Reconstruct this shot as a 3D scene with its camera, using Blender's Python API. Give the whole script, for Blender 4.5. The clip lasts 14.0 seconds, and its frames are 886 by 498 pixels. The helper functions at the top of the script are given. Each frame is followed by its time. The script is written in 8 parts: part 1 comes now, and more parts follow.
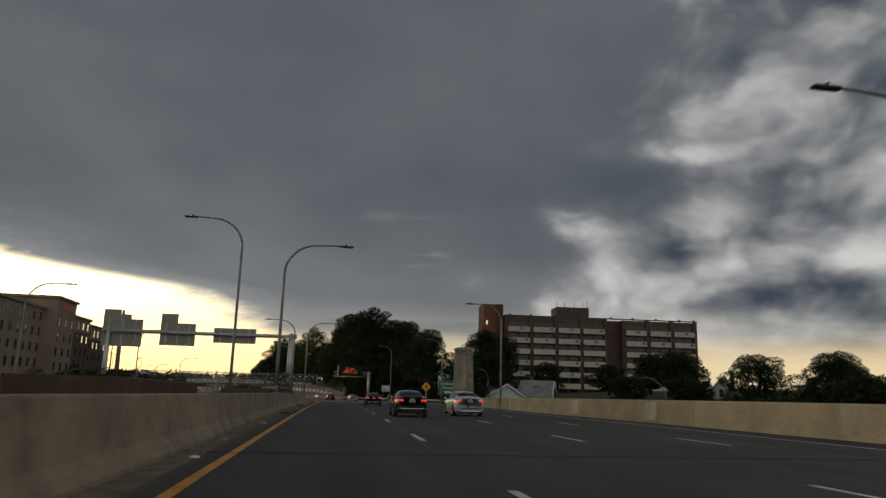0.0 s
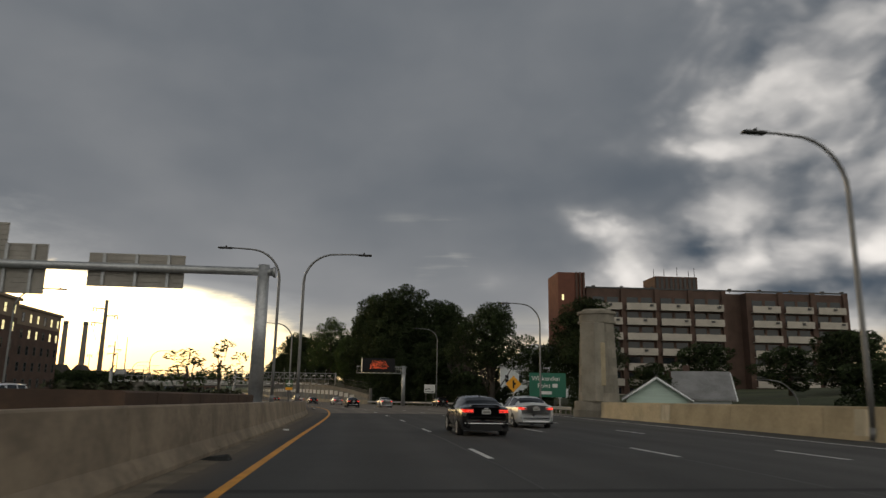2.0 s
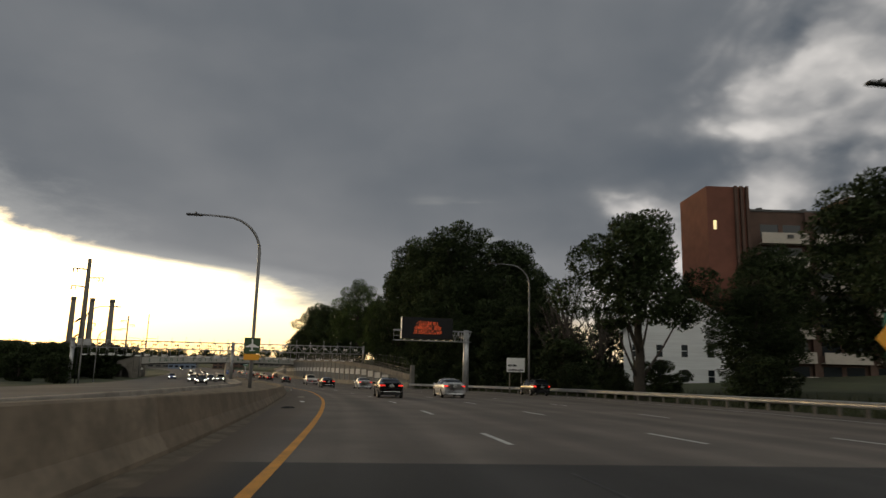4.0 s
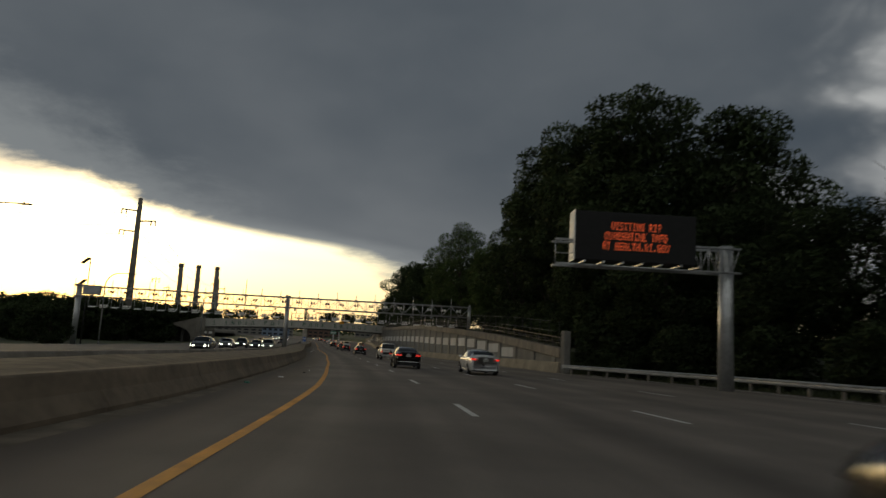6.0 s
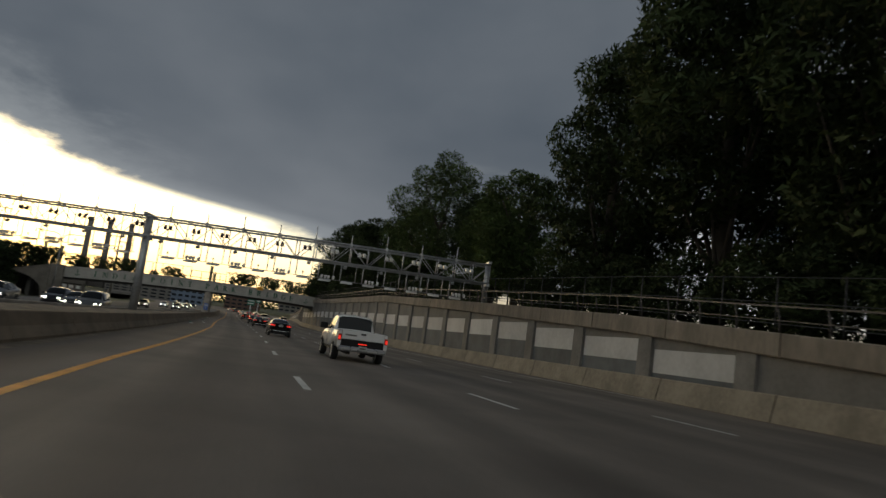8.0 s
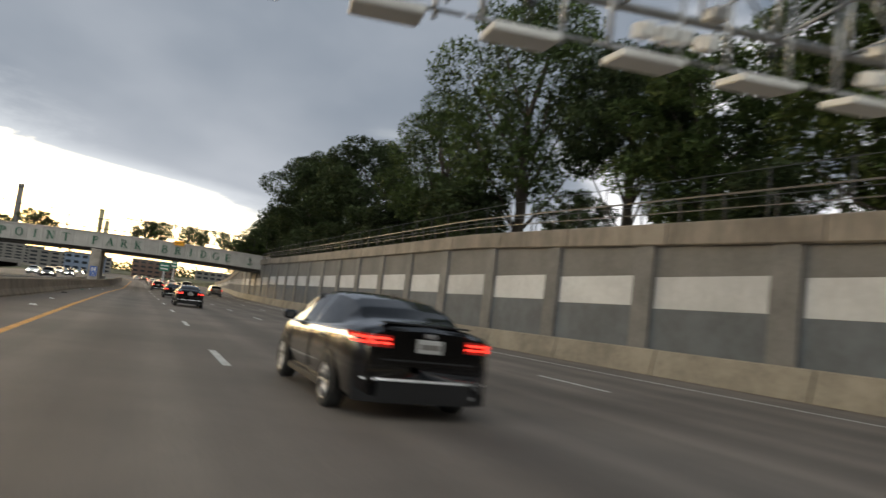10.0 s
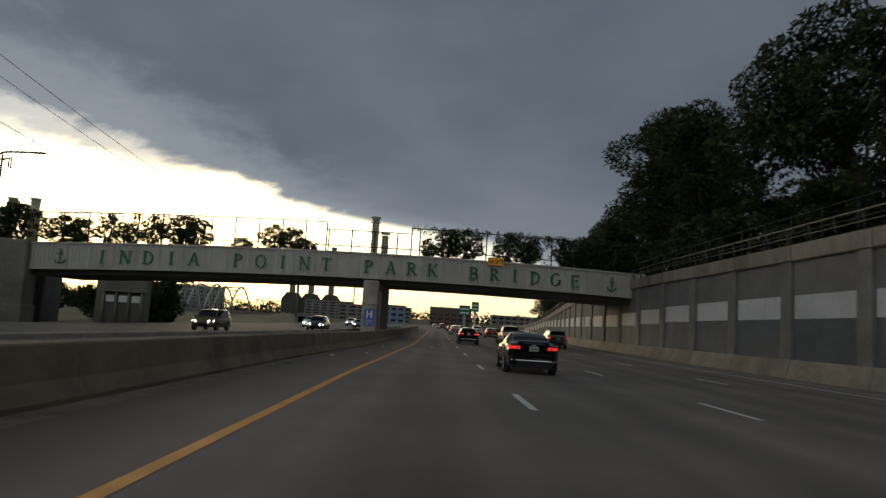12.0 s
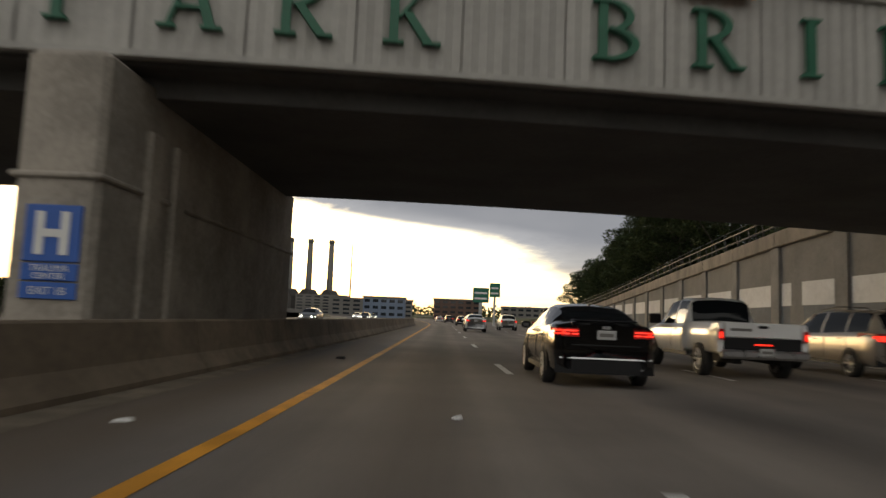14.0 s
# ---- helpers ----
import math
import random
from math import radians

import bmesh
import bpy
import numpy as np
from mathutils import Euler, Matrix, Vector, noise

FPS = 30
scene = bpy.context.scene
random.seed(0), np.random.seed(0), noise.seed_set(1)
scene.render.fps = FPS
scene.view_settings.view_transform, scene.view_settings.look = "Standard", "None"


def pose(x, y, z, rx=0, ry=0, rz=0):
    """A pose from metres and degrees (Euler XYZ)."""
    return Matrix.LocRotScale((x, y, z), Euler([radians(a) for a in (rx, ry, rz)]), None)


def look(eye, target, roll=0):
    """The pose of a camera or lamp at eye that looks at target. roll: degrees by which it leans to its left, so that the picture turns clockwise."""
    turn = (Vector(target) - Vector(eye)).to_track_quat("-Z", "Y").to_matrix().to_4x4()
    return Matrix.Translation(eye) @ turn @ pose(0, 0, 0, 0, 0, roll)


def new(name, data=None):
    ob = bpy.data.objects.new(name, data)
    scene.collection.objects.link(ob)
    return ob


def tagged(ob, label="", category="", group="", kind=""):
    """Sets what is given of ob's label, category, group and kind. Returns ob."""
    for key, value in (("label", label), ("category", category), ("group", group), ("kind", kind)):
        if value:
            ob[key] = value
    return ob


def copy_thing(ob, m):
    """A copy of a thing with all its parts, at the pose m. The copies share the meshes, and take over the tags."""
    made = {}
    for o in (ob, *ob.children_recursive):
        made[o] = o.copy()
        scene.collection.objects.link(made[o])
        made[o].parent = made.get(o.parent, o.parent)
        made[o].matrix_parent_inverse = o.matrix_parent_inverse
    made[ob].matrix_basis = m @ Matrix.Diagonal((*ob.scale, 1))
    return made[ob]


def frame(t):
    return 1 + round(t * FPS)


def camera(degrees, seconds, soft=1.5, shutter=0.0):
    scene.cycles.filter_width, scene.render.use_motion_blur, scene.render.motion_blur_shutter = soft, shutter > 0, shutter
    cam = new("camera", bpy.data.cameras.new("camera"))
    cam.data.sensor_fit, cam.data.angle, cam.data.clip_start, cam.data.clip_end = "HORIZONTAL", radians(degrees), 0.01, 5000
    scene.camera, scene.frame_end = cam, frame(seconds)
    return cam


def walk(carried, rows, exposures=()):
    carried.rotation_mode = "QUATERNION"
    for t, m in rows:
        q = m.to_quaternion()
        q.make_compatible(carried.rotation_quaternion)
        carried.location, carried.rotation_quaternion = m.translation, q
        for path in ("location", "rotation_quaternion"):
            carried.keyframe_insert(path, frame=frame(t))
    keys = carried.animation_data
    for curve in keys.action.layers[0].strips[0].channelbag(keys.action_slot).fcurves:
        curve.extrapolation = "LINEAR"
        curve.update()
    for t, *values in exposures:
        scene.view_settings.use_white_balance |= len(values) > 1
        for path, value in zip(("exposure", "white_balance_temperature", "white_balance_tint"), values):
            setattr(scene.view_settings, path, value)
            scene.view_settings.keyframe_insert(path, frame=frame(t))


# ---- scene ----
# A motorway on a long left bend: concrete median, lit lamps, a retaining wall and a park bridge over the road.
cam = camera(66.8, 14.0, soft=1.4, shutter=0.22)
PATH = [
    (0, (2.009, -2.017, 0.351), (2.244, -0.07, 0.744), 1.62),
    (0.5, (1.499, 10.935, 0.156), (1.725, 12.883, 0.551), 1.51),
    (1, (1.001, 23.467, -0.046), (1.197, 25.418, 0.348), 1.55),
    (1.5, (0.521, 36.375, -0.246), (0.707, 38.325, 0.157), 1.23),
    (2, (0.072, 49.235, -0.461), (0.252, 51.187, -0.066), 0.99),
    (2.2, (-0.028, 54.311, -0.533), (0.148, 56.262, -0.132), 0.82),
    (4.3, (-2.437, 106.676, -1.723), (-2.379, 108.651, -1.415), 1.81),
    (4.5, (-2.649, 111.602, -1.812), (-2.616, 113.585, -1.553), 2.04),
    (5, (-3.381, 123.946, -2.112), (-3.389, 125.922, -1.804), 2.54),
    (5.5, (-4.667, 136.416, -2.446), (-4.704, 138.392, -2.143), 2.87),
    (6, (-6.407, 148.65, -2.761), (-6.607, 150.623, -2.5), 3.30),
    (6.5, (-8.518, 160.752, -3.065), (-8.849, 162.715, -2.87), 3.67),
    (7, (-11.106, 172.909, -3.359), (-11.442, 174.869, -3.142), 4.51),
    (7.2, (-12.134, 177.763, -3.476), (-12.435, 179.727, -3.248), 5.30),
    (9.3, (-24.905, 227.951, -4.566), (-24.482, 229.892, -4.335), 7.81),
    (9.5, (-26.232, 232.742, -4.655), (-25.802, 234.686, -4.467), 7.75),
    (10, (-29.765, 244.595, -4.84), (-29.516, 246.572, -4.67), 6.76),
    (10.5, (-33.231, 255.906, -5.028), (-33.332, 257.898, -4.872), 5.76),
    (11, (-36.697, 267.482, -5.196), (-37.075, 269.44, -5.037), 4.72),
    (11.5, (-40.18, 279.102, -5.354), (-40.649, 281.037, -5.162), 4.46),
    (12, (-43.749, 290.92, -5.519), (-44.317, 292.826, -5.308), 3.61),
    (12.5, (-47.138, 302.288, -5.708), (-47.7, 304.192, -5.462), 3.10),
    (13, (-50.409, 313.774, -5.905), (-50.972, 315.68, -5.684), 2.48),
    (13.5, (-53.909, 325.318, -6.123), (-54.493, 327.221, -5.931), 3.25),
    (14, (-57.364, 336.537, -6.358), (-57.941, 338.442, -6.163), 2.35),
]
EXPOSURES = [(0, 0.2, 6600, 5), (1.0, 0.33, 6600, 5), (1.6, 0.45, 6700, 5), (2.0, 0.75, 6850, 6), (4.5, 0.58, 6850, 6), (5.0, 0.42, 6800, 6), (5.5, 0.2, 6700, 5), (6.2, -0.12, 6300, 1), (7.0, -0.5, 6150, 1), (7.5, -0.35, 6150, 2),
             (9.3, 1.85, 6500, 5), (9.8, 1.85, 6450, 5), (10.5, 1.1, 6150, 7), (11.0, 0.76, 6050, 7), (11.5, 0.40, 5950, 4), (12.2, 0.40, 5950, 4), (13.0, 0.7, 6200, 5), (13.5, 1.2, 6500, 7), (14.0, 1.05, 6700, 8)]
walk(cam, [(t, look(eye, target, roll)) for t, eye, target, roll in PATH], EXPOSURES)

# ---- world, sun ----
SUN_AZ, SUN_EL = 38.0, 7.0      # degrees left of +y, and above the horizon


def math_node(nt, op, a, b=None, c=None):
    n = nt.nodes.new("ShaderNodeMath")
    n.operation = op
    for i, v in enumerate((a, b, c)):
        if v is None:
            continue
        if isinstance(v, (int, float)):
            n.inputs[i].default_value = v
        else:
            nt.links.new(v, n.inputs[i])
    return n.outputs[0]


def smooth(nt, v, lo, hi, a=0.0, b=1.0):
    n = nt.nodes.new("ShaderNodeMapRange")
    n.interpolation_type = "SMOOTHSTEP"
    nt.links.new(v, n.inputs["Value"])
    for key, value in (("From Min", lo), ("From Max", hi), ("To Min", a), ("To Max", b)):
        n.inputs[key].default_value = value
    return n.outputs[0]


def mix_colour(nt, fac, a, b):
    n = nt.nodes.new("ShaderNodeMix")
    n.data_type = "RGBA"
    for slot, v in ((0, fac), (6, a), (7, b)):
        if isinstance(v, (int, float)):
            n.inputs[slot].default_value = v
        elif isinstance(v, tuple):
            n.inputs[slot].default_value = (*v, 1) if len(v) == 3 else v
        else:
            nt.links.new(v, n.inputs[slot])
    return n.outputs[2]


def cloud_noise(nt, vec, scale, detail, rough, distort=0.0):
    n = nt.nodes.new("ShaderNodeTexNoise")
    n.inputs["Scale"].default_value = scale
    n.inputs["Detail"].default_value = detail
    n.inputs["Roughness"].default_value = rough
    n.inputs["Distortion"].default_value = distort
    nt.links.new(vec, n.inputs["Vector"])
    return n.outputs["Fac"]


def make_world():
    """An evening sky: a dark sheet of cloud whose edge lifts over a clear, bright gap in the west."""
    w = bpy.data.worlds.new("evening_sky")
    scene.world = w
    w.use_nodes = True
    nt = w.node_tree
    nt.nodes.clear()
    sky = nt.nodes.new("ShaderNodeTexSky")
    sky.sky_type, sky.sun_disc = "NISHITA", False
    sky.sun_elevation, sky.sun_rotation = radians(SUN_EL), radians(-SUN_AZ)
    sky.dust_density = 2.5
    where = nt.nodes.new("ShaderNodeTexCoord").outputs["Generated"]
    split = nt.nodes.new("ShaderNodeSeparateXYZ")
    nt.links.new(where, split.inputs[0])
    dx, dy, dz = split.outputs
    up = math_node(nt, "MAXIMUM", dz, 0.02)
    # where the line of sight meets the sheet of cloud, one unit up
    px = math_node(nt, "DIVIDE", dx, up)
    py = math_node(nt, "DIVIDE", dy, up)

    def vector(a, b, c):
        n = nt.nodes.new("ShaderNodeCombineXYZ")
        for k, v in enumerate((a, b, c)):
            nt.links.new(v, n.inputs[k])
        return n.outputs[0]

    def moved(v, shift):
        n = nt.nodes.new("ShaderNodeVectorMath")
        n.inputs[1].default_value = shift
        nt.links.new(v, n.inputs[0])
        return n.outputs[0]

    # lumps that flatten towards the horizon
    high = math_node(nt, "MULTIPLY", math_node(nt, "LOGARITHM", math_node(nt, "ADD", up, 0.11), 2.718), 0.95)
    lump = vector(dx, dy, high)
    bend_noise = nt.nodes.new("ShaderNodeTexNoise")
    bend_noise.inputs["Scale"].default_value = 2.2
    bend_noise.inputs["Detail"].default_value = 1
    nt.links.new(lump, bend_noise.inputs["Vector"])
    warp = nt.nodes.new("ShaderNodeVectorMath")
    warp.operation = "MULTIPLY_ADD"
    nt.links.new(bend_noise.outputs["Color"], warp.inputs[0])
    warp.inputs[1].default_value = (0.20, 0.20, 0.16)
    nt.links.new(lump, warp.inputs[2])
    lump = warp.outputs[0]
    big = cloud_noise(nt, moved(lump, (3.1, 0.4, 0.2)), 2.4, 3, 0.45)
    mass = cloud_noise(nt, moved(lump, (1.7, 0.0, 0.6)), 2.3, 6, 0.46)
    above = cloud_noise(nt, moved(lump, (1.715, 0.0, 0.66)), 2.3, 6, 0.46)
    def billow(shift):
        n = nt.nodes.new("ShaderNodeTexVoronoi")
        n.feature = "SMOOTH_F1"
        for key, value in (("Scale", 4.8), ("Detail", 3.0), ("Roughness", 0.46), ("Lacunarity", 2.1), ("Smoothness", 0.6)):
            n.inputs[key].default_value = value
        nt.links.new(moved(heaped, shift), n.inputs["Vector"])
        return n.outputs["Distance"]

    wavy = nt.nodes.new("ShaderNodeVectorMath")
    wavy.operation = "MULTIPLY_ADD"
    fine = nt.nodes.new("ShaderNodeTexNoise")
    fine.inputs["Scale"].default_value = 5.0
    fine.inputs["Detail"].default_value = 5
    upright = vector(dx, dy, math_node(nt, "MULTIPLY", dz, 1.45))
    nt.links.new(upright, fine.inputs["Vector"])
    nt.links.new(fine.outputs["Color"], wavy.inputs[0])
    wavy.inputs[1].default_value = (0.17, 0.17, 0.15)
    nt.links.new(upright, wavy.inputs[2])
    heaped = wavy.outputs[0]
    heap, heap_above = billow((0.3, 1.2, 0.5)), billow((0.345, 1.2, 0.56))
    rounded = math_node(nt, "MULTIPLY", math_node(nt, "SUBTRACT", 0.45, heap), 1.0)
    heap_lit = math_node(nt, "MULTIPLY", math_node(nt, "SUBTRACT", heap_above, heap), 1.45)
    puff = math_node(nt, "ABSOLUTE", math_node(nt, "SUBTRACT", cloud_noise(nt, moved(lump, (0.4, 2.0, 1.1)), 4.6, 6, 0.50), 0.5))
    edge_noise = cloud_noise(nt, lump, 11.0, 8, 0.62)
    # the cloud's edge: a line that comes nearer on the left and steps away in the far west
    ragged = math_node(nt, "SUBTRACT", edge_noise, 0.5)
    edge = smooth(nt, math_node(nt, "ADD", py, math_node(nt, "MULTIPLY", ragged, 2.6)), 5.9, 8.2, -3.12, -2.0)
    off = math_node(nt, "SUBTRACT", px, edge)
    off = math_node(nt, "ADD", off, math_node(nt, "MULTIPLY", ragged, 1.25))
    far_off = math_node(nt, "DIVIDE", off, math_node(nt, "ADD", math_node(nt, "MULTIPLY", py, 0.055), 0.02))
    cover = smooth(nt, far_off, -0.95, 0.95)
    # a thinner veil hangs before the edge, high on the left
    veil = math_node(nt, "MULTIPLY", smooth(nt, off, -1.1, -0.25), smooth(nt, py, 5.4, 3.6, 0.0, 0.88))
    # even and dark on the left, broken and paler on the right
    sway = math_node(nt, "MULTIPLY", math_node(nt, "SUBTRACT", big, 0.5), 0.42)
    slant = math_node(nt, "MULTIPLY", math_node(nt, "SUBTRACT", dz, 0.2), 0.5)
    shore = math_node(nt, "ADD", math_node(nt, "SUBTRACT", math_node(nt, "ADD", dx, sway), slant), math_node(nt, "MULTIPLY", rounded, 0.20))
    east = math_node(nt, "ADD", math_node(nt, "MULTIPLY", smooth(nt, shore, 0.10, 0.46), 0.5), math_node(nt, "MULTIPLY", smooth(nt, shore, 0.20, 0.29), 0.5))
    firm = smooth(nt, mass, 0.40, 0.60, -0.06, 0.10)
    relief = math_node(nt, "ADD", math_node(nt, "MULTIPLY", math_node(nt, "SUBTRACT", mass, 0.5), 0.75), firm)
    relief = math_node(nt, "ADD", relief, math_node(nt, "MULTIPLY", math_node(nt, "SUBTRACT", puff, 0.07), 0.5))
    relief = math_node(nt, "ADD", relief, math_node(nt, "MULTIPLY", rounded, 0.75))
    lit = math_node(nt, "ADD", math_node(nt, "MULTIPLY", math_node(nt, "SUBTRACT", mass, above), 1.1), heap_lit)
    tone = math_node(nt, "MULTIPLY", east, math_node(nt, "ADD", math_node(nt, "ADD", relief, lit), 0.54))
    tone = math_node(nt, "ADD", tone, math_node(nt, "MULTIPLY", math_node(nt, "SUBTRACT", big, 0.62), 0.40))
    tone = math_node(nt, "ADD", tone, math_node(nt, "MULTIPLY", math_node(nt, "ADD", relief, lit), 0.035))
    tone = math_node(nt, "ADD", tone, smooth(nt, dz, 0.30, 0.08, 0.0, 0.17))
    tone = math_node(nt, "ADD", tone, math_node(nt, "MULTIPLY", east, smooth(nt, dz, 0.30, 0.12, 0.0, 0.22)))
    bright = smooth(nt, tone, -0.50, 1.6)
    cloud = mix_colour(nt, bright, (0.034, 0.047, 0.067), (0.55, 0.525, 0.53))
    # lit from below near its edge
    rim = smooth(nt, math_node(nt, "ADD", off, math_node(nt, "MULTIPLY", relief, 0.35)), 1.15, 0.1)
    cloud = mix_colour(nt, math_node(nt, "MULTIPLY", rim, 0.55), cloud, (0.30, 0.30, 0.31))
    # long pale breaks low down on the right, and the warm light under them
    thin = nt.nodes.new("ShaderNodeMapping")
    thin.inputs["Scale"].default_value = (1.0, 1.0, 3.2)
    nt.links.new(lump, thin.inputs["Vector"])
    streak = cloud_noise(nt, thin.outputs[0], 2.6, 5, 0.5)
    low = math_node(nt, "MULTIPLY", math_node(nt, "MULTIPLY", smooth(nt, dz, 0.27, 0.21), smooth(nt, dz, 0.10, 0.15)), smooth(nt, dx, -0.06, 0.14))
    cloud = mix_colour(nt, math_node(nt, "MULTIPLY", math_node(nt, "MULTIPLY", low, smooth(nt, math_node(nt, "ADD", streak, math_node(nt, "MULTIPLY", rounded, 0.30)), 0.50, 0.70)), 0.5), cloud, (0.48, 0.465, 0.44))
    band = math_node(nt, "MULTIPLY", smooth(nt, dz, 0.125, 0.05), smooth(nt, streak, 0.34, 0.6))
    cloud = mix_colour(nt, math_node(nt, "MULTIPLY", band, 0.42), cloud, (0.50, 0.46, 0.39))
    glow_low = math_node(nt, "MULTIPLY", smooth(nt, dz, 0.085, 0.03), smooth(nt, dy, 0.1, 0.6))
    cloud = mix_colour(nt, math_node(nt, "MULTIPLY", glow_low, 0.85), cloud, (0.78, 0.60, 0.36))
    # unseen cloud overhead and behind, darkened to dim the light on the scene
    cloud = mix_colour(nt, smooth(nt, dz, 0.50, 0.78, 0.0, 0.75), cloud, (0.042, 0.048, 0.058))
    behind = smooth(nt, dy, 0.35, -0.5)
    cloud = mix_colour(nt, math_node(nt, "MULTIPLY", behind, 0.65), cloud, (0.035, 0.040, 0.048))
    gap = mix_colour(nt, smooth(nt, dz, 0.0, 0.15), (0.92, 0.68, 0.37), (1.0, 0.92, 0.72))
    gap = mix_colour(nt, math_node(nt, "MULTIPLY", smooth(nt, streak, 0.48, 0.66), 0.45), gap, (0.76, 0.68, 0.53))
    west = math_node(nt, "DIVIDE", math_node(nt, "MULTIPLY", dx, -1.0), math_node(nt, "MAXIMUM", dy, 0.05))
    gap = mix_colour(nt, smooth(nt, west, 0.62, 1.05, 0.0, 0.55), gap, (0.74, 0.64, 0.55))
    gap = mix_colour(nt, 0.05, gap, sky.outputs[0])
    gap = mix_colour(nt, veil, gap, (0.34, 0.335, 0.34))
    colour = mix_colour(nt, cover, gap, cloud)
    # the ground's own dusk below the horizon
    colour = mix_colour(nt, smooth(nt, dz, -0.02, 0.0), (0.03, 0.03, 0.03), colour)
    back = nt.nodes.new("ShaderNodeBackground")
    back.inputs["Strength"].default_value = 1.0
    nt.links.new(colour, back.inputs["Color"])
    out = nt.nodes.new("ShaderNodeOutputWorld")
    nt.links.new(back.outputs[0], out.inputs["Surface"])


make_world()
sun = new("sun", bpy.data.lights.new("sun", "SUN"))
sun.data.energy, sun.data.angle, sun.data.color = 0.12, radians(14), (1.0, 0.80, 0.58)
sun.matrix_world = look((0, 0, 50), (math.sin(radians(SUN_AZ)) * 50, -math.cos(radians(SUN_AZ)) * 50, 50 - 50 * math.tan(radians(SUN_EL))))
tagged(sun, "low evening sun behind the cloud edge", "sun", kind="structure")

# ---- materials ----


def material(name, colour, rough=0.7, metal=0.0, vary=0.25, grain=8.0, blotch=0.6, bump=0.15, second=None, per_object=0.0, coat=0.0, spec=0.5, stretch=(1, 1, 1), leaf=False):
    """A surface with colour variation at two scales, fine relief and uneven gloss."""
    m = bpy.data.materials.new(name)
    m.use_nodes = True
    nt = m.node_tree
    b = nt.nodes["Principled BSDF"]
    coord = nt.nodes.new("ShaderNodeTexCoord").outputs["Object"]
    mp = nt.nodes.new("ShaderNodeMapping")
    mp.inputs["Scale"].default_value = stretch
    nt.links.new(coord, mp.inputs["Vector"])
    vec = mp.outputs[0]
    n1 = cloud_noise(nt, vec, blotch, 4, 0.55)
    n2 = cloud_noise(nt, vec, grain, 5, 0.65)
    mixed = math_node(nt, "ADD", math_node(nt, "MULTIPLY", n1, 0.6), math_node(nt, "MULTIPLY", n2, 0.4))
    fac = smooth(nt, mixed, 0.32, 0.68)
    lo = tuple(c * (1 - vary) for c in colour)
    hi = second or tuple(min(1, c * (1 + vary)) for c in colour)
    col = mix_colour(nt, fac, lo, hi)
    if per_object:
        info = nt.nodes.new("ShaderNodeObjectInfo")
        hs = nt.nodes.new("ShaderNodeHueSaturation")
        v = smooth(nt, info.outputs["Random"], 0.0, 1.0, 1 - per_object, 1 + per_object)
        nt.links.new(v, hs.inputs["Value"])
        nt.links.new(col, hs.inputs["Color"])
        col = hs.outputs[0]
    nt.links.new(col, b.inputs["Base Color"])
    if leaf:
        thin = nt.nodes.new("ShaderNodeBsdfTranslucent")
        nt.links.new(col, thin.inputs["Color"])
        both = nt.nodes.new("ShaderNodeMixShader")
        both.inputs[0].default_value = 0.3
        nt.links.new(b.outputs[0], both.inputs[1])
        nt.links.new(thin.outputs[0], both.inputs[2])
        nt.links.new(both.outputs[0], nt.nodes["Material Output"].inputs["Surface"])
    r = nt.nodes.new("ShaderNodeMapRange")
    r.inputs["To Min"].default_value = max(0.02, rough - 0.12)
    r.inputs["To Max"].default_value = min(1.0, rough + 0.12)
    nt.links.new(n2, r.inputs["Value"])
    nt.links.new(r.outputs[0], b.inputs["Roughness"])
    b.inputs["Metallic"].default_value = metal
    b.inputs["Specular IOR Level"].default_value = spec
    if coat:
        b.inputs["Coat Weight"].default_value = coat
        b.inputs["Coat Roughness"].default_value = 0.06
    if bump:
        bp = nt.nodes.new("ShaderNodeBump")
        bp.inputs["Strength"].default_value = bump
        bp.inputs["Distance"].default_value = 0.02
        nt.links.new(n2, bp.inputs["Height"])
        nt.links.new(bp.outputs[0], b.inputs["Normal"])
    return m


def glow(name, colour, strength):
    m = bpy.data.materials.new(name)
    m.use_nodes = True
    b = m.node_tree.nodes["Principled BSDF"]
    b.inputs["Base Color"].default_value = (*colour, 1)
    b.inputs["Emission Color"].default_value = (*colour, 1)
    b.inputs["Emission Strength"].default_value = strength
    b.inputs["Roughness"].default_value = 0.4
    return m


def glass(name, colour=(0.02, 0.025, 0.03), rough=0.05):
    m = bpy.data.materials.new(name)
    m.use_nodes = True
    b = m.node_tree.nodes["Principled BSDF"]
    b.inputs["Base Color"].default_value = (*colour, 1)
    b.inputs["Roughness"].default_value = rough
    b.inputs["IOR"].default_value = 1.5
    return m




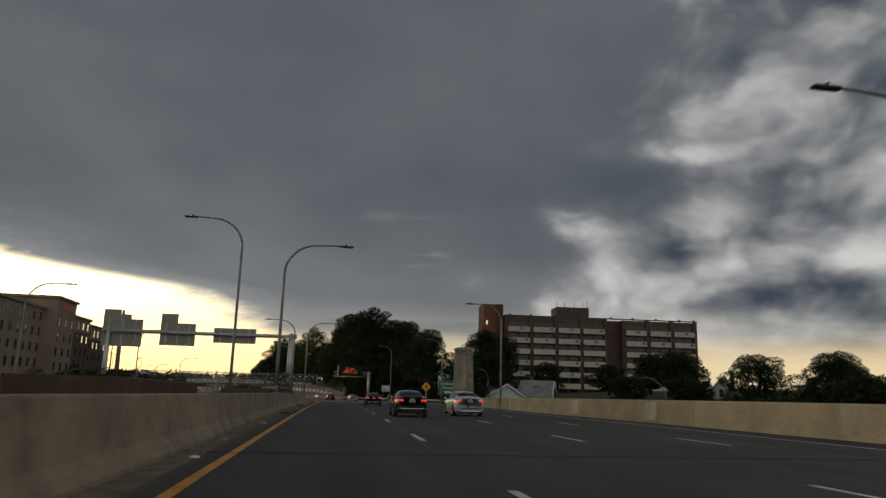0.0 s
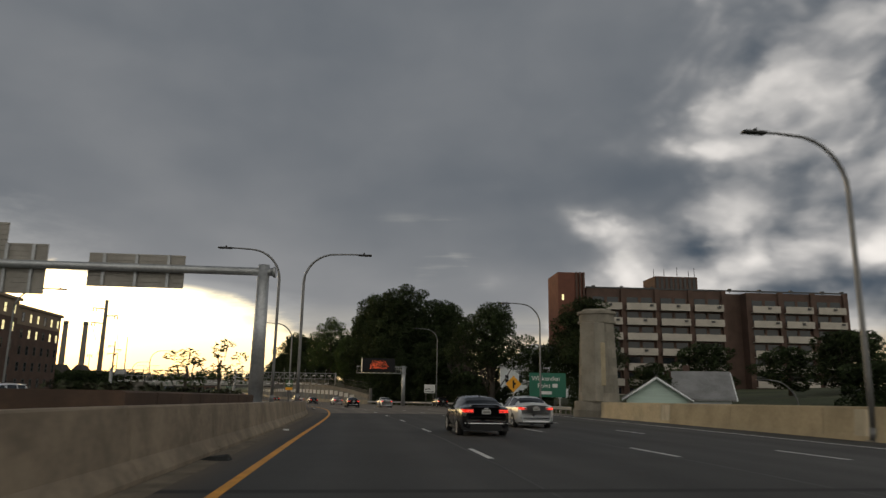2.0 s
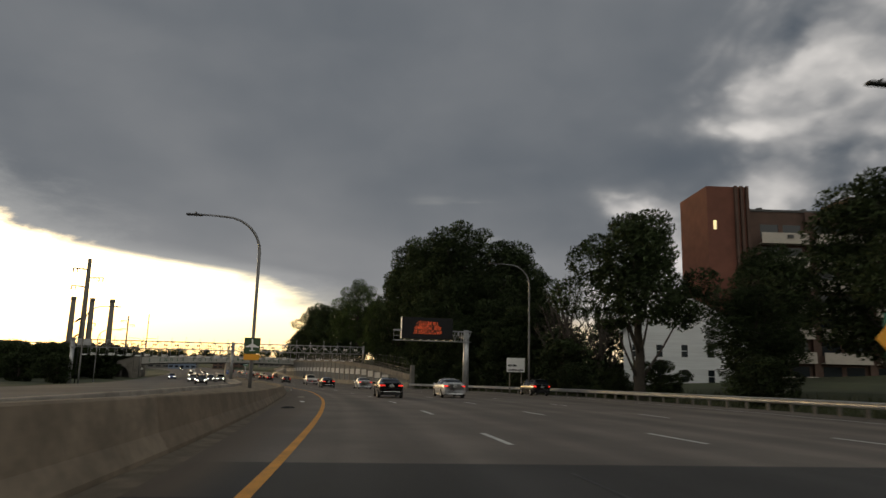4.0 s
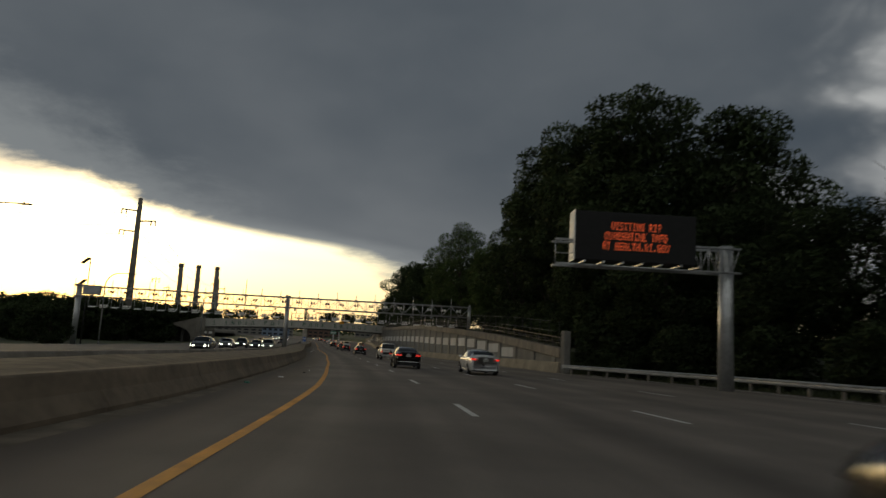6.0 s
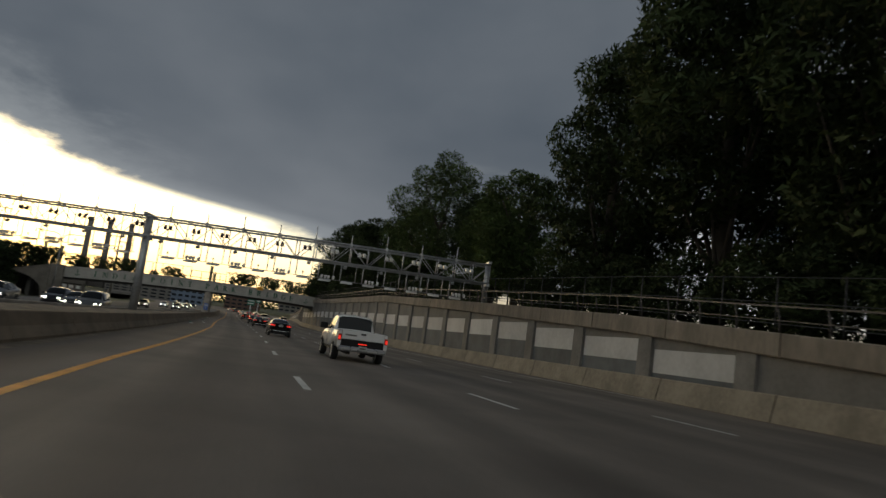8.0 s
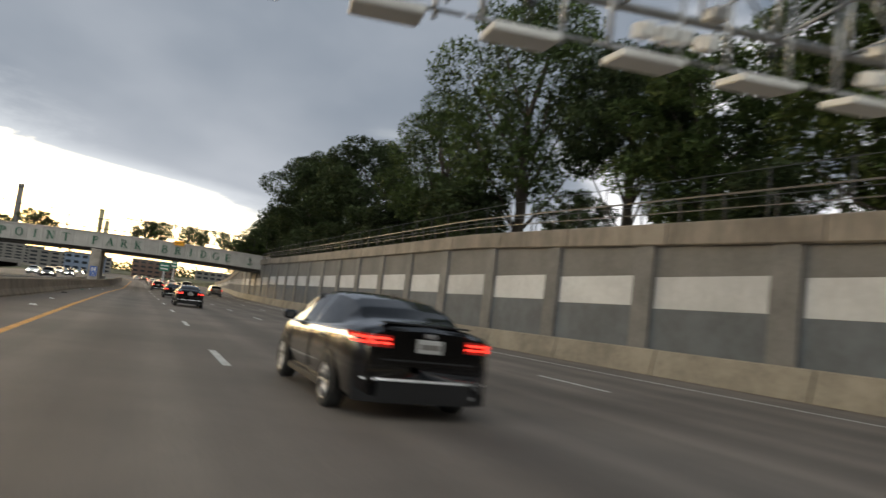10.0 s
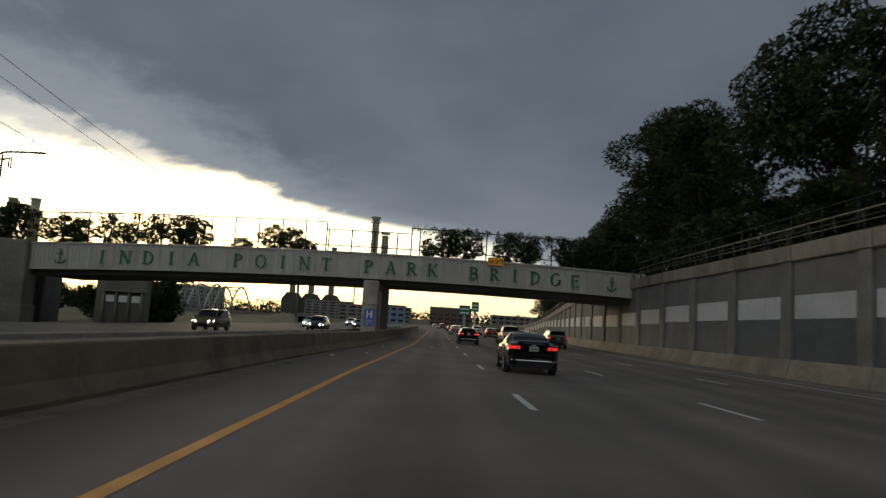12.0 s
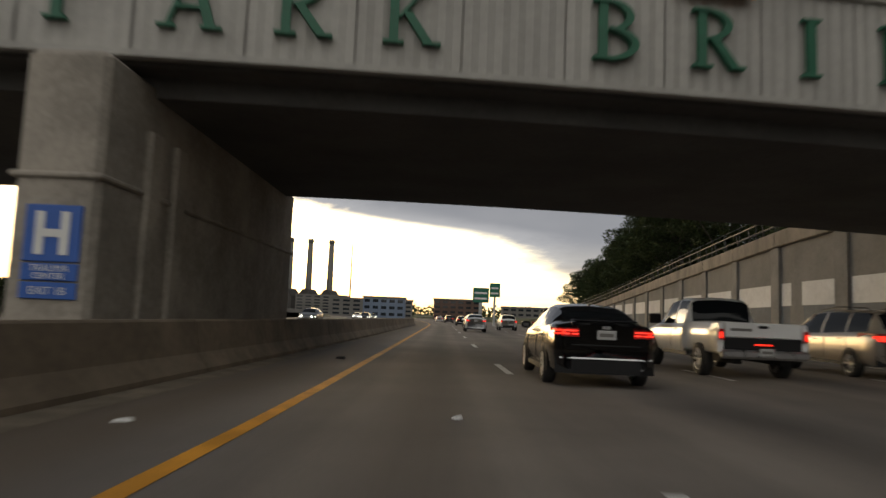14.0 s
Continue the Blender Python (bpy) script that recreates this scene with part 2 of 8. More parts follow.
def road_material(name, colour):
    """Asphalt whose u runs across the lanes and v along the road: paler wheel tracks, oily middles, a dusty shoulder."""
    m = material(name, colour, 0.76, vary=0.26, grain=30, blotch=0.25, bump=0.25)
    nt = m.node_tree
    b = nt.nodes["Principled BSDF"]
    base = b.inputs["Base Color"].links[0].from_socket
    uv = nt.nodes.new("ShaderNodeTexCoord").outputs["UV"]
    split = nt.nodes.new("ShaderNodeSeparateXYZ")
    nt.links.new(uv, split.inputs[0])
    u = split.outputs[0]
    mp = nt.nodes.new("ShaderNodeMapping")
    mp.inputs["Scale"].default_value = (2.2, 0.035, 1)
    nt.links.new(uv, mp.inputs["Vector"])
    long = cloud_noise(nt, mp.outputs[0], 1.0, 5, 0.6)
    f = math_node(nt, "ABSOLUTE", math_node(nt, "SUBTRACT", math_node(nt, "FRACT", math_node(nt, "ADD", u, math_node(nt, "MULTIPLY", math_node(nt, "SUBTRACT", long, 0.5), 0.12))), 0.5))
    oil = smooth(nt, f, 0.17, 0.03)
    track = smooth(nt, math_node(nt, "ABSOLUTE", math_node(nt, "SUBTRACT", f, 0.24)), 0.10, 0.02)
    gain = math_node(nt, "ADD", math_node(nt, "MULTIPLY", track, 0.16), math_node(nt, "MULTIPLY", math_node(nt, "SUBTRACT", long, 0.5), 0.9))
    gain = math_node(nt, "SUBTRACT", math_node(nt, "ADD", gain, 1.0), math_node(nt, "MULTIPLY", oil, 0.22))
    mul = nt.nodes.new("ShaderNodeVectorMath")
    mul.operation = "SCALE"
    nt.links.new(base, mul.inputs[0])
    nt.links.new(gain, mul.inputs["Scale"])
    dust = math_node(nt, "MULTIPLY", smooth(nt, u, -0.03, -0.26), smooth(nt, long, 0.25, 0.6, 0.45, 0.95))
    nt.links.new(mix_colour(nt, dust, mul.outputs[0], (0.115, 0.088, 0.062)), b.inputs["Base Color"])
    return m


ASPHALT = road_material("asphalt", (0.148, 0.129, 0.112))
ASPHALT_FAR = material("asphalt_opposite", (0.12, 0.112, 0.105), 0.78, vary=0.3, grain=35, blotch=0.18, bump=0.25, stretch=(1, 0.35, 1))
CONCRETE = material("weathered_concrete", (0.30, 0.27, 0.23), 0.88, vary=0.32, grain=9, blotch=0.7, bump=0.25)
BARRIER = material("stained_barrier_concrete", (0.245, 0.197, 0.143), 0.9, vary=0.35, grain=7, blotch=0.9, bump=0.25, per_object=0.10)
PARAPET = material("buff_parapet_concrete", (0.41, 0.345, 0.235), 0.88, vary=0.22, grain=6, blotch=0.5, bump=0.2, per_object=0.14)
PAINT_WHITE = material("worn_white_road_paint", (0.62, 0.62, 0.60), 0.6, vary=0.2, grain=22, blotch=2.0, bump=0.1)
PAINT_YELLOW = material("worn_yellow_road_paint", (0.66, 0.29, 0.025), 0.6, vary=0.25, grain=18, blotch=1.5, bump=0.1)
GRASS = material("rough_grass", (0.055, 0.065, 0.03), 0.95, vary=0.45, grain=3, blotch=0.08, bump=0.6)
GALV = material("galvanised_steel", (0.42, 0.43, 0.44), 0.45, metal=0.7, vary=0.18, grain=6, blotch=1.5, bump=0.05)
LAMP_METAL = material("grey_lamp_steel", (0.21, 0.21, 0.21), 0.5, metal=0.6, vary=0.2, grain=5, blotch=0.5, bump=0.05)
DARK_METAL = material("dark_steel", (0.05, 0.05, 0.05), 0.5, metal=0.5, vary=0.25, grain=6, bump=0.05)
BRICK = material("brown_brick", (0.10, 0.062, 0.048), 0.9, vary=0.25, grain=12, blotch=0.5, bump=0.25)
WALL_GREY = material("wall_concrete", (0.165, 0.158, 0.144), 0.9, vary=0.2, grain=6, blotch=0.5, bump=0.2)
WALL_PILASTER = material("pilaster_concrete", (0.18, 0.172, 0.158), 0.9, vary=0.22, grain=8, blotch=0.9, bump=0.2, per_object=0.08)
WALL_WHITE = material("white_cover_paint", (0.52, 0.52, 0.51), 0.75, vary=0.12, grain=4, blotch=0.5, bump=0.08, per_object=0.10)
WALL_DARK = material("grey_cover_paint", (0.105, 0.115, 0.122), 0.8, vary=0.22, grain=3, blotch=0.7, bump=0.08, per_object=0.12)
COPING = material("brown_stained_coping", (0.215, 0.185, 0.15), 0.9, vary=0.3, grain=5, blotch=0.8, bump=0.2, per_object=0.08, stretch=(1, 1, 0.4))
FOOTING = material("buff_footing_concrete", (0.25, 0.218, 0.168), 0.9, vary=0.28, grain=5, blotch=0.6, bump=0.2, per_object=0.08)
RAIL_METAL = material("weathered_rail_metal", (0.07, 0.066, 0.062), 0.6, metal=0.2, vary=0.2, bump=0.05)
FASCIA = material("white_bridge_panel", (0.37, 0.358, 0.33), 0.6, vary=0.12, grain=5, blotch=0.6, bump=0.06, per_object=0.06)
# concrete in a dark tone that holds the shade under and inside things
SHADE_CONCRETE = material("shade_dark_concrete", (0.10, 0.095, 0.09), 0.9, vary=0.25, grain=5, blotch=0.4, bump=0.15)
LETTER = material("green_letter_paint", (0.013, 0.115, 0.062), 0.5, vary=0.2, grain=10, bump=0.05)
TOWER_PANEL = material("yellow_glass_block", (0.64, 0.63, 0.42), 0.4, vary=0.15, grain=6, bump=0.05, leaf=True)
ASPHALT_DARK = road_material("dark_asphalt", (0.043, 0.042, 0.041))
SIGN_GREEN = material("green_sign_sheeting", (0.01, 0.13, 0.08), 0.45, vary=0.08, grain=3, bump=0.0)
SIGN_BLUE = material("blue_sign_sheeting", (0.03, 0.11, 0.42), 0.45, vary=0.08, grain=3, bump=0.0)
SIGN_WHITE = material("white_sign_sheeting", (0.72, 0.72, 0.70), 0.45, vary=0.08, grain=3, bump=0.0)
SIGN_ORANGE = material("orange_sign_sheeting", (0.80, 0.36, 0.02), 0.45, vary=0.08, grain=3, bump=0.0)
SIGN_BACK = material("aluminium_sign_back", (0.29, 0.27, 0.24), 0.5, metal=0.4, vary=0.15, grain=4, blotch=0.8, bump=0.05)
# sign green darkened and yellowed: shade and a warm cast put into the colour
SIGN_GREEN_SHADED = material("shade_green_sign_sheeting", (0.035, 0.075, 0.03), 0.6, vary=0.1, grain=3, bump=0.0)
SIGN_BLACK = material("black_sign_face", (0.006, 0.006, 0.007), 0.85, vary=0.2, grain=4, bump=0.0)
LED = glow("amber_led", (1.0, 0.14, 0.04), 0.65)
BARRIER_PALE = material("dusty_barrier_concrete", (0.185, 0.145, 0.102), 0.9, vary=0.32, grain=7, blotch=0.9, bump=0.25, per_object=0.10)
BALCONY = material("cream_balcony_panel", (0.46, 0.42, 0.365), 0.7, vary=0.12, grain=3, blotch=0.4, bump=0.05)
ABUTMENT = material("dull_abutment_concrete", (0.15, 0.138, 0.12), 0.9, vary=0.3, grain=5, blotch=0.4, bump=0.2, per_object=0.12)
WINDOW_DARK = glass("window_glass")
WINDOW_LIT = glow("lit_window", (1.0, 0.85, 0.45), 0.55)
SIDING = material("white_clapboard", (0.76, 0.79, 0.80), 0.7, vary=0.10, grain=2, blotch=0.4, bump=0.3, stretch=(0.3, 0.3, 8))
SIDING_GREEN = material("pale_green_clapboard", (0.50, 0.62, 0.56), 0.7, vary=0.10, grain=2, blotch=0.4, bump=0.3, stretch=(0.3, 0.3, 8))
ROOF = material("grey_shingle_roof", (0.22, 0.22, 0.222), 0.9, vary=0.25, grain=6, blotch=0.5, bump=0.3)
GRANITE = material("weathered_granite", (0.235, 0.213, 0.175), 0.88, vary=0.28, grain=14, blotch=0.6, bump=0.25, per_object=0.16)
TRIM = material("dark_trim", (0.06, 0.06, 0.06), 0.6, vary=0.2, bump=0.05)
WOOD_POLE = material("grey_pole", (0.16, 0.145, 0.125), 0.85, vary=0.25, grain=6, bump=0.2)
BUFF = material("buff_render", (0.26, 0.20, 0.145), 0.85, vary=0.15, grain=3, blotch=0.3, bump=0.1)
FAR_GREY = material("distant_grey_wall", (0.15, 0.142, 0.132), 0.9, vary=0.15, grain=0.3, blotch=0.05, bump=0.0)
FAR_BLUE = material("distant_blue_wall", (0.13, 0.17, 0.24), 0.7, vary=0.15, grain=0.3, blotch=0.05, bump=0.0)
BARK = material("bark", (0.06, 0.05, 0.04), 0.95, vary=0.3, grain=6, bump=0.5)
LEAF_DARK = material("dark_leaves", (0.049, 0.071, 0.029), 0.8, vary=0.5, grain=1.5, blotch=0.25, bump=0.0, spec=0.25, leaf=True)
LEAF = material("green_leaves", (0.075, 0.112, 0.036), 0.8, vary=0.5, grain=1.5, blotch=0.25, bump=0.0, spec=0.25, leaf=True)
RUBBER = material("tyre_rubber", (0.018, 0.018, 0.018), 0.85, vary=0.2, bump=0.1)
RIM = material("alloy_rim", (0.50, 0.50, 0.51), 0.3, metal=0.9, vary=0.1, bump=0.0)
PLASTIC = material("black_trim_plastic", (0.012, 0.012, 0.013), 0.6, vary=0.2, bump=0.05, spec=0.25)
CAR_GLASS = glass("car_glass", (0.01, 0.012, 0.014), 0.04)
CAR_GLASS.node_tree.nodes["Principled BSDF"].inputs["Specular IOR Level"].default_value = 0.22
TAIL = glow("red_tail_lamp", (1.0, 0.03, 0.015), 0.8)
# near-black tone that puts a backlit silhouette into the far houses' colour
HOUSE_DARK = material("silhouette_dark_house", (0.055, 0.05, 0.046), 0.9, vary=0.2, grain=0.3, blotch=0.05, bump=0.0)
PLANTER = material("rusty_planter_steel", (0.075, 0.045, 0.03), 0.85, vary=0.35, grain=5, blotch=0.8, bump=0.2)
TAIL_OFF = material("red_lens", (0.35, 0.01, 0.008), 0.25, vary=0.1, bump=0.0, coat=0.5)
HEAD = glow("headlamp", (1.0, 0.93, 0.78), 7.0)
PLATE = material("number_plate", (0.42, 0.42, 0.41), 0.5, vary=0.08, bump=0.0)
PAINTS = {n: material(n + "_car_paint", c, r, metal=mt, vary=0.05, grain=2, blotch=0.5, bump=0.0, coat=0.8) for n, c, r, mt in (
    ("black", (0.005, 0.005, 0.006), 0.22, 0.0), ("silver", (0.70, 0.71, 0.72), 0.34, 0.15), ("white", (0.70, 0.70, 0.69), 0.35, 0.0),
    ("red", (0.24, 0.02, 0.018), 0.3, 0.1), ("beige", (0.44, 0.40, 0.34), 0.35, 0.4), ("grey", (0.10, 0.105, 0.11), 0.32, 0.4), ("blue", (0.02, 0.045, 0.14), 0.3, 0.3), ("olive", (0.12, 0.10, 0.05), 0.35, 0.4))}
BRICK_RED = material("red_brick", (0.17, 0.068, 0.046), 0.9, vary=0.2, grain=12, blotch=0.5, bump=0.2)
SIGN_RED = material("red_sign", (0.55, 0.03, 0.03), 0.5, vary=0.08, bump=0.0)
TAR = material("tar_band", (0.035, 0.034, 0.033), 0.6, vary=0.3, grain=20, blotch=0.8, bump=0.1)
GRIT = material("roadside_grit", (0.165, 0.135, 0.098), 0.95, vary=0.4, grain=25, blotch=2.0, bump=0.3)

PARAPET_PALE = material("pale_mended_concrete", (0.50, 0.45, 0.35), 0.88, vary=0.3, grain=5, blotch=0.9, bump=0.2, stretch=(1, 1, 0.3))
PATCH = material("mended_asphalt", (0.085, 0.080, 0.076), 0.7, vary=0.4, grain=12, blotch=1.2, bump=0.2)

# ---- the road's line ----
STEP = 0.5
ST = np.arange(-120, 900.01, STEP)
bend_u = np.clip((ST - 71.48) / (246.33 - 71.48), 0, 1)
TH = np.radians(2.01 + 14.65 * bend_u * bend_u * (3 - 2 * bend_u) + 0.05 * np.clip(ST - 425, 0, 220))
AX, AY = np.cumsum(-np.sin(TH) * STEP), np.cumsum(np.cos(TH) * STEP)
ZERO = int(round(120 / STEP))
AX, AY = AX + 1.94 - AX[ZERO], AY - 1.9 - AY[ZERO]


def road_z(s):
    c = min(max(s, 0.0), 345.0)
    z = 1.0845e-07 * c**3 - 4.5428e-05 * c**2 - 1.64146e-02 * c + 0.41267 - 1.22
    return z + (-0.0164 * s if s < 0 else 0) - (0.0045 * (s - 345) if s > 345 else 0)


def heading(s):
    return float(np.interp(s, ST, TH))


def at(s, l, up=0.0):
    """The place at station s along the road, l metres to the right of the camera's lane, up metres over the road."""
    th = heading(s)
    d = s - min(max(s, ST[0]), ST[-1])
    x, y = float(np.interp(s, ST, AX)) - math.sin(th) * d, float(np.interp(s, ST, AY)) + math.cos(th) * d
    return Vector((x + math.cos(th) * l, y + math.sin(th) * l, road_z(s) + up))


def turn(s, deg=0.0):
    """A pose on the road's line, its y along the road."""
    return math.degrees(heading(s)) + deg


def at_pose(s, l, up=0.0, deg=0.0):
    p = at(s, l, up)
    return pose(p.x, p.y, p.z, 0, 0, turn(s, deg))


def local(x, y):
    i = int(np.argmin((AX - x) ** 2 + (AY - y) ** 2))
    dx, dy = x - AX[i], y - AY[i]
    return ST[i] + (-math.sin(TH[i]) * dx + math.cos(TH[i]) * dy), dx * math.cos(TH[i]) + dy * math.sin(TH[i])


def run(points):
    """A function of s through (s, value) pairs."""
    xs, vs = [p[0] for p in points], [p[1] for p in points]
    return lambda s: float(np.interp(s, xs, vs))


FOOT = run([(-120, -2.6), (10, -2.6), (53, -3.15), (74, -3.08), (105, -3.1), (125, -3.75), (141, -4.15), (165, -4.2), (178, -4.6), (195, -5.0), (280, -5.1), (300, -5.1), (322, -5.1), (335, -4.6), (348, -4.05), (355, -3.9), (380, -3.6), (900, -3.6)])
YELLOW = run([(-120, -1.6), (8, -1.66), (37, -1.80), (55, -1.84), (74, -1.80), (105, -1.5), (125, -1.53), (145, -1.60), (155, -1.74), (171, -1.92), (190, -2.6), (215, -2.9), (245, -2.4), (262, -2.22), (284, -2.42), (318, -2.45), (330, -2.2), (342, -1.98), (353, -1.74), (366, -1.7), (900, -1.6)])
LANE1 = run([(-120, 2.3), (8, 2.38), (33, 2.68), (53, 2.86), (70, 3.1), (95, 3.0), (127, 2.72), (138, 2.5), (149, 2.2), (170, 1.66), (182, 1.2), (200, 0.85), (225, 0.9), (253, 1.55), (283, 1.88), (305, 1.86), (333, 1.64), (343, 1.62), (365, 1.32), (900, 1.6)])
LANE2 = run([(-120, 7.0), (20, 7.1), (54, 7.75), (80, 7.9), (138, 7.25), (152, 6.9), (172, 6.2), (195, 5.5), (225, 5.2), (253, 5.65), (283, 6.4), (333, 6.2), (900, 5.8)])
LANE3 = run([(-120, 11.0), (20, 11.1), (80, 12.0), (144, 12.5), (200, 10.5), (253, 9.4), (273, 10.2), (295, 10.6), (900, 10.2)])
EDGE = run([(-120, 15.0), (20, 15.1), (70, 15.9), (100, 17.5), (130, 20.5), (160, 21.5), (185, 20.5), (205, 18.0), (235, 14.8), (260, 14.2), (380, 14.4), (900, 50.0)])
RIGHT = run([(-120, 17.3), (60, 17.6), (105, 20.5), (135, 24.0), (165, 24.4), (188, 21.0), (203, 16.2), (225, 16.4), (255, 16.9), (300, 17.2), (358, 17.0), (380, 17.2), (500, 27.0), (900, 60.0)])
WALL_TOP = run([(205, 2.0), (228, 3.6), (255, 4.95), (267, 5.45), (285, 6.2), (300, 6.35), (350, 6.7), (375, 6.5), (400, 5.7), (440, 4.2), (480, 2.9), (560, 1.5), (900, 1.0)])


# ---- building helpers ----
def mesh_object(name, bm, mat, parent=None, smooth_shade=False, mods=()):
    me = bpy.data.meshes.new(name)
    bm.normal_update()
    bm.to_mesh(me)
    bm.free()
    for m in (mat if isinstance(mat, (list, tuple)) else [mat]):
        me.materials.append(m)
    if smooth_shade:
        for p in me.polygons:
            p.use_smooth = True
    ob = new(name, me)
    if parent:
        ob.parent = parent
    return ob


def part(name, bm, mat, parent, label="", smooth_shade=False):
    ob = mesh_object(name, bm, mat, parent, smooth_shade)
    return tagged(ob, label) if label else ob


def thing(name, label, category, m=None, group="", kind=""):
    ob = new(name)
    ob.empty_display_size = 0.3
    if m is not None:
        ob.matrix_basis = m
    return tagged(ob, label, category, group, kind)


def same_mesh(name, mesh, parent, m):
    ob = new(name, mesh)
    ob.parent = parent
    ob.matrix_basis = m
    return ob


def quad(bm, pts, mi=0):
    f = bm.faces.new([bm.verts.new(p) for p in pts])
    f.material_index = mi
    return f


def box(bm, lo, hi, m=None, bevel=0.0, mi=0):
    (x0, y0, z0), (x1, y1, z1) = lo, hi
    if not bevel:
        vs = [bm.verts.new(m @ Vector(c) if m else c) for c in ((x0, y0, z0), (x1, y0, z0), (x1, y1, z0), (x0, y1, z0), (x0, y0, z1), (x1, y0, z1), (x1, y1, z1), (x0, y1, z1))]
        for q in ((3, 2, 1, 0), (4, 5, 6, 7), (0, 1, 5, 4), (1, 2, 6, 5), (2, 3, 7, 6), (3, 0, 4, 7)):
            bm.faces.new([vs[i] for i in q]).material_index = mi
        return bm
    # chamfered upright edges and top
    b = bevel
    ring = [(x0 + b, y0), (x1 - b, y0), (x1, y0 + b), (x1, y1 - b), (x1 - b, y1), (x0 + b, y1), (x0, y1 - b), (x0, y0 + b)]
    cx, cy = (x0 + x1) / 2, (y0 + y1) / 2
    kx, ky = (x1 - x0 - 2 * b) / max(x1 - x0, 1e-6), (y1 - y0 - 2 * b) / max(y1 - y0, 1e-6)
    rows = []
    for z, inner in ((z0, 1), (z0 + b, 0), (z1 - b, 0), (z1, 1)):
        row = []
        for x, y in ring:
            p = Vector((cx + (x - cx) * (kx if inner else 1), cy + (y - cy) * (ky if inner else 1), z))
            row.append(bm.verts.new(m @ p if m else p))
        rows.append(row)
    for a, c in zip(rows, rows[1:]):
        for i in range(8):
            bm.faces.new((a[i], a[(i + 1) % 8], c[(i + 1) % 8], c[i])).material_index = mi
    bm.faces.new(rows[0][::-1]).material_index = mi
    bm.faces.new(rows[-1]).material_index = mi
    return bm


def tube(bm, points, radii, seg=8, cap=True, mi=0):
    """A round bar through points."""
    rows = []
    pts = [Vector(p) for p in points]
    if isinstance(radii, (int, float)):
        radii = [radii] * len(pts)
    for i, p in enumerate(pts):
        d = (pts[min(i + 1, len(pts) - 1)] - pts[max(i - 1, 0)]).normalized()
        side = d.cross(Vector((0, 0, 1))) if abs(d.z) < 0.95 else d.cross(Vector((0, 1, 0)))
        side.normalize()
        other = side.cross(d)
        rows.append([bm.verts.new(p + (side * math.cos(a) + other * math.sin(a)) * radii[i]) for a in (2 * math.pi * k / seg for k in range(seg))])
    for a, c in zip(rows, rows[1:]):
        for k in range(seg):
            f = bm.faces.new((a[k], a[(k + 1) % seg], c[(k + 1) % seg], c[k]))
            f.smooth, f.material_index = True, mi
    if cap:
        bm.faces.new(rows[0][::-1]).material_index = mi
        bm.faces.new(rows[-1]).material_index = mi
    return bm


def sweep(bm, stations, profile, closed=True, mi=0):
    """A cross-section, profile(s) -> [(l, up), ...], carried along the road."""
    rows = [[bm.verts.new(at(s, l, u)) for l, u in profile(s)] for s in stations]
    n = len(rows[0])
    for a, c in zip(rows, rows[1:]):
        for k in range(n if closed else n - 1):
            bm.faces.new((a[k], a[(k + 1) % n], c[(k + 1) % n], c[k])).material_index = mi
    if closed:
        bm.faces.new(rows[0][::-1]).material_index = mi
        bm.faces.new(rows[-1]).material_index = mi
    return bm


def loft(bm, rows, soft=True):
    vs = [[bm.verts.new(p) for p in row] for row in rows]
    n = len(vs[0])
    for a, c in zip(vs, vs[1:]):
        for k in range(n):
            f = bm.faces.new((a[k], c[k], c[(k + 1) % n], a[(k + 1) % n]))
            f.smooth = soft
    bm.faces.new(vs[0][::-1])
    bm.faces.new(vs[-1])


def steps(a, b, d):
    n = max(1, int(round((b - a) / d)))
    return [a + (b - a) * i / n for i in range(n + 1)]


def sm(x, a, b):
    u = min(max((x - a) / (b - a), 0), 1)
    return u * u * (3 - 2 * u)


# ---- ground: one sheet to the horizon ----
def ground_z(s, l):
    base = road_z(min(max(s, -300), 800))
    right, foot = RIGHT(s), FOOT(s)
    if l <= right + 0.6 and l >= foot - 24:
        return base - 0.10
    if l > right + 0.6:
        d = l - right
        viaduct = 1 - sm(s, 98, 122)
        verge = base - 0.25 + 2.6 * sm(d, 2, 22) + 3.0 * sm(d, 20, 90)
        low = base - 4.2 * sm(d, 0.3, 5) + 2.0 * sm(d, 40, 160)
        wall = base + WALL_TOP(s) - 0.3 + 1.2 * sm(d, 4, 30)
        z = verge * (1 - viaduct) + low * viaduct
        w = sm(s, 205.5, 206.5)
        z = z * (1 - w) + wall * w
    else:
        d = foot - 24 - l
        z = base - 0.1 - (3.5 * (1 - sm(s, 120, 200)) + 1.2) * sm(d, 1, 14)
    far = sm(abs(l), 150, 900)
    return z * (1 - far) + (-6.0) * far


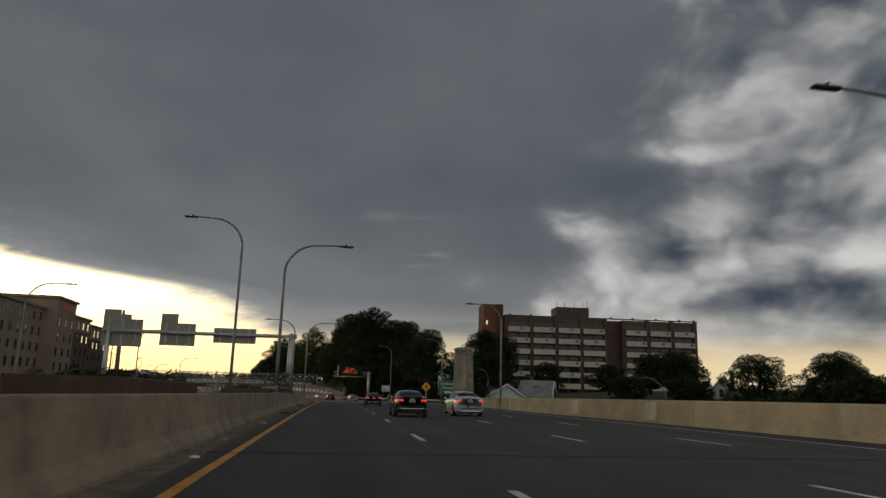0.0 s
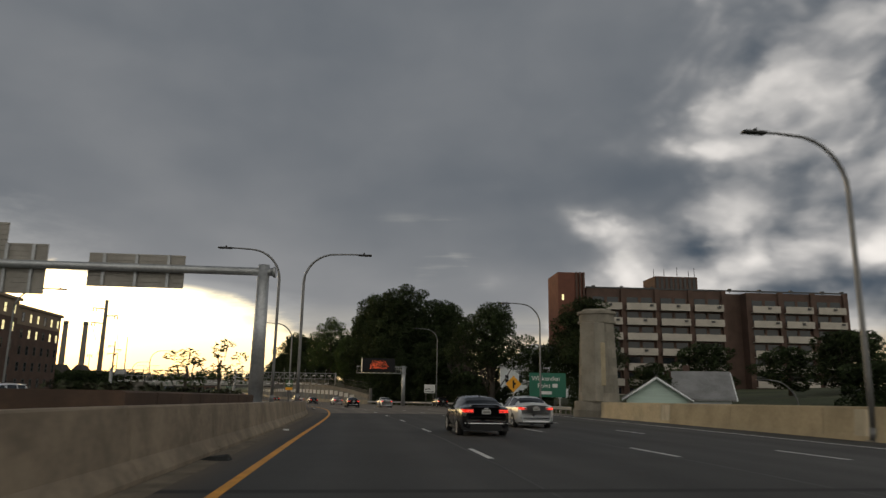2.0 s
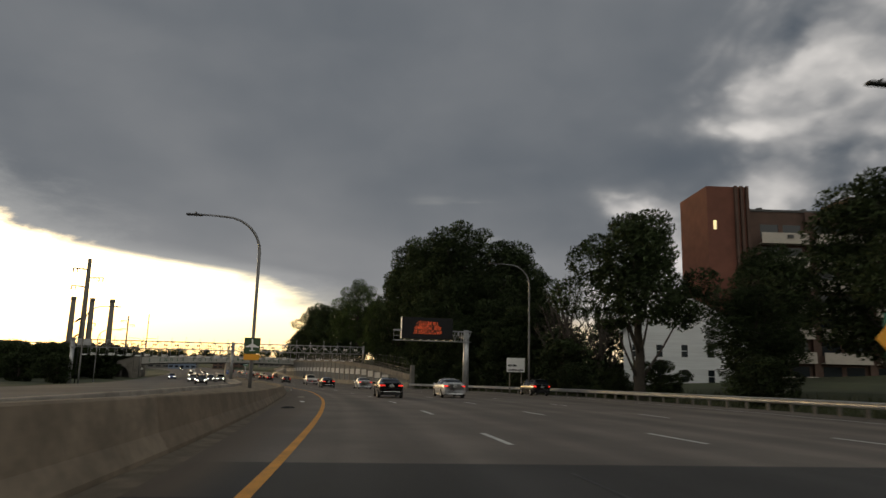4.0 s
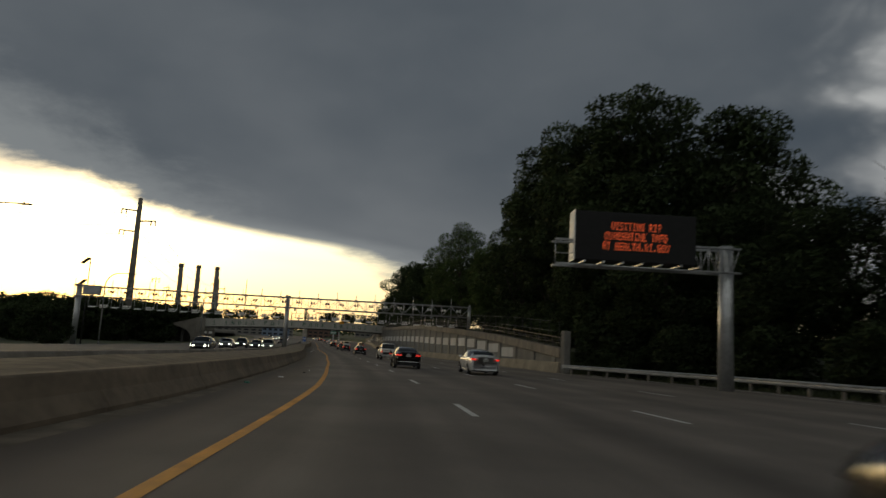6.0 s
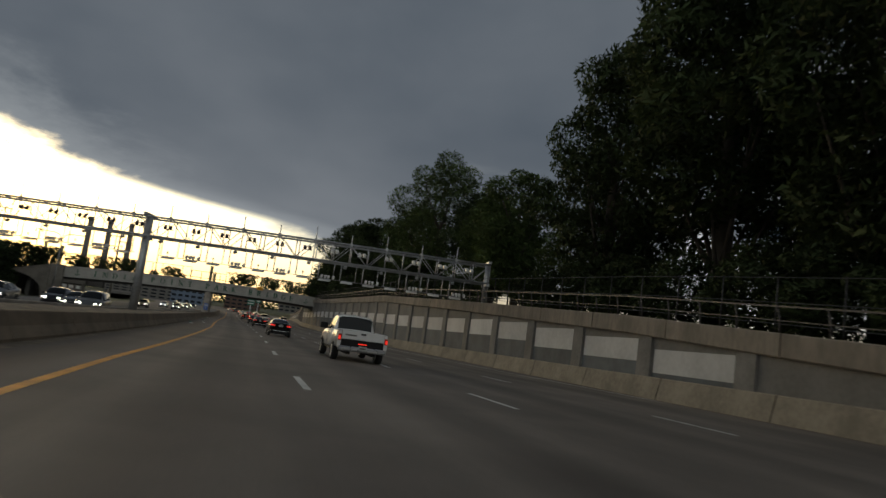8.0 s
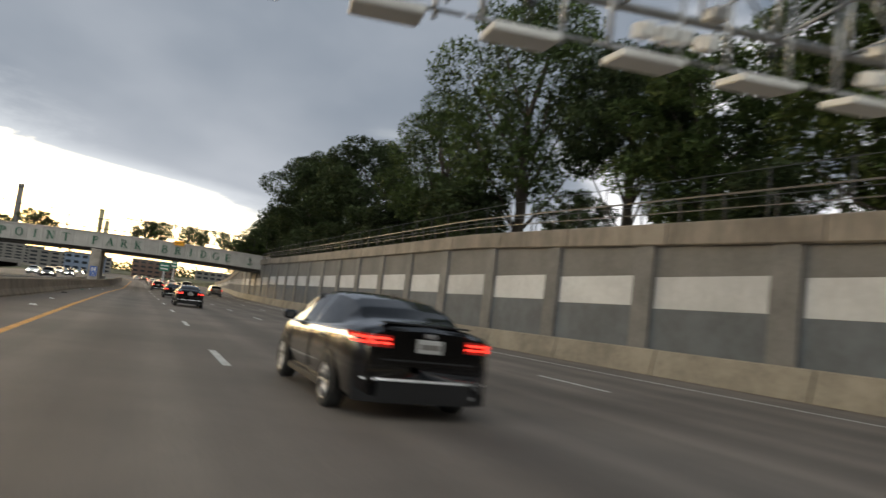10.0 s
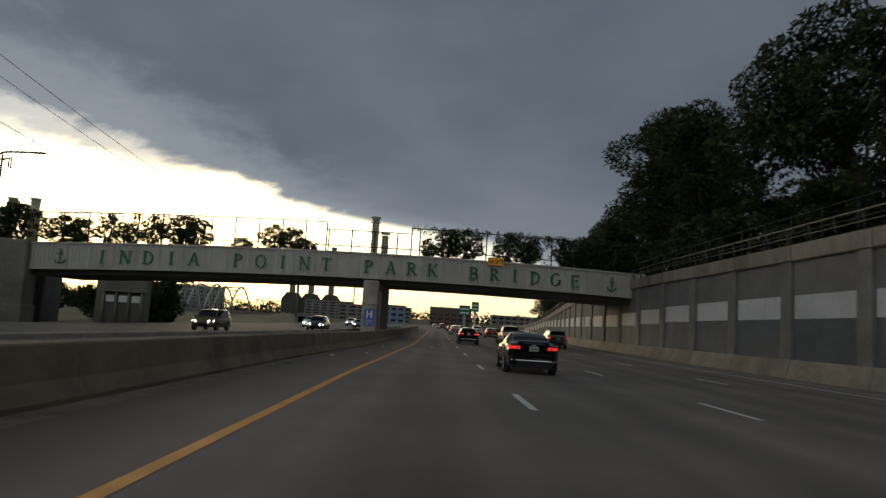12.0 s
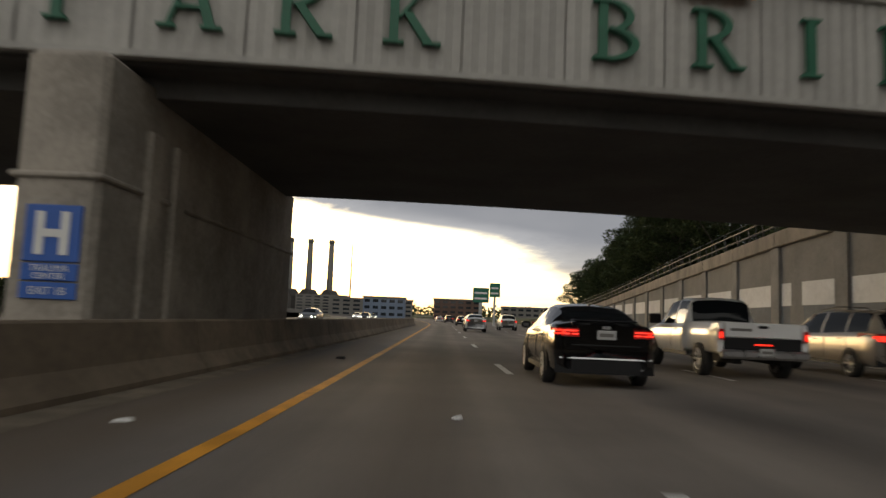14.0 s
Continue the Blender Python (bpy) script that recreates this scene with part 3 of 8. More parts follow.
def make_ground():
    ss = [-1800, -900, -450, -260, -180] + steps(-120, 98, 8) + steps(102, 204, 4)[0:] + [205.4, 206.6] + steps(210, 420, 6) + steps(430, 880, 15) + [1000, 1200, 1500, 2000, 2800, 3900]
    def ls(s):
        r, f = RIGHT(s), FOOT(s)
        left = [f - 24 - d for d in (0, 1.2, 4, 8, 15, 25, 40, 70, 120, 200, 330, 550, 900, 1500, 2600, 4200)]
        right = [r + d for d in (0.5, 0.7, 1.5, 3, 5, 8, 12, 17, 22, 30, 42, 60, 90, 140, 220, 400, 700, 1300, 2400, 4200)]
        return left[::-1] + [f - 12, f - 1, r / 2] + right
    bm = bmesh.new()
    mid = radians(9)
    rows = []
    for s in ss:
        row = []
        for l in ls(s):
            near = min(max(l, -150), 150)
            p = at(s, near)
            rest = l - near
            z = ground_z(s, l)
            if abs(l) > 40:
                z += 1.2 * noise.noise(Vector((s * 0.01, l * 0.01, 0)))
            row.append(bm.verts.new((p.x + math.cos(mid) * rest, p.y + math.sin(mid) * rest, z)))
        rows.append(row)
    for a, c in zip(rows, rows[1:]):
        for k in range(len(a) - 1):
            bm.faces.new((a[k], a[k + 1], c[k + 1], c[k]))
    tagged(mesh_object("ground", bm, GRASS, smooth_shade=False), "rough dry grass and bare earth beside the motorway", "ground", kind="structure")


make_ground()


# ---- carriageways ----
def make_road():
    st = steps(-120, 880, 4)

    def surface(a, b, mat, label):
        verts, uvs, faces = [], [], []
        lanes = ((lambda s: FOOT(s) - 0.3, -0.5), (YELLOW, 0.0), (LANE1, 1.0), (LANE2, 2.0), (LANE3, 3.0), (EDGE, 4.0), (lambda s: max(RIGHT(s), EDGE(s) + 0.3) + 0.5, 4.5))
        row = steps(a, b, 4)
        for s in row:
            for line, u in lanes:
                verts.append(tuple(at(s, line(s))))
                uvs.append((u, s))
        n = len(lanes)
        for i in range(len(row) - 1):
            for k in range(n - 1):
                p = i * n + k
                faces.append((p, p + 1, p + n + 1, p + n))
        me = bpy.data.meshes.new("road")
        me.from_pydata(verts, [], faces)
        layer = me.uv_layers.new(name="lanes")
        for loop in me.loops:
            layer.data[loop.index].uv = uvs[loop.vertex_index]
        me.materials.append(mat)
        return tagged(new("road", me), label, "road", kind="structure")

    surface(-120, 112, ASPHALT_DARK, "dark grey asphalt of the motorway on the viaduct")
    road = surface(112, 880, ASPHALT, "worn brownish grey asphalt motorway with tyre tracks")
    bm = bmesh.new()
    sweep(bm, st, lambda s: [(FOOT(s) - 24.5, -0.02), (FOOT(s) - 12, -0.02), (FOOT(s) - 0.4, -0.02)], closed=False)
    tagged(mesh_object("road", bm, ASPHALT_FAR), "grey asphalt carriageway of the opposite traffic", "road", kind="structure")
    # solid lines
    for name, line, mat, w, label, a, b in (("edge_line", YELLOW, PAINT_YELLOW, 0.17, "worn yellow edge line along the median shoulder", -120, 620),
                                            ("edge_line", EDGE, PAINT_WHITE, 0.15, "worn white edge line along the outer shoulder", -120, 420)):
        bm = bmesh.new()
        sweep(bm, steps(a, b, 4), lambda s: [(line(s) - w / 2, 0.005), (line(s) + w / 2, 0.005)], closed=False)
        tagged(mesh_object(name, bm, mat), label, "road marking", kind="structure")
    # dashes
    for line, first in ((LANE1, 19.2), (LANE2, 19.9), (LANE3, 19.2)):
        s = first - 12.2 * 9
        while s < 560:
            bm = bmesh.new()
            sweep(bm, [s - 1.5, s, s + 1.5], lambda q: [(line(q) - 0.075, 0.005), (line(q) + 0.075, 0.005)], closed=False)
            part("lane_dash", bm, PAINT_WHITE, road)
            s += 12.2


make_road()


# ---- median barriers and parapets ----
def barrier_profile(face, sign, height):
    """A safety barrier: sloped toe, steep face, flat top; sign: which way the traffic lies."""
    def profile(s):
        f, h = face(s), height(s)
        return [(f, -0.05), (f, 0.08), (f - sign * 0.17, 0.33), (f - sign * 0.27, h - 0.03), (f - sign * 0.30, h), (f - sign * 0.52, h), (f - sign * 0.55, h - 0.03), (f - sign * 0.62, 0.3), (f - sign * 0.62, -0.05)][::int(sign) or 1]
    return profile


def make_barrier(face, sign, height, a, b, label, mat, length=6.1, detail_to=420):
    wall = thing("median_barrier", label, "barrier", kind="structure")
    s = a
    while s < b:
        e = min(s + length, b)
        bm = bmesh.new()
        sweep(bm, [s + 0.012, (s + e) / 2, e - 0.012], barrier_profile(face, sign, height))
        part("barrier_segment", bm, mat, wall)
        s = e
    return wall


H_OURS = run([(-120, 1.05), (20, 1.06), (60, 1.12), (105, 1.0), (130, 0.72), (150, 0.63), (195, 0.63), (240, 0.7), (286, 0.8), (335, 0.87), (900, 0.87)])
make_barrier(FOOT, 1, H_OURS, -60, 113, "stained concrete median barrier with dark streaks", BARRIER)
make_barrier(FOOT, 1, H_OURS, 113, 440, "dusty pale concrete median barrier with dark streaks", BARRIER_PALE)
make_barrier(lambda s: FOOT(s) - 4.6, -1, lambda s: 1.12 if s < 108 else 0.7, -60, 440, "pale concrete barrier of the opposite carriageway", CONCRETE)


def make_median():
    bm = bmesh.new()
    sweep(bm, steps(112, 352, 3), lambda s: [(FOOT(s) - 0.5, 0.30), (FOOT(s) - 1.3, 0.52 + 0.06 * math.sin(s * 0.9)), (FOOT(s) - 2.4, 0.64 + 0.07 * math.sin(s * 0.53)), (FOOT(s) - 3.4, 0.60), (FOOT(s) - 4.1, 0.45)], closed=False)
    tagged(mesh_object("median_fill", bm, GRIT, smooth_shade=True), "bank of dry gravelly earth between the barriers", "earth bank", kind="structure")


make_median()


def make_parapet():
    wall = thing("parapet", "buff concrete bridge parapet with paler joints", "parapet", kind="structure")
    s = -60
    while s < 110:
        e = min(s + 7.6, 110)
        bm = bmesh.new()
        sweep(bm, [s + 0.015, (s + e) / 2, e - 0.015], lambda q: [(RIGHT(q) - 0.05, -0.05), (RIGHT(q) + 0.02, 0.25), (RIGHT(q) + 0.10, 1.18), (RIGHT(q) + 0.14, 1.24), (RIGHT(q) + 0.42, 1.24), (RIGHT(q) + 0.46, 1.18), (RIGHT(q) + 0.46, -0.6)][::-1])
        part("parapet_panel", bm, PARAPET, wall)
        s = e


make_parapet()


# ---- retaining wall ----
PILASTERS = [207.7 + 6.2 * i for i in range(48)]
PATCH_TOP = run([(206, 3.0), (257, 3.44), (270, 3.6), (285, 3.86), (300, 4.03), (345, 4.08), (365, 3.58), (400, 3.5)])


def make_wall():
    wall = thing("retaining_wall", "concrete retaining wall with pilasters, white patches and a rail", "wall", kind="structure")
    a, b = 206.0, 500.0
    face = lambda s: RIGHT(s) + 0.35
    bm = bmesh.new()
    sweep(bm, steps(a, b, 3.1), lambda s: [(face(s), -0.1), (face(s), WALL_TOP(s) - 0.82), (face(s) + 0.5, WALL_TOP(s) - 0.82), (face(s) + 0.5, -0.3)][::-1])
    part("wall_face", bm, WALL_GREY, wall)
    # coping
    for s in steps(a, b, 6.2)[:-1]:
        bm = bmesh.new()
        sweep(bm, [s + 0.01, s + 3.1, s + 6.19], lambda q: [(face(q) - 0.16, WALL_TOP(q) - 0.82), (face(q) - 0.22, WALL_TOP(q) - 0.77), (face(q) - 0.22, WALL_TOP(q) - 0.04), (face(q) - 0.18, WALL_TOP(q)), (face(q) + 0.55, WALL_TOP(q)), (face(q) + 0.55, WALL_TOP(q) - 0.82)][::-1])
        part("coping", bm, COPING, wall)
    # footing barrier
    for s in steps(a, b, 6.2)[:-1]:
        bm = bmesh.new()
        sweep(bm, [s + 0.01, s + 3.1, s + 6.19], lambda q: [(face(q) - 0.42, -0.05), (face(q) - 0.38, 0.2), (face(q) - 0.22, 0.88), (face(q) - 0.18, 0.92), (face(q) + 0.02, 0.92), (face(q) + 0.02, -0.05)][::-1])
        part("footing", bm, FOOTING, wall)
    for s in PILASTERS:
        top = WALL_TOP(s) - 0.82
        if top < 1.2:
            continue
        bm = bmesh.new()
        sweep(bm, [s - 0.5, s, s + 0.5], lambda q: [(face(q) - 0.13, 0.90), (face(q) - 0.13, top - 0.004), (face(q) + 0.02, top - 0.004), (face(q) + 0.02, 0.90)][::-1])
        part("pilaster", bm, WALL_PILASTER, wall)
        nxt = s + 6.2
        # lower darker and upper white painted-over fields, 6 mm proud
        hi = min(PATCH_TOP(s + 3), top - 0.12)
        lo_ = hi - (1.15 if hi > 2.6 else 1.0)
        if hi > 1.9:
            bm = bmesh.new()
            sweep(bm, [s + 0.62, s + 3.1, nxt - 0.62], lambda q: [(face(q) - 0.008, lo_), (face(q) - 0.008, hi), (face(q) + 0.01, hi), (face(q) + 0.01, lo_)][::-1])
            part("white_patch", bm, WALL_WHITE, wall)
        bm = bmesh.new()
        sweep(bm, [s + 0.54, s + 3.1, nxt - 0.54], lambda q: [(face(q) - 0.006, 0.92), (face(q) - 0.006, lo_ - 0.01), (face(q) + 0.01, lo_ - 0.01), (face(q) + 0.01, 0.92)][::-1])
        part("grey_patch", bm, WALL_DARK, wall)
    # end block
    bm = bmesh.new()
    m = at_pose(205.6, RIGHT(206) + 0.3)
    box(bm, (-0.05, -0.45, -0.3), (0.55, 0.4, 3.55), m, 0.06)
    part("end_block", bm, WALL_GREY, wall)
    # rail on top
    rail = thing("wall_rail", "weathered metal bridge rail on the wall", "railing", kind="structure")
    for up, q in ((0.42, 0.018), (0.90, 0.03)):
        bm = bmesh.new()
        sweep(bm, steps(206.4, 480, 3.1), lambda s: [(face(s) + x, WALL_TOP(s) + up + z) for x, z in ((-q, -q), (q, -q), (q, q), (-q, q))][::-1])
        part("rail_bar", bm, RAIL_METAL, rail)
    bm = bmesh.new()
    tube(bm, [(0.06, 0, -0.02), (0.03, 0, 0.4), (-0.08, 0, 0.9)], [0.05, 0.045, 0.035], 6)
    me = bpy.data.meshes.new("rail_post")
    bm.to_mesh(me)
    bm.free()
    me.materials.append(RAIL_METAL)
    for s in steps(206.6, 480, 2.05):
        same_mesh("rail_post", me, rail, at_pose(s, face(s) + 0.08, WALL_TOP(s)))
    # chain-link fence behind
    fence = thing("chain_link_fence", "dark chain-link fence posts and wires above the wall", "fence", kind="structure")
    bm = bmesh.new()
    tube(bm, [(0, 0, -0.3), (0, 0, 2.4)], 0.035, 6)
    me = bpy.data.meshes.new("fence_post")
    bm.to_mesh(me)
    bm.free()
    me.materials.append(DARK_METAL)
    for s in steps(212, 470, 3.0):
        same_mesh("fence_post", me, fence, at_pose(s, RIGHT(s) + 2.2, WALL_TOP(s) - 0.2))
    for up in (0.4, 1.2, 2.15):
        bm = bmesh.new()
        sweep(bm, steps(212, 470, 6), lambda s: [(RIGHT(s) + 2.2 + x, WALL_TOP(s) + up + z) for x, z in ((-0.015, -0.015), (0.015, -0.015), (0.0, 0.015))][::-1])
        part("fence_wire", bm, DARK_METAL, fence)


make_wall()


# ---- the park bridge ----
PIER_AT = at_pose(358.0, 0)      # square to the road
BR = at_pose(357.0, 0, 0, 6)    # local x along the bridge to the right, y over the deck, z over the road
TOP = lambda l: 7.47 - 0.0009 * (l - 2.0) ** 2
SEAM = 1.842                    # one letter to a panel
FIRST = -28.41                  # middle of the first letter's panel


def make_bridge():
    bridge = thing("park_bridge", "white panelled footbridge with green letters over the motorway", "bridge", BR)
    left, right = -34.1, 18.3
    # corrugated fascia panels
    x = FIRST - SEAM * 5.5
    while x < right - 0.3:
        e = min(x + SEAM, right)
        x0 = max(x, left)
        if e > left + 0.3:
            bm = bmesh.new()
            n = int(round((e - x0) / 0.14))
            pts = []
            for i in range(n + 1):
                u = x0 + 0.03 + (e - x0 - 0.06) * i / n
                pts.append((u, -0.03 if i % 2 else 0.0))
            rows = []
            for z in (0.0, 1.0):
                rows.append([bm.verts.new((px, py, (TOP(px) - 2.17) if z == 0 else TOP(px) - 0.14)) for px, py in pts])
            for i in range(n):
                bm.faces.new((rows[0][i], rows[0][i + 1], rows[1][i + 1], rows[1][i]))
            part("fascia_panel", bm, FASCIA, bridge)
        x += SEAM
    stn = [left + (right - left) * i / 28 for i in range(29)]
    def beam(name, y0, y1, lo, hi, mat, label=""):
        bm = bmesh.new()
        rows = [[bm.verts.new((l, y0, lo(l))), bm.verts.new((l, y0, hi(l))), bm.verts.new((l, y1, hi(l))), bm.verts.new((l, y1, lo(l)))] for l in stn]
        for a, c in zip(rows, rows[1:]):
            for k in range(4):
                bm.faces.new((a[k], c[k], c[(k + 1) % 4], a[(k + 1) % 4]))
        bm.faces.new(rows[0])
        bm.faces.new(rows[-1][::-1])
        part(name, bm, mat, bridge, label)
    beam("fascia_cap", -0.12, 0.30, lambda l: TOP(l) - 0.15, lambda l: TOP(l), FASCIA)
    beam("fascia_lip", -0.09, 0.12, lambda l: TOP(l) - 2.26, lambda l: TOP(l) - 2.15, FASCIA)
    beam("fascia_back", 0.04, 0.25, lambda l: TOP(l) - 2.2, lambda l: TOP(l) - 0.15, FASCIA)
    # deck and soffit take the dark tone for the shade under the bridge
    beam("deck", 0.26, 11.2, lambda l: TOP(l) - 2.3, lambda l: TOP(l) - 0.3, SHADE_CONCRETE, "concrete deck and soffit coloured dark for the shade beneath")
    beam("soffit", 0.9, 10.9, lambda l: TOP(l) - 2.66, lambda l: TOP(l) - 2.3, SHADE_CONCRETE)
    beam("fascia_back", 11.2, 11.5, lambda l: TOP(l) - 2.3, lambda l: TOP(l), FASCIA)
    # letters, Roman capitals with thick and thin strokes
    def glyph(ch):
        h, tk, th = 1.10, 0.155, 0.07
        bm = bmesh.new()
        count = [0]

        def prism(pts):
            y = -0.06 - 0.0025 * count[0]
            count[0] += 1
            a = [bm.verts.new((x, y, z)) for x, z in pts]
            b = [bm.verts.new((x, 0.05, z)) for x, z in pts]
            bm.faces.new(a)
            for k in range(len(pts)):
                bm.faces.new((a[(k + 1) % len(pts)], a[k], b[k], b[(k + 1) % len(pts)]))

        def stroke(x0, z0, x1, z1, w):
            prism([(x0 - w / 2, z0), (x0 + w / 2, z0), (x1 + w / 2, z1), (x1 - w / 2, z1)])

        def foot(x, z, w=0.36):
            prism([(x - w / 2, z), (x + w / 2, z), (x + w / 2, z + 0.055), (x - w / 2, z + 0.055)])

        def bowl(cx, cz, rx, rz, a0, a1, thick=tk):
            n = 14
            for k in range(n):
                ring = []
                for a in (a0 + (a1 - a0) * k / n, a0 + (a1 - a0) * (k + 1) / n):
                    w = th * 0.9 + (thick - th) * abs(math.cos(a))
                    ring.append(((cx + rx * math.cos(a), cz + rz * math.sin(a)), (cx + (rx - w) * math.cos(a), cz + (rz - w * 0.8) * math.sin(a))))
                prism([ring[0][1], ring[0][0], ring[1][0], ring[1][1]])
        top = h - 0.055
        if ch == "I":
            stroke(0, 0, 0, h, tk)
            foot(0, 0), foot(0, top)
        elif ch == "N":
            stroke(-0.33, 0, -0.33, h, th), stroke(0.33, 0, 0.33, h, th), stroke(-0.31, h, 0.31, 0, tk * 1.15)
            foot(-0.33, 0, 0.30), foot(-0.40, top, 0.26), foot(0.33, top, 0.30)
        elif ch == "D":
            stroke(-0.28, 0, -0.28, h, tk)
            bowl(-0.20, h / 2, 0.62, h / 2, -math.pi / 2, math.pi / 2)
            foot(-0.30, 0, 0.34), foot(-0.30, top, 0.34)
        elif ch == "A":
            stroke(-0.36, 0, 0.0, h, th), stroke(0.36, 0, 0.02, h, tk * 1.1)
            prism([(-0.22, 0.34), (0.24, 0.34), (0.22, 0.40), (-0.20, 0.40)])
            foot(-0.36, 0, 0.30), foot(0.37, 0, 0.34)
        elif ch in "PRB":
            stroke(-0.26, 0, -0.26, h, tk)
            bowl(-0.16, h * 0.74, 0.46, h * 0.26, -math.pi / 2, math.pi / 2)
            foot(-0.26, 0, 0.36), foot(-0.28, top, 0.32)
            if ch == "R":
                stroke(-0.05, h * 0.5, 0.36, 0, tk * 1.1)
                foot(0.40, 0, 0.26)
            if ch == "B":
                bowl(-0.16, h * 0.26, 0.54, h * 0.27, -math.pi / 2, math.pi / 2)
        elif ch == "K":
            stroke(-0.28, 0, -0.28, h, tk), stroke(-0.20, h * 0.42, 0.32, h, th), stroke(-0.06, h * 0.52, 0.34, 0, tk * 1.1)
            foot(-0.28, 0, 0.36), foot(-0.28, top, 0.36), foot(0.32, top, 0.30), foot(0.38, 0, 0.32)
        elif ch in "OG":
            bowl(0, h / 2, 0.46, h / 2 + 0.02, math.pi / 4 if ch == "G" else 0, 2 * math.pi * (0.97 if ch == "G" else 1))
            if ch == "G":
                stroke(0.36, 0.08, 0.36, 0.48, tk * 0.9)
                foot(0.34, 0.46, 0.32)
        elif ch == "T":
            stroke(0, 0, 0, h, tk)
            foot(0, 0), foot(0, h - 0.07, 0.86)
            stroke(-0.41, h - 0.22, -0.40, h, 0.05), stroke(0.41, h - 0.22, 0.40, h, 0.05)
        elif ch == "E":
            stroke(-0.26, 0, -0.26, h, tk)
            foot(-0.02, 0, 0.66), foot(-0.02, top, 0.62), foot(-0.02, h * 0.5, 0.40)
            stroke(0.31, 0, 0.33, 0.22, 0.05), stroke(0.28, h - 0.2, 0.29, h, 0.05), stroke(0.18, h * 0.5 - 0.08, 0.18, h * 0.5 + 0.14, 0.045)
        return bm

    meshes = {}
    for i, ch in enumerate("INDIA POINT PARK BRIDGE"):
        if ch == " ":
            continue
        if ch not in meshes:
            bm = glyph(ch)
            bm.normal_update()
            me = bpy.data.meshes.new("letter")
            bm.to_mesh(me)
            bm.free()
            me.materials.append(LETTER)
            meshes[ch] = me
        cx = FIRST + SEAM * i
        same_mesh("letter", meshes[ch], bridge, Matrix.Translation((cx, -0.09, TOP(cx) - 1.74)))
    # anchors at both ends
    for cx in (15.5, -31.7):
        bm = bmesh.new()
        z0 = TOP(cx) - 1.78
        tube(bm, [(cx, -0.11, z0 + 0.1), (cx, -0.11, z0 + 1.0)], 0.05, 6)
        tube(bm, [(cx - 0.26, -0.11, z0 + 0.82), (cx + 0.26, -0.11, z0 + 0.82)], 0.045, 6)
        tube(bm, [(cx + 0.42 * math.cos(a), -0.11, z0 + 0.42 + 0.4 * math.sin(a)) for a in (math.pi * (1.08 + 0.84 * k / 8) for k in range(9))], 0.055, 6)
        tube(bm, [(cx + 0.1 * math.cos(a), -0.11, z0 + 1.1 + 0.1 * math.sin(a)) for a in (2 * math.pi * k / 8 for k in range(9))], 0.03, 6)
        part("anchor_emblem", bm, LETTER, bridge)
    # end post at the wall
    bm = bmesh.new()
    box(bm, (18.0, -0.25, 4.7), (18.6, 0.9, TOP(18) + 0.05), None, 0.05)
    part("end_post", bm, FASCIA, bridge)


make_bridge()


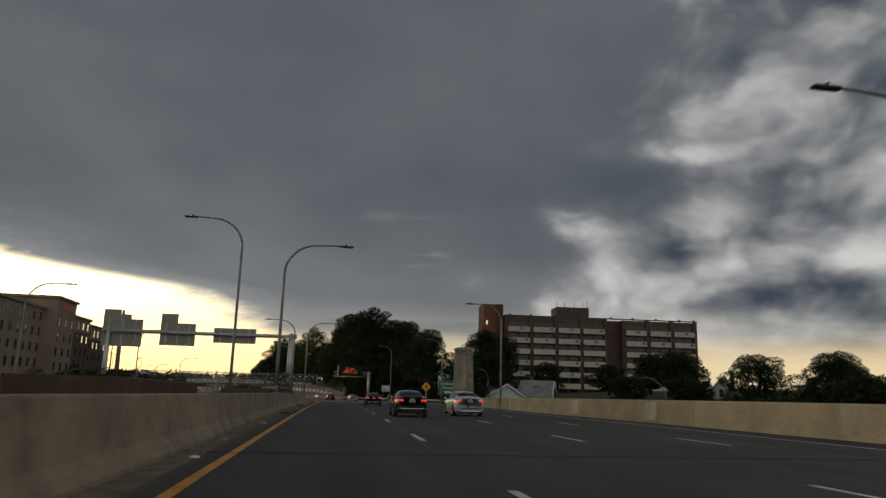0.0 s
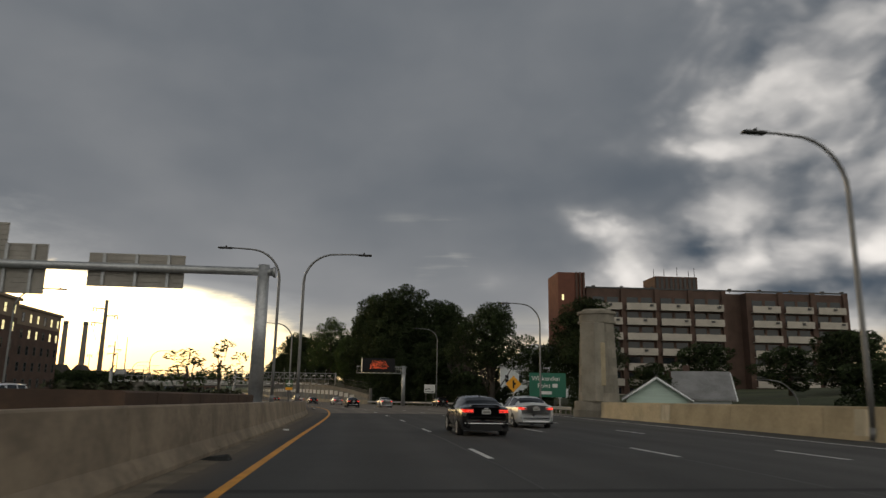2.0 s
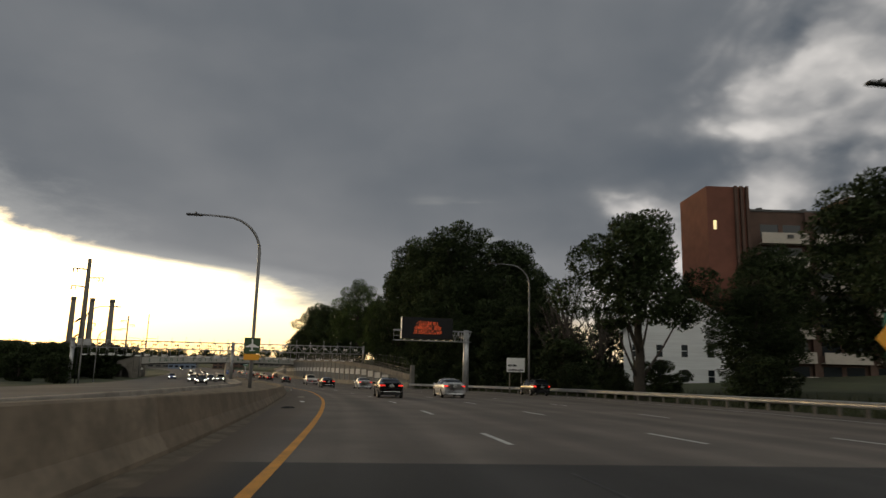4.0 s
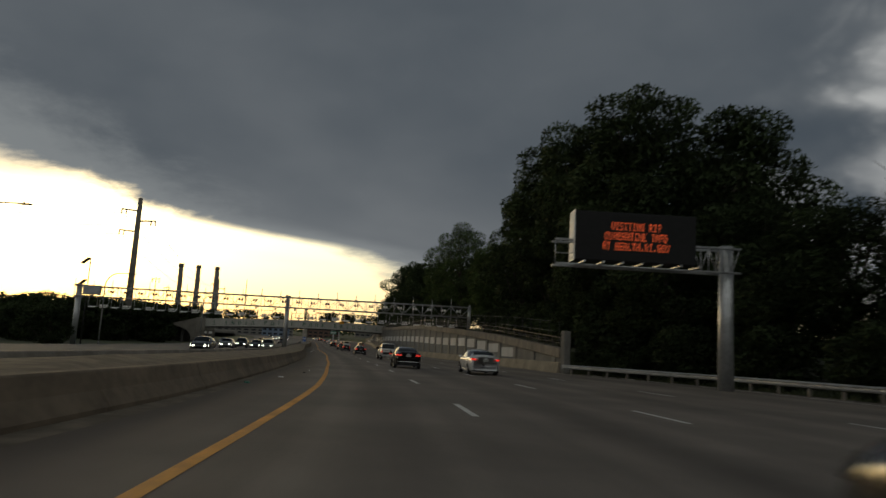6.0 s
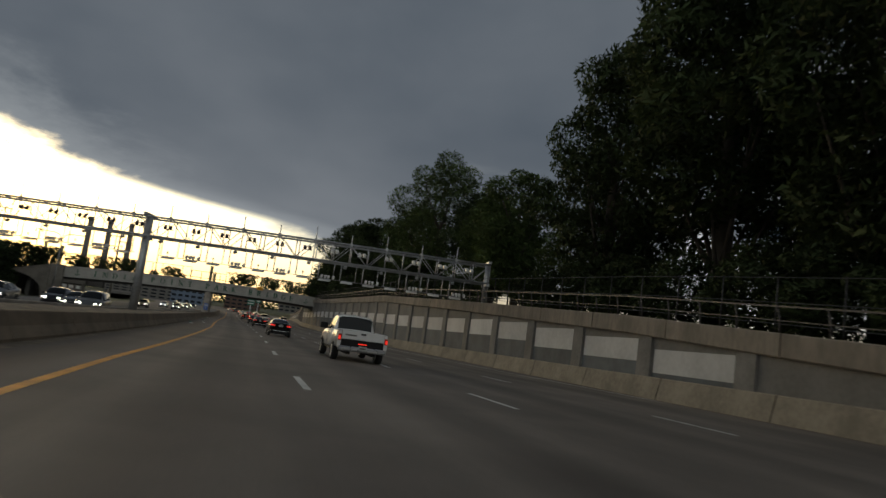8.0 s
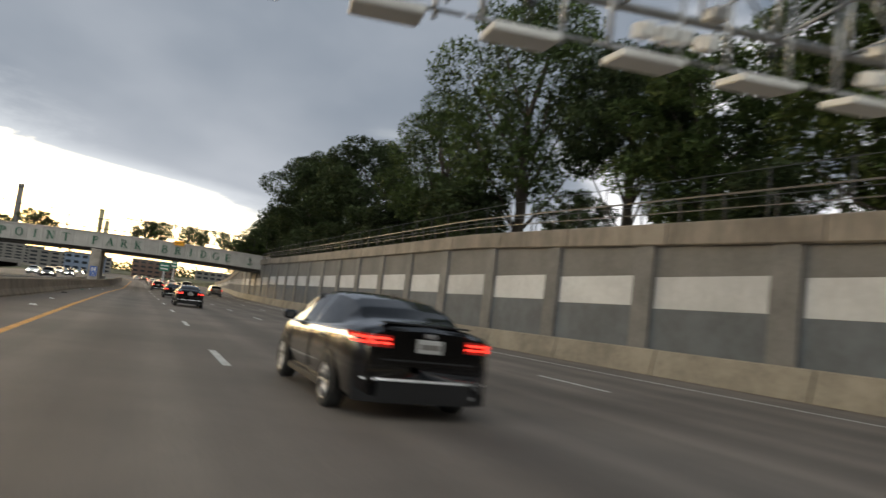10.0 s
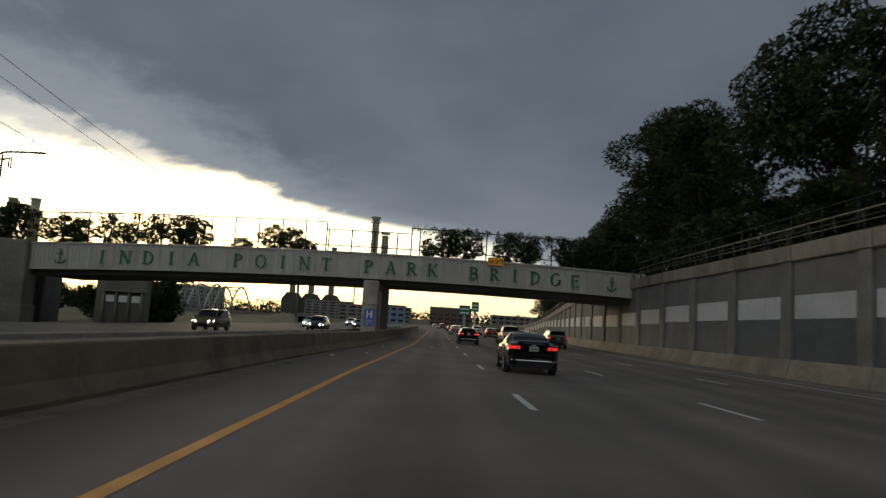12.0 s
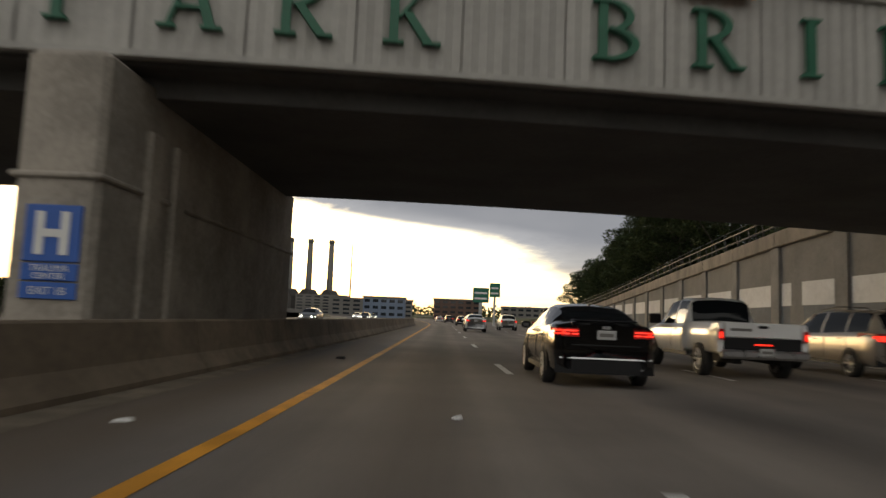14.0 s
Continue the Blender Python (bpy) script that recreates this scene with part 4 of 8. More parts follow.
def make_piers():
    pier = thing("bridge_pier", "concrete wall pier of the bridge in the median", "pier", PIER_AT)
    bm = bmesh.new()
    box(bm, (-6.6, -2.3, -0.2), (-5.28, 10.6, 5.0), None, 0.1)
    part("shaft", bm, CONCRETE, pier)
    bm = bmesh.new()
    box(bm, (-6.66, -2.37, 2.95), (-5.22, 10.67, 3.05), None, 0.03)
    part("band", bm, CONCRETE, pier)
    for y in (-0.9, 0.25):
        bm = bmesh.new()
        box(bm, (-5.29, y, 0.4), (-5.15, y + 0.5, 4.1), None, 0.03)
        part("rib", bm, CONCRETE, pier)
    ab = thing("bridge_abutment", "weathered concrete abutment with a dark arched recess under trees", "abutment", BR)
    # end pier and, beyond it, a wing wall that falls away over an arched opening
    bm = bmesh.new()
    box(bm, (-36.6, -0.55, -1.6), (-34.12, 1.6, TOP(-34) + 0.12), None, 0.08)
    part("end_pier", bm, ABUTMENT, ab)
    bm = bmesh.new()
    box(bm, (-36.75, -0.7, -1.6), (-33.97, 1.7, 1.1), None, 0.08)
    part("plinth", bm, ABUTMENT, ab)
    crest = lambda x: TOP(-36) - 0.1 - 0.30 * min(9.0, max(0.0, -36.6 - x))
    arch = lambda x: max(-1.6, 0.2 + 3.7 * math.sqrt(max(0.0, 1 - ((x + 43.4) / 5.9) ** 2))) if abs(x + 43.4) < 5.9 else -1.6
    xs = [-36.6 - 0.4 * k for k in range(80)]
    bm = bmesh.new()
    rows = [[(x, -0.2, arch(x)), (x, -0.2, crest(x)), (x, 0.5, crest(x)), (x, 0.5, arch(x))] for x in xs]
    loft(bm, rows, False)
    part("wing_wall", bm, ABUTMENT, ab)
    bm = bmesh.new()
    loft(bm, [[(x, -0.36, crest(x) + 0.004), (x, -0.36, crest(x) + 0.22), (x, 0.6, crest(x) + 0.22), (x, 0.6, crest(x) + 0.004)] for x in xs], False)
    part("wing_coping", bm, ABUTMENT, ab)
    # vault back and roof coloured dark, so the opening looks deep in shade
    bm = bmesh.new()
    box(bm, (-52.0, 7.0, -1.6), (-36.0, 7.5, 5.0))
    part("vault_back", bm, SHADE_CONCRETE, ab)
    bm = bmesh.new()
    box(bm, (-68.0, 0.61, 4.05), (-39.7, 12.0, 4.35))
    part("vault_roof", bm, SHADE_CONCRETE, ab, "earth-covered vault roof")
    # the recess behind the end pier, its wall coloured dark for shade
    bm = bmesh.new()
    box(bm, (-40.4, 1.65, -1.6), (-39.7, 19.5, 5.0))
    part("recess_wall", bm, SHADE_CONCRETE, ab)
    # pale wall with columns; flat panels painted dark pass for shaded bays
    inner = thing("underpass_wall", "pale concrete wall with dark-coloured panels between columns", "wall", PIER_AT)
    bm = bmesh.new()
    box(bm, (-40.2, 19.2, -1.6), (-34.2, 20.2, 6.4), None, 0.05)
    part("wall", bm, ABUTMENT, inner)
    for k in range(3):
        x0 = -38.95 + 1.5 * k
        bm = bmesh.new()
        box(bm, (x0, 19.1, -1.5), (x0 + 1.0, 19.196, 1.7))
        part("bay", bm, SHADE_CONCRETE, inner, "flat panel coloured dark to look like a shaded opening")
        bm = bmesh.new()
        box(bm, (x0, 19.06, 1.72), (x0 + 1.0, 19.195, 2.5), None, 0.02)
        part("lintel_panel", bm, SIGN_WHITE, inner, "white lintel panel")
    for x in (-39.2, -37.7, -36.2, -34.7):
        bm = bmesh.new()
        tube(bm, [(x, 18.95, -1.5), (x, 18.95, 2.9)], [0.19, 0.15], 10)
        part("column", bm, ABUTMENT, inner)
    bm = bmesh.new()
    box(bm, (-39.5, 18.7, 2.9), (-34.4, 19.19, 3.1), None, 0.04)
    part("cap_beam", bm, ABUTMENT, inner)


make_piers()


def make_bridge_top():
    f = thing("bridge_fence", "dark tall mesh fence on the bridge deck", "fence", BR)
    def post(x, h):
        bm = bmesh.new()
        tube(bm, [(x, 0.6, TOP(x) - 0.3), (x, 0.6, TOP(x) + h)], 0.06, 6)
        part("post", bm, DARK_METAL, f)
    xs = [-34 + 2.0 * i for i in range(27)]
    for x in xs:
        post(x, 2.6 if x < -10.2 else (1.97 if x < -2.8 else 2.5))
    for x0, x1, up in ((-34, -10.2, 2.58), (-10.2, -2.75, 1.95), (-2.75, 18, 2.47), (-34, 18, 0.55)):
        bm = bmesh.new()
        tube(bm, [(x, 0.6, TOP(x) + up) for x in steps(x0, x1, 2)], 0.05, 6)
        part("rail", bm, DARK_METAL, f)
    for x in (-10.2, -2.75):
        post(x, 2.55)
    # mesh wires
    for i in range(130):
        x = -34 + 23.8 * i / 90 if i < 90 else -2.75 + 20.7 * (i - 90) / 40
        bm = bmesh.new()
        tube(bm, [(x, 0.6, TOP(x) - 0.1), (x, 0.6, TOP(x) + 2.4)], 0.006, 3, False)
        part("mesh_wire", bm, DARK_METAL, f)
    # lattice light towers
    for x, y, h in ((-6.0, 1.2, 10.75), (-5.05, 2.6, 9.55), (-35.6, 3.0, 10.3), (-39.0, 6.0, 10.6)):
        tower = thing("light_tower", "slim lattice light tower with pale panels", "light tower", BR @ Matrix.Translation((x, y, TOP(x) - 0.35)), group="bridge towers")
        hh = h - TOP(x) + 0.35
        for k in range(8):
            q = 2 * math.pi * k / 8
            bm = bmesh.new()
            tube(bm, [(0.40 * math.cos(q), 0.40 * math.sin(q), 0), (0.40 * math.cos(q), 0.40 * math.sin(q), hh - 0.1)], 0.012, 5)
            part("leg", bm, GALV, tower)
        k = 0.35
        while k < hh - 0.3:
            bm = bmesh.new()
            tube(bm, [(0.42 * math.cos(2 * math.pi * j / 16), 0.42 * math.sin(2 * math.pi * j / 16), k) for j in range(17)], 0.022, 5, False)
            part("ring", bm, TOWER_PANEL, tower)
            k += 0.95
        # frosted blocks stacked inside the cage
        for j in range(4):
            q = math.pi / 4 + math.pi / 2 * j
            z = 0.1
            while z < hh - 0.3:
                bm = bmesh.new()
                cx, cy = 0.2 * math.cos(q), 0.2 * math.sin(q)
                tube(bm, [(cx, cy, z), (cx, cy, z + 0.05), (cx, cy, z + 0.2), (cx, cy, z + 0.25)], [0.12, 0.18, 0.18, 0.12], 8)
                part("glass_block", bm, TOWER_PANEL, tower)
                z += 0.27
        bm = bmesh.new()
        tube(bm, [(0, 0, hh - 0.12), (0, 0, hh - 0.02), (0, 0, hh + 0.03)], [0.43, 0.43, 0.40], 16)
        part("cap", bm, TOWER_PANEL, tower)


make_bridge_top()


# ---- street lamps ----
def lamp_post(label, m, height=10.6, arm=4.2, group="motorway lamps", flip=1, thick=0.11):
    """A tapered pole whose top bends over into a long arm with a flat head; the arm reaches to flip * x."""
    t = thing("street_lamp", label, "street lamp", m, group)
    bm = bmesh.new()
    box(bm, (-0.2, -0.2, 0), (0.2, 0.2, 0.05), None, 0.01)
    tube(bm, [(0, 0, 0.04), (0, 0, 0.5)], [thick * 1.5, thick * 1.3], 10)
    part("base", bm, LAMP_METAL, t)
    bm = bmesh.new()
    r = 2.1
    pts = [(0, 0, 0.3 + (height - r - 0.3) * i / 4) for i in range(5)]
    pts += [(flip * r * (1 - math.cos(a)), 0, height - r + r * math.sin(a)) for a in (math.pi / 2 * k / 8 for k in range(1, 9))]
    pts += [(flip * (r + (arm - r) * 0.5), 0, height + 0.04), (flip * arm, 0, height + 0.05)]
    n = len(pts)
    tube(bm, pts, [thick * (1 - 0.55 * i / (n - 1)) for i in range(n)], 8)
    part("pole", bm, LAMP_METAL, t)
    bm = bmesh.new()
    x0, x1 = sorted((flip * (arm - 0.1), flip * (arm + 0.85)))
    box(bm, (x0, -0.16, height - 0.03), (x1, 0.16, height + 0.08), None, 0.03)
    part("head", bm, DARK_METAL, t)
    bm = bmesh.new()
    tube(bm, [(flip * (arm + 0.3), 0, height + 0.08), (flip * (arm + 0.3), 0, height + 0.2)], 0.06, 8)
    part("sensor", bm, DARK_METAL, t)
    return t


for s in (-8.0, 46.4, 98.0):
    lamp_post("tall grey lamp post on the median barrier", at_pose(s, FOOT(s) - 0.5, H_OURS(s)), 10.05, 3.75, flip=1)
for s, off, h in ((-4.0, 4.2, 12.5), (51.5, 4.1, 13.0), (99.5, 2.3, 10.6)):
    lamp_post("tall grey lamp post between the carriageways", at_pose(s, FOOT(s) - off, 0.9), h, 3.5, flip=-1)
for s, l, up, h in ((17.3, 18.45, 0.0, 10.8), (73.9, 18.55, 0.0, 11.45), (120.5, 20.4, 0.0, 11.4), (168.5, 20.3, 0.6, 12.9)):
    lamp_post("tall grey lamp post outside the parapet", at_pose(s, l, up), h, 3.35 if s < 160 else 3.6, flip=-1)
for s, l, h in ((28, 34, 7.5), (64, 33, 7.5), (98, 33, 7.0), (130, 32, 7.6)):
    lamp_post("small street lamp on the lower side street", at_pose(s, l, -4.0 if s < 115 else -0.6), h, 2.4, "side street lamps", -1, 0.07)
for s, l in ((205, -30), (262, -36)):
    lamp_post("grey lamp post beyond the opposite carriageway", at_pose(s, l, -0.5), 11.0, 3.5, "motorway lamps", 1)
for s, l, sd in ((70, -29.5, 1), (120, -31, 1)):
    lamp_post("grey lamp post beyond the opposite carriageway", at_pose(s, l, -1.0), 12.0, 3.5, "motorway lamps", sd)


def twin_lamp():
    t = thing("street_lamp", "grey lamp post with two opposite arms", "street lamp", at_pose(347, -34, 0.7), "motorway lamps")
    bm = bmesh.new()
    tube(bm, [(0, 0, -1.5), (0, 0, 10.0)], [0.18, 0.10], 8)
    part("pole", bm, LAMP_METAL, t)
    for f in (1, -1):
        bm = bmesh.new()
        tube(bm, [(0, 0, 9.9)] + [(f * 1.6 * (1 - math.cos(a)), 0, 10 + 1.6 * math.sin(a)) for a in (math.pi / 2 * k / 6 for k in range(1, 7))] + [(f * 3.4, 0, 11.65)], 0.08, 6)
        part("arm", bm, LAMP_METAL, t)
        bm = bmesh.new()
        x0, x1 = sorted((f * 3.3, f * 4.2))
        box(bm, (x0, -0.15, 11.58), (x1, 0.15, 11.7), None, 0.03)
        part("head", bm, DARK_METAL, t)


twin_lamp()


def airport_lamp():
    lamp = lamp_post("tall grey lamp post with an airport sign", at_pose(143.3, FOOT(143.3) - 1.75, -0.05), 10.9, 3.6, "motorway lamps", -1)
    sign = thing("airport_sign", "green airport sign with a white plane over a yellow plate", "road sign", at_pose(143.05, FOOT(143.3) - 1.75, 2.25) @ Matrix.Scale(0.62, 4))
    bm = bmesh.new()
    box(bm, (-0.75, -0.05, 0.62), (0.75, 0.0, 2.12), None, 0.02)
    part("panel", bm, SIGN_GREEN_SHADED, sign)
    bm = bmesh.new()
    box(bm, (-0.72, -0.05, 0.0), (0.72, 0.0, 0.56), None, 0.02)
    part("plate", bm, SIGN_ORANGE, sign)
    bm = bmesh.new()
    for pts in (((-0.07, 0.85), (0.07, 0.85), (0.07, 1.9), (0, 2.02), (-0.07, 1.9)), ((-0.6, 1.2), (0.6, 1.2), (0.6, 1.28), (0.05, 1.55), (-0.05, 1.55), (-0.6, 1.28)), ((-0.24, 0.85), (0.24, 0.85), (0.24, 0.92), (-0.24, 0.92))):
        z = -0.055 - 0.002 * len(pts)
        lo = [bm.verts.new((x, z, y)) for x, y in pts]
        bm.faces.new(lo)
    part("plane_symbol", bm, SIGN_WHITE, sign)


airport_lamp()


# ---- sign gantry over the opposite carriageway, seen from behind ----
def sign_gantry():
    g = thing("sign_gantry", "steel tube gantry carrying road signs seen from behind", "gantry", at_pose(91.1, 0, 0, -2))
    bm = bmesh.new()
    tube(bm, [(-5.5, 0, 0.8), (-5.5, 0, 8.85)], [0.42, 0.33], 14)
    part("post", bm, GALV, g)
    bm = bmesh.new()
    tube(bm, [(-5.5, 0, 0.8), (-5.5, 0, 1.0)], 0.6, 12)
    part("base_flange", bm, GALV, g)
    bm = bmesh.new()
    tube(bm, [(-28.4, 0, -0.5), (-28.4, 0, 8.75)], [0.36, 0.28], 12)
    part("post", bm, GALV, g)
    bm = bmesh.new()
    tube(bm, [(-29.2, 0, 8.45), (-4.9, 0, 8.45)], 0.24, 12)
    part("beam", bm, GALV, g)
    bm = bmesh.new()
    tube(bm, [(-4.95, 0, 8.45), (-4.8, 0, 8.45)], 0.32, 12)
    part("beam_cap", bm, GALV, g)
    for rects in (((-29.3, 6.5, -27.2, 11.2), (-27.2, 6.5, -25.9, 10.6), (-25.9, 6.5, -24.4, 10.0)), ((-22.2, 6.8, -20.1, 10.9), (-20.1, 6.8, -17.8, 9.7)), ((-15.5, 7.35, -10.1, 9.3),)):
        sg = thing("road_sign", "aluminium road sign seen from behind with stiffening ribs", "road sign", g.matrix_basis.copy(), "gantry signs")
        for x0, z0, x1, z1 in rects:
            bm = bmesh.new()
            box(bm, (x0 + 0.01, 0.365, z0 + 0.01), (x1 - 0.01, 0.385, z1))
            part("sign_sheet", bm, SIGN_BACK, sg)
            z = z0 + 0.01
            while z < z1 - 0.05:
                bm = bmesh.new()
                box(bm, (x0 + 0.01, 0.30, z), (x1 - 0.01, 0.36, min(z + 0.29, z1)))
                part("sign_plank", bm, SIGN_BACK, sg)
                z += 0.305
        xs = [r[0] for r in rects] + [rects[-1][2]]
        for k in range(3):
            x = xs[0] + (xs[-1] - xs[0]) * (k + 0.5) / 3
            bm = bmesh.new()
            box(bm, (x - 0.08, 0.16, rects[0][1] + 0.05), (x + 0.08, 0.29, min(r[3] for r in rects) - 0.05))
            part("stiffener", bm, GALV, sg)


sign_gantry()


# ---- variable message sign ----
DOTS = {"V": "10001 10001 10001 10001 10001 01010 00100", "I": "01110 00100 00100 00100 00100 00100 01110", "S": "01111 10000 10000 01110 00001 00001 11110",
        "T": "11111 00100 00100 00100 00100 00100 00100", "N": "10001 11001 10101 10011 10001 10001 10001", "G": "01110 10001 10000 10111 10001 10001 01110",
        "R": "11110 10001 10001 11110 10100 10010 10001", "?": "01110 10001 00001 00110 00100 00000 00100", "Q": "01110 10001 10001 10001 10101 10010 01101",
        "U": "10001 10001 10001 10001 10001 10001 01110", "A": "01110 10001 10001 11111 10001 10001 10001", "E": "11111 10000 10000 11110 10000 10000 11111",
        "F": "11111 10000 10000 11110 10000 10000 10000", "O": "01110 10001 10001 10001 10001 10001 01110", "H": "10001 10001 10001 11111 10001 10001 10001",
        "L": "10000 10000 10000 10000 10000 10000 11111", ".": "00000 00000 00000 00000 00000 01100 01100"}


def message_sign():
    m = at_pose(186.2, 0, 0, -6)
    v = thing("message_sign", "black variable message sign with amber lettering on a steel mast", "message sign", m)
    x0, x1, z0, z1 = 10.1, 16.6, 6.5, 9.15
    bm = bmesh.new()
    box(bm, (x0, -0.1, z0), (x1, 1.1, z1), None, 0.04)
    part("cabinet", bm, SIGN_BLACK, v)
    bm = bmesh.new()
    box(bm, (x0 - 0.03, -0.13, z0 - 0.05), (x0 + 0.0, 1.14, z1 + 0.05))
    box(bm, (x0 - 0.06, -0.08, z0 + 0.1), (x0 - 0.03, 1.08, z1 - 0.1))
    part("side_panel", bm, SIGN_WHITE, v, "white sheet-metal end panel")
    bm = bmesh.new()
    tube(bm, [(18.5, 0.6, -0.3), (18.5, 0.6, 7.75)], [0.42, 0.36], 16)
    part("mast", bm, GALV, v)
    for y in (0.1, 1.1):
        for z in (6.25, 7.55):
            bm = bmesh.new()
            tube(bm, [(x0 - 1.0, y, z), (19.1, y, z)], 0.07, 6)
            part("truss_chord", bm, GALV, v)
    for i in range(6):
        x = 16.5 + 0.42 * i
        bm = bmesh.new()
        tube(bm, [(x, 0.1, 6.25), (x, 0.1, 7.55)], 0.035, 5)
        tube(bm, [(x, 0.1, 6.25 if i % 2 else 7.55), (x + 0.42, 0.1, 7.55 if i % 2 else 6.25)], 0.03, 5)
        part("truss_brace", bm, GALV, v)
    bm = bmesh.new()
    for z in (6.2, 6.8, 7.4):
        tube(bm, [(x0 - 1.0, 0.0, z), (x0, 0.0, z)], 0.03, 5)
    tube(bm, [(x0 - 1.0, 0.0, 6.2), (x0 - 1.0, 0.0, 7.45)], 0.03, 5)
    part("catwalk_rail", bm, GALV, v)
    for i in range(7):
        bm = bmesh.new()
        x = x0 + 0.3 + i * 1.0
        box(bm, (x, -1.0, z0 - 0.22), (x + 0.1, 1.0, z0 - 0.12))
        part("catwalk_bracket", bm, GALV, v)
    # lamps of the message
    dots = bmesh.new()
    for row, text in enumerate(("VISITING RI?", "QUARANTINE INFO", "AT HEALTH.RI.GOV")):
        w = 0.226
        start = (x0 + x1) / 2 - len(text) * w / 2 + 0.05
        for i, ch in enumerate(text):
            if ch == " ":
                continue
            for j, bits in enumerate(DOTS[ch].split()):
                for k, bit in enumerate(bits):
                    if bit == "1":
                        px, pz = start + i * w + k * 0.036, z1 - 0.60 - row * 0.54 - j * 0.060
                        box(dots, (px, -0.115, pz), (px + 0.023, -0.102, pz + 0.044))
    tagged(part("lamp_matrix", dots, LED, v), "amber lamps spelling a message", kind="stuff")


message_sign()


def small_signs():
    # white roadside board with writing that cannot be read
    b = thing("roadside_board", "white roadside board on two posts", "road sign", at_pose(171, 18.75, 0.22, -5))
    for x in (0.35, 1.65):
        bm = bmesh.new()
        box(bm, (x - 0.05, 0.0, -0.6), (x + 0.05, 0.08, 3.6))
        part("post", bm, WOOD_POLE, b)
    bm = bmesh.new()
    box(bm, (0, -0.04, 2.15), (2.0, 0.0, 3.65), None, 0.01)
    part("panel", bm, SIGN_WHITE, b)
    rnd = random.Random(5)
    for x0, x1, z, n in ((0.14, 1.1, 2.72, 7), (0.2, 1.85, 2.24, 11)):
        for k in range(n):
            bm = bmesh.new()
            w = (x1 - x0) / n
            h = rnd.uniform(0.12, 0.26)
            box(bm, (-w * 0.36, -0.004, -h / 2), (w * 0.36, 0.004, h / 2), pose(x0 + w * (k + 0.5), -0.048, z + 0.12, 0, rnd.uniform(-25, 25), 0))
            part("writing_bar", bm, SIGN_BLACK, b)
    # green exit sign
    g = thing("exit_sign", "green exit sign with white writing", "road sign", at_pose(126, 21.0, 0, -3))
    bm = bmesh.new()
    box(bm, (0, -0.06, 1.7), (4.3, 0.0, 4.4), None, 0.02)
    part("panel", bm, SIGN_GREEN, g)
    for x in (0.7, 3.6):
        bm = bmesh.new()
        box(bm, (x - 0.07, 0.01, -0.4), (x + 0.07, 0.15, 4.2))
        part("post", bm, GALV, g)
    for text, x, z, size in (("Wickenden", 0.25, 3.55, 0.72), ("Point", 0.95, 2.75, 0.72)):
        c = bpy.data.curves.new("lettering", "FONT")
        c.body, c.size, c.extrude = text, size, 0.006
        o = new("lettering", c)
        me = bpy.data.meshes.new_from_object(o.evaluated_get(bpy.context.evaluated_depsgraph_get()))
        bpy.data.objects.remove(o)
        me.materials.append(SIGN_WHITE)
        same_mesh("lettering", me, g, Matrix.Translation((x, -0.075, z)) @ pose(0, 0, 0, 90))
    bm = bmesh.new()
    box(bm, (2.7, -0.07, 2.78), (3.3, -0.062, 3.2))
    part("writing_bar", bm, SIGN_WHITE, g)
    bm = bmesh.new()
    box(bm, (1.2, -0.07, 2.0), (2.6, -0.062, 2.35))
    part("writing_bar", bm, SIGN_WHITE, g)
    # orange diamond
    d = thing("warning_sign", "orange diamond warning sign with a black symbol", "road sign", at_pose(122, 17.9, 0))
    bm = bmesh.new()
    box(bm, (-0.62, -0.03, -0.62), (0.62, 0.0, 0.62), pose(0, 0, 3.0, 0, 45, 0))
    part("panel", bm, SIGN_ORANGE, d)
    bm = bmesh.new()
    box(bm, (-0.1, -0.04, 2.55), (0.08, -0.032, 3.4))
    box(bm, (0.02, -0.045, 2.9), (0.25, -0.037, 3.15))
    part("symbol", bm, SIGN_BLACK, d)
    bm = bmesh.new()
    box(bm, (-0.05, 0.01, -0.2), (0.05, 0.08, 3.4))
    part("post", bm, GALV, d)
    # hospital sign on the pier
    h = thing("hospital_sign", "blue hospital sign with a white letter on the pier", "road sign", PIER_AT @ Matrix.Translation((-5.9, -2.31, 0)) @ Matrix.Diagonal((0.86, 1, 0.86, 1)) @ Matrix.Translation((0, 0, 0.2)))
    for z0, z1 in ((1.75, 2.75), (1.42, 1.72), (1.1, 1.39)):
        bm = bmesh.new()
        box(bm, (-0.5, -0.03, z0), (0.5, 0.0, z1), None, 0.01)
        part("panel", bm, SIGN_BLUE, h)
    bm = bmesh.new()
    for x0, x1, z0, z1 in ((-0.3, -0.14, 1.87, 2.63), (0.14, 0.3, 1.87, 2.63), (-0.14, 0.14, 2.18, 2.32)):
        box(bm, (x0, -0.045, z0), (x1, -0.032, z1))
    part("letter", bm, SIGN_WHITE, h)
    for text, z, size in (("TRAUMA", 1.58, 0.17), ("CENTER", 1.45, 0.15), ("EXIT 1B", 1.18, 0.19)):
        c = bpy.data.curves.new("lettering", "FONT")
        c.body, c.size, c.extrude, c.align_x = text, size, 0.004, "CENTER"
        o = new("lettering", c)
        me = bpy.data.meshes.new_from_object(o.evaluated_get(bpy.context.evaluated_depsgraph_get()))
        bpy.data.objects.remove(o)
        me.materials.append(SIGN_WHITE)
        same_mesh("lettering", me, h, Matrix.Translation((0, -0.036, z)) @ pose(0, 0, 0, 90))
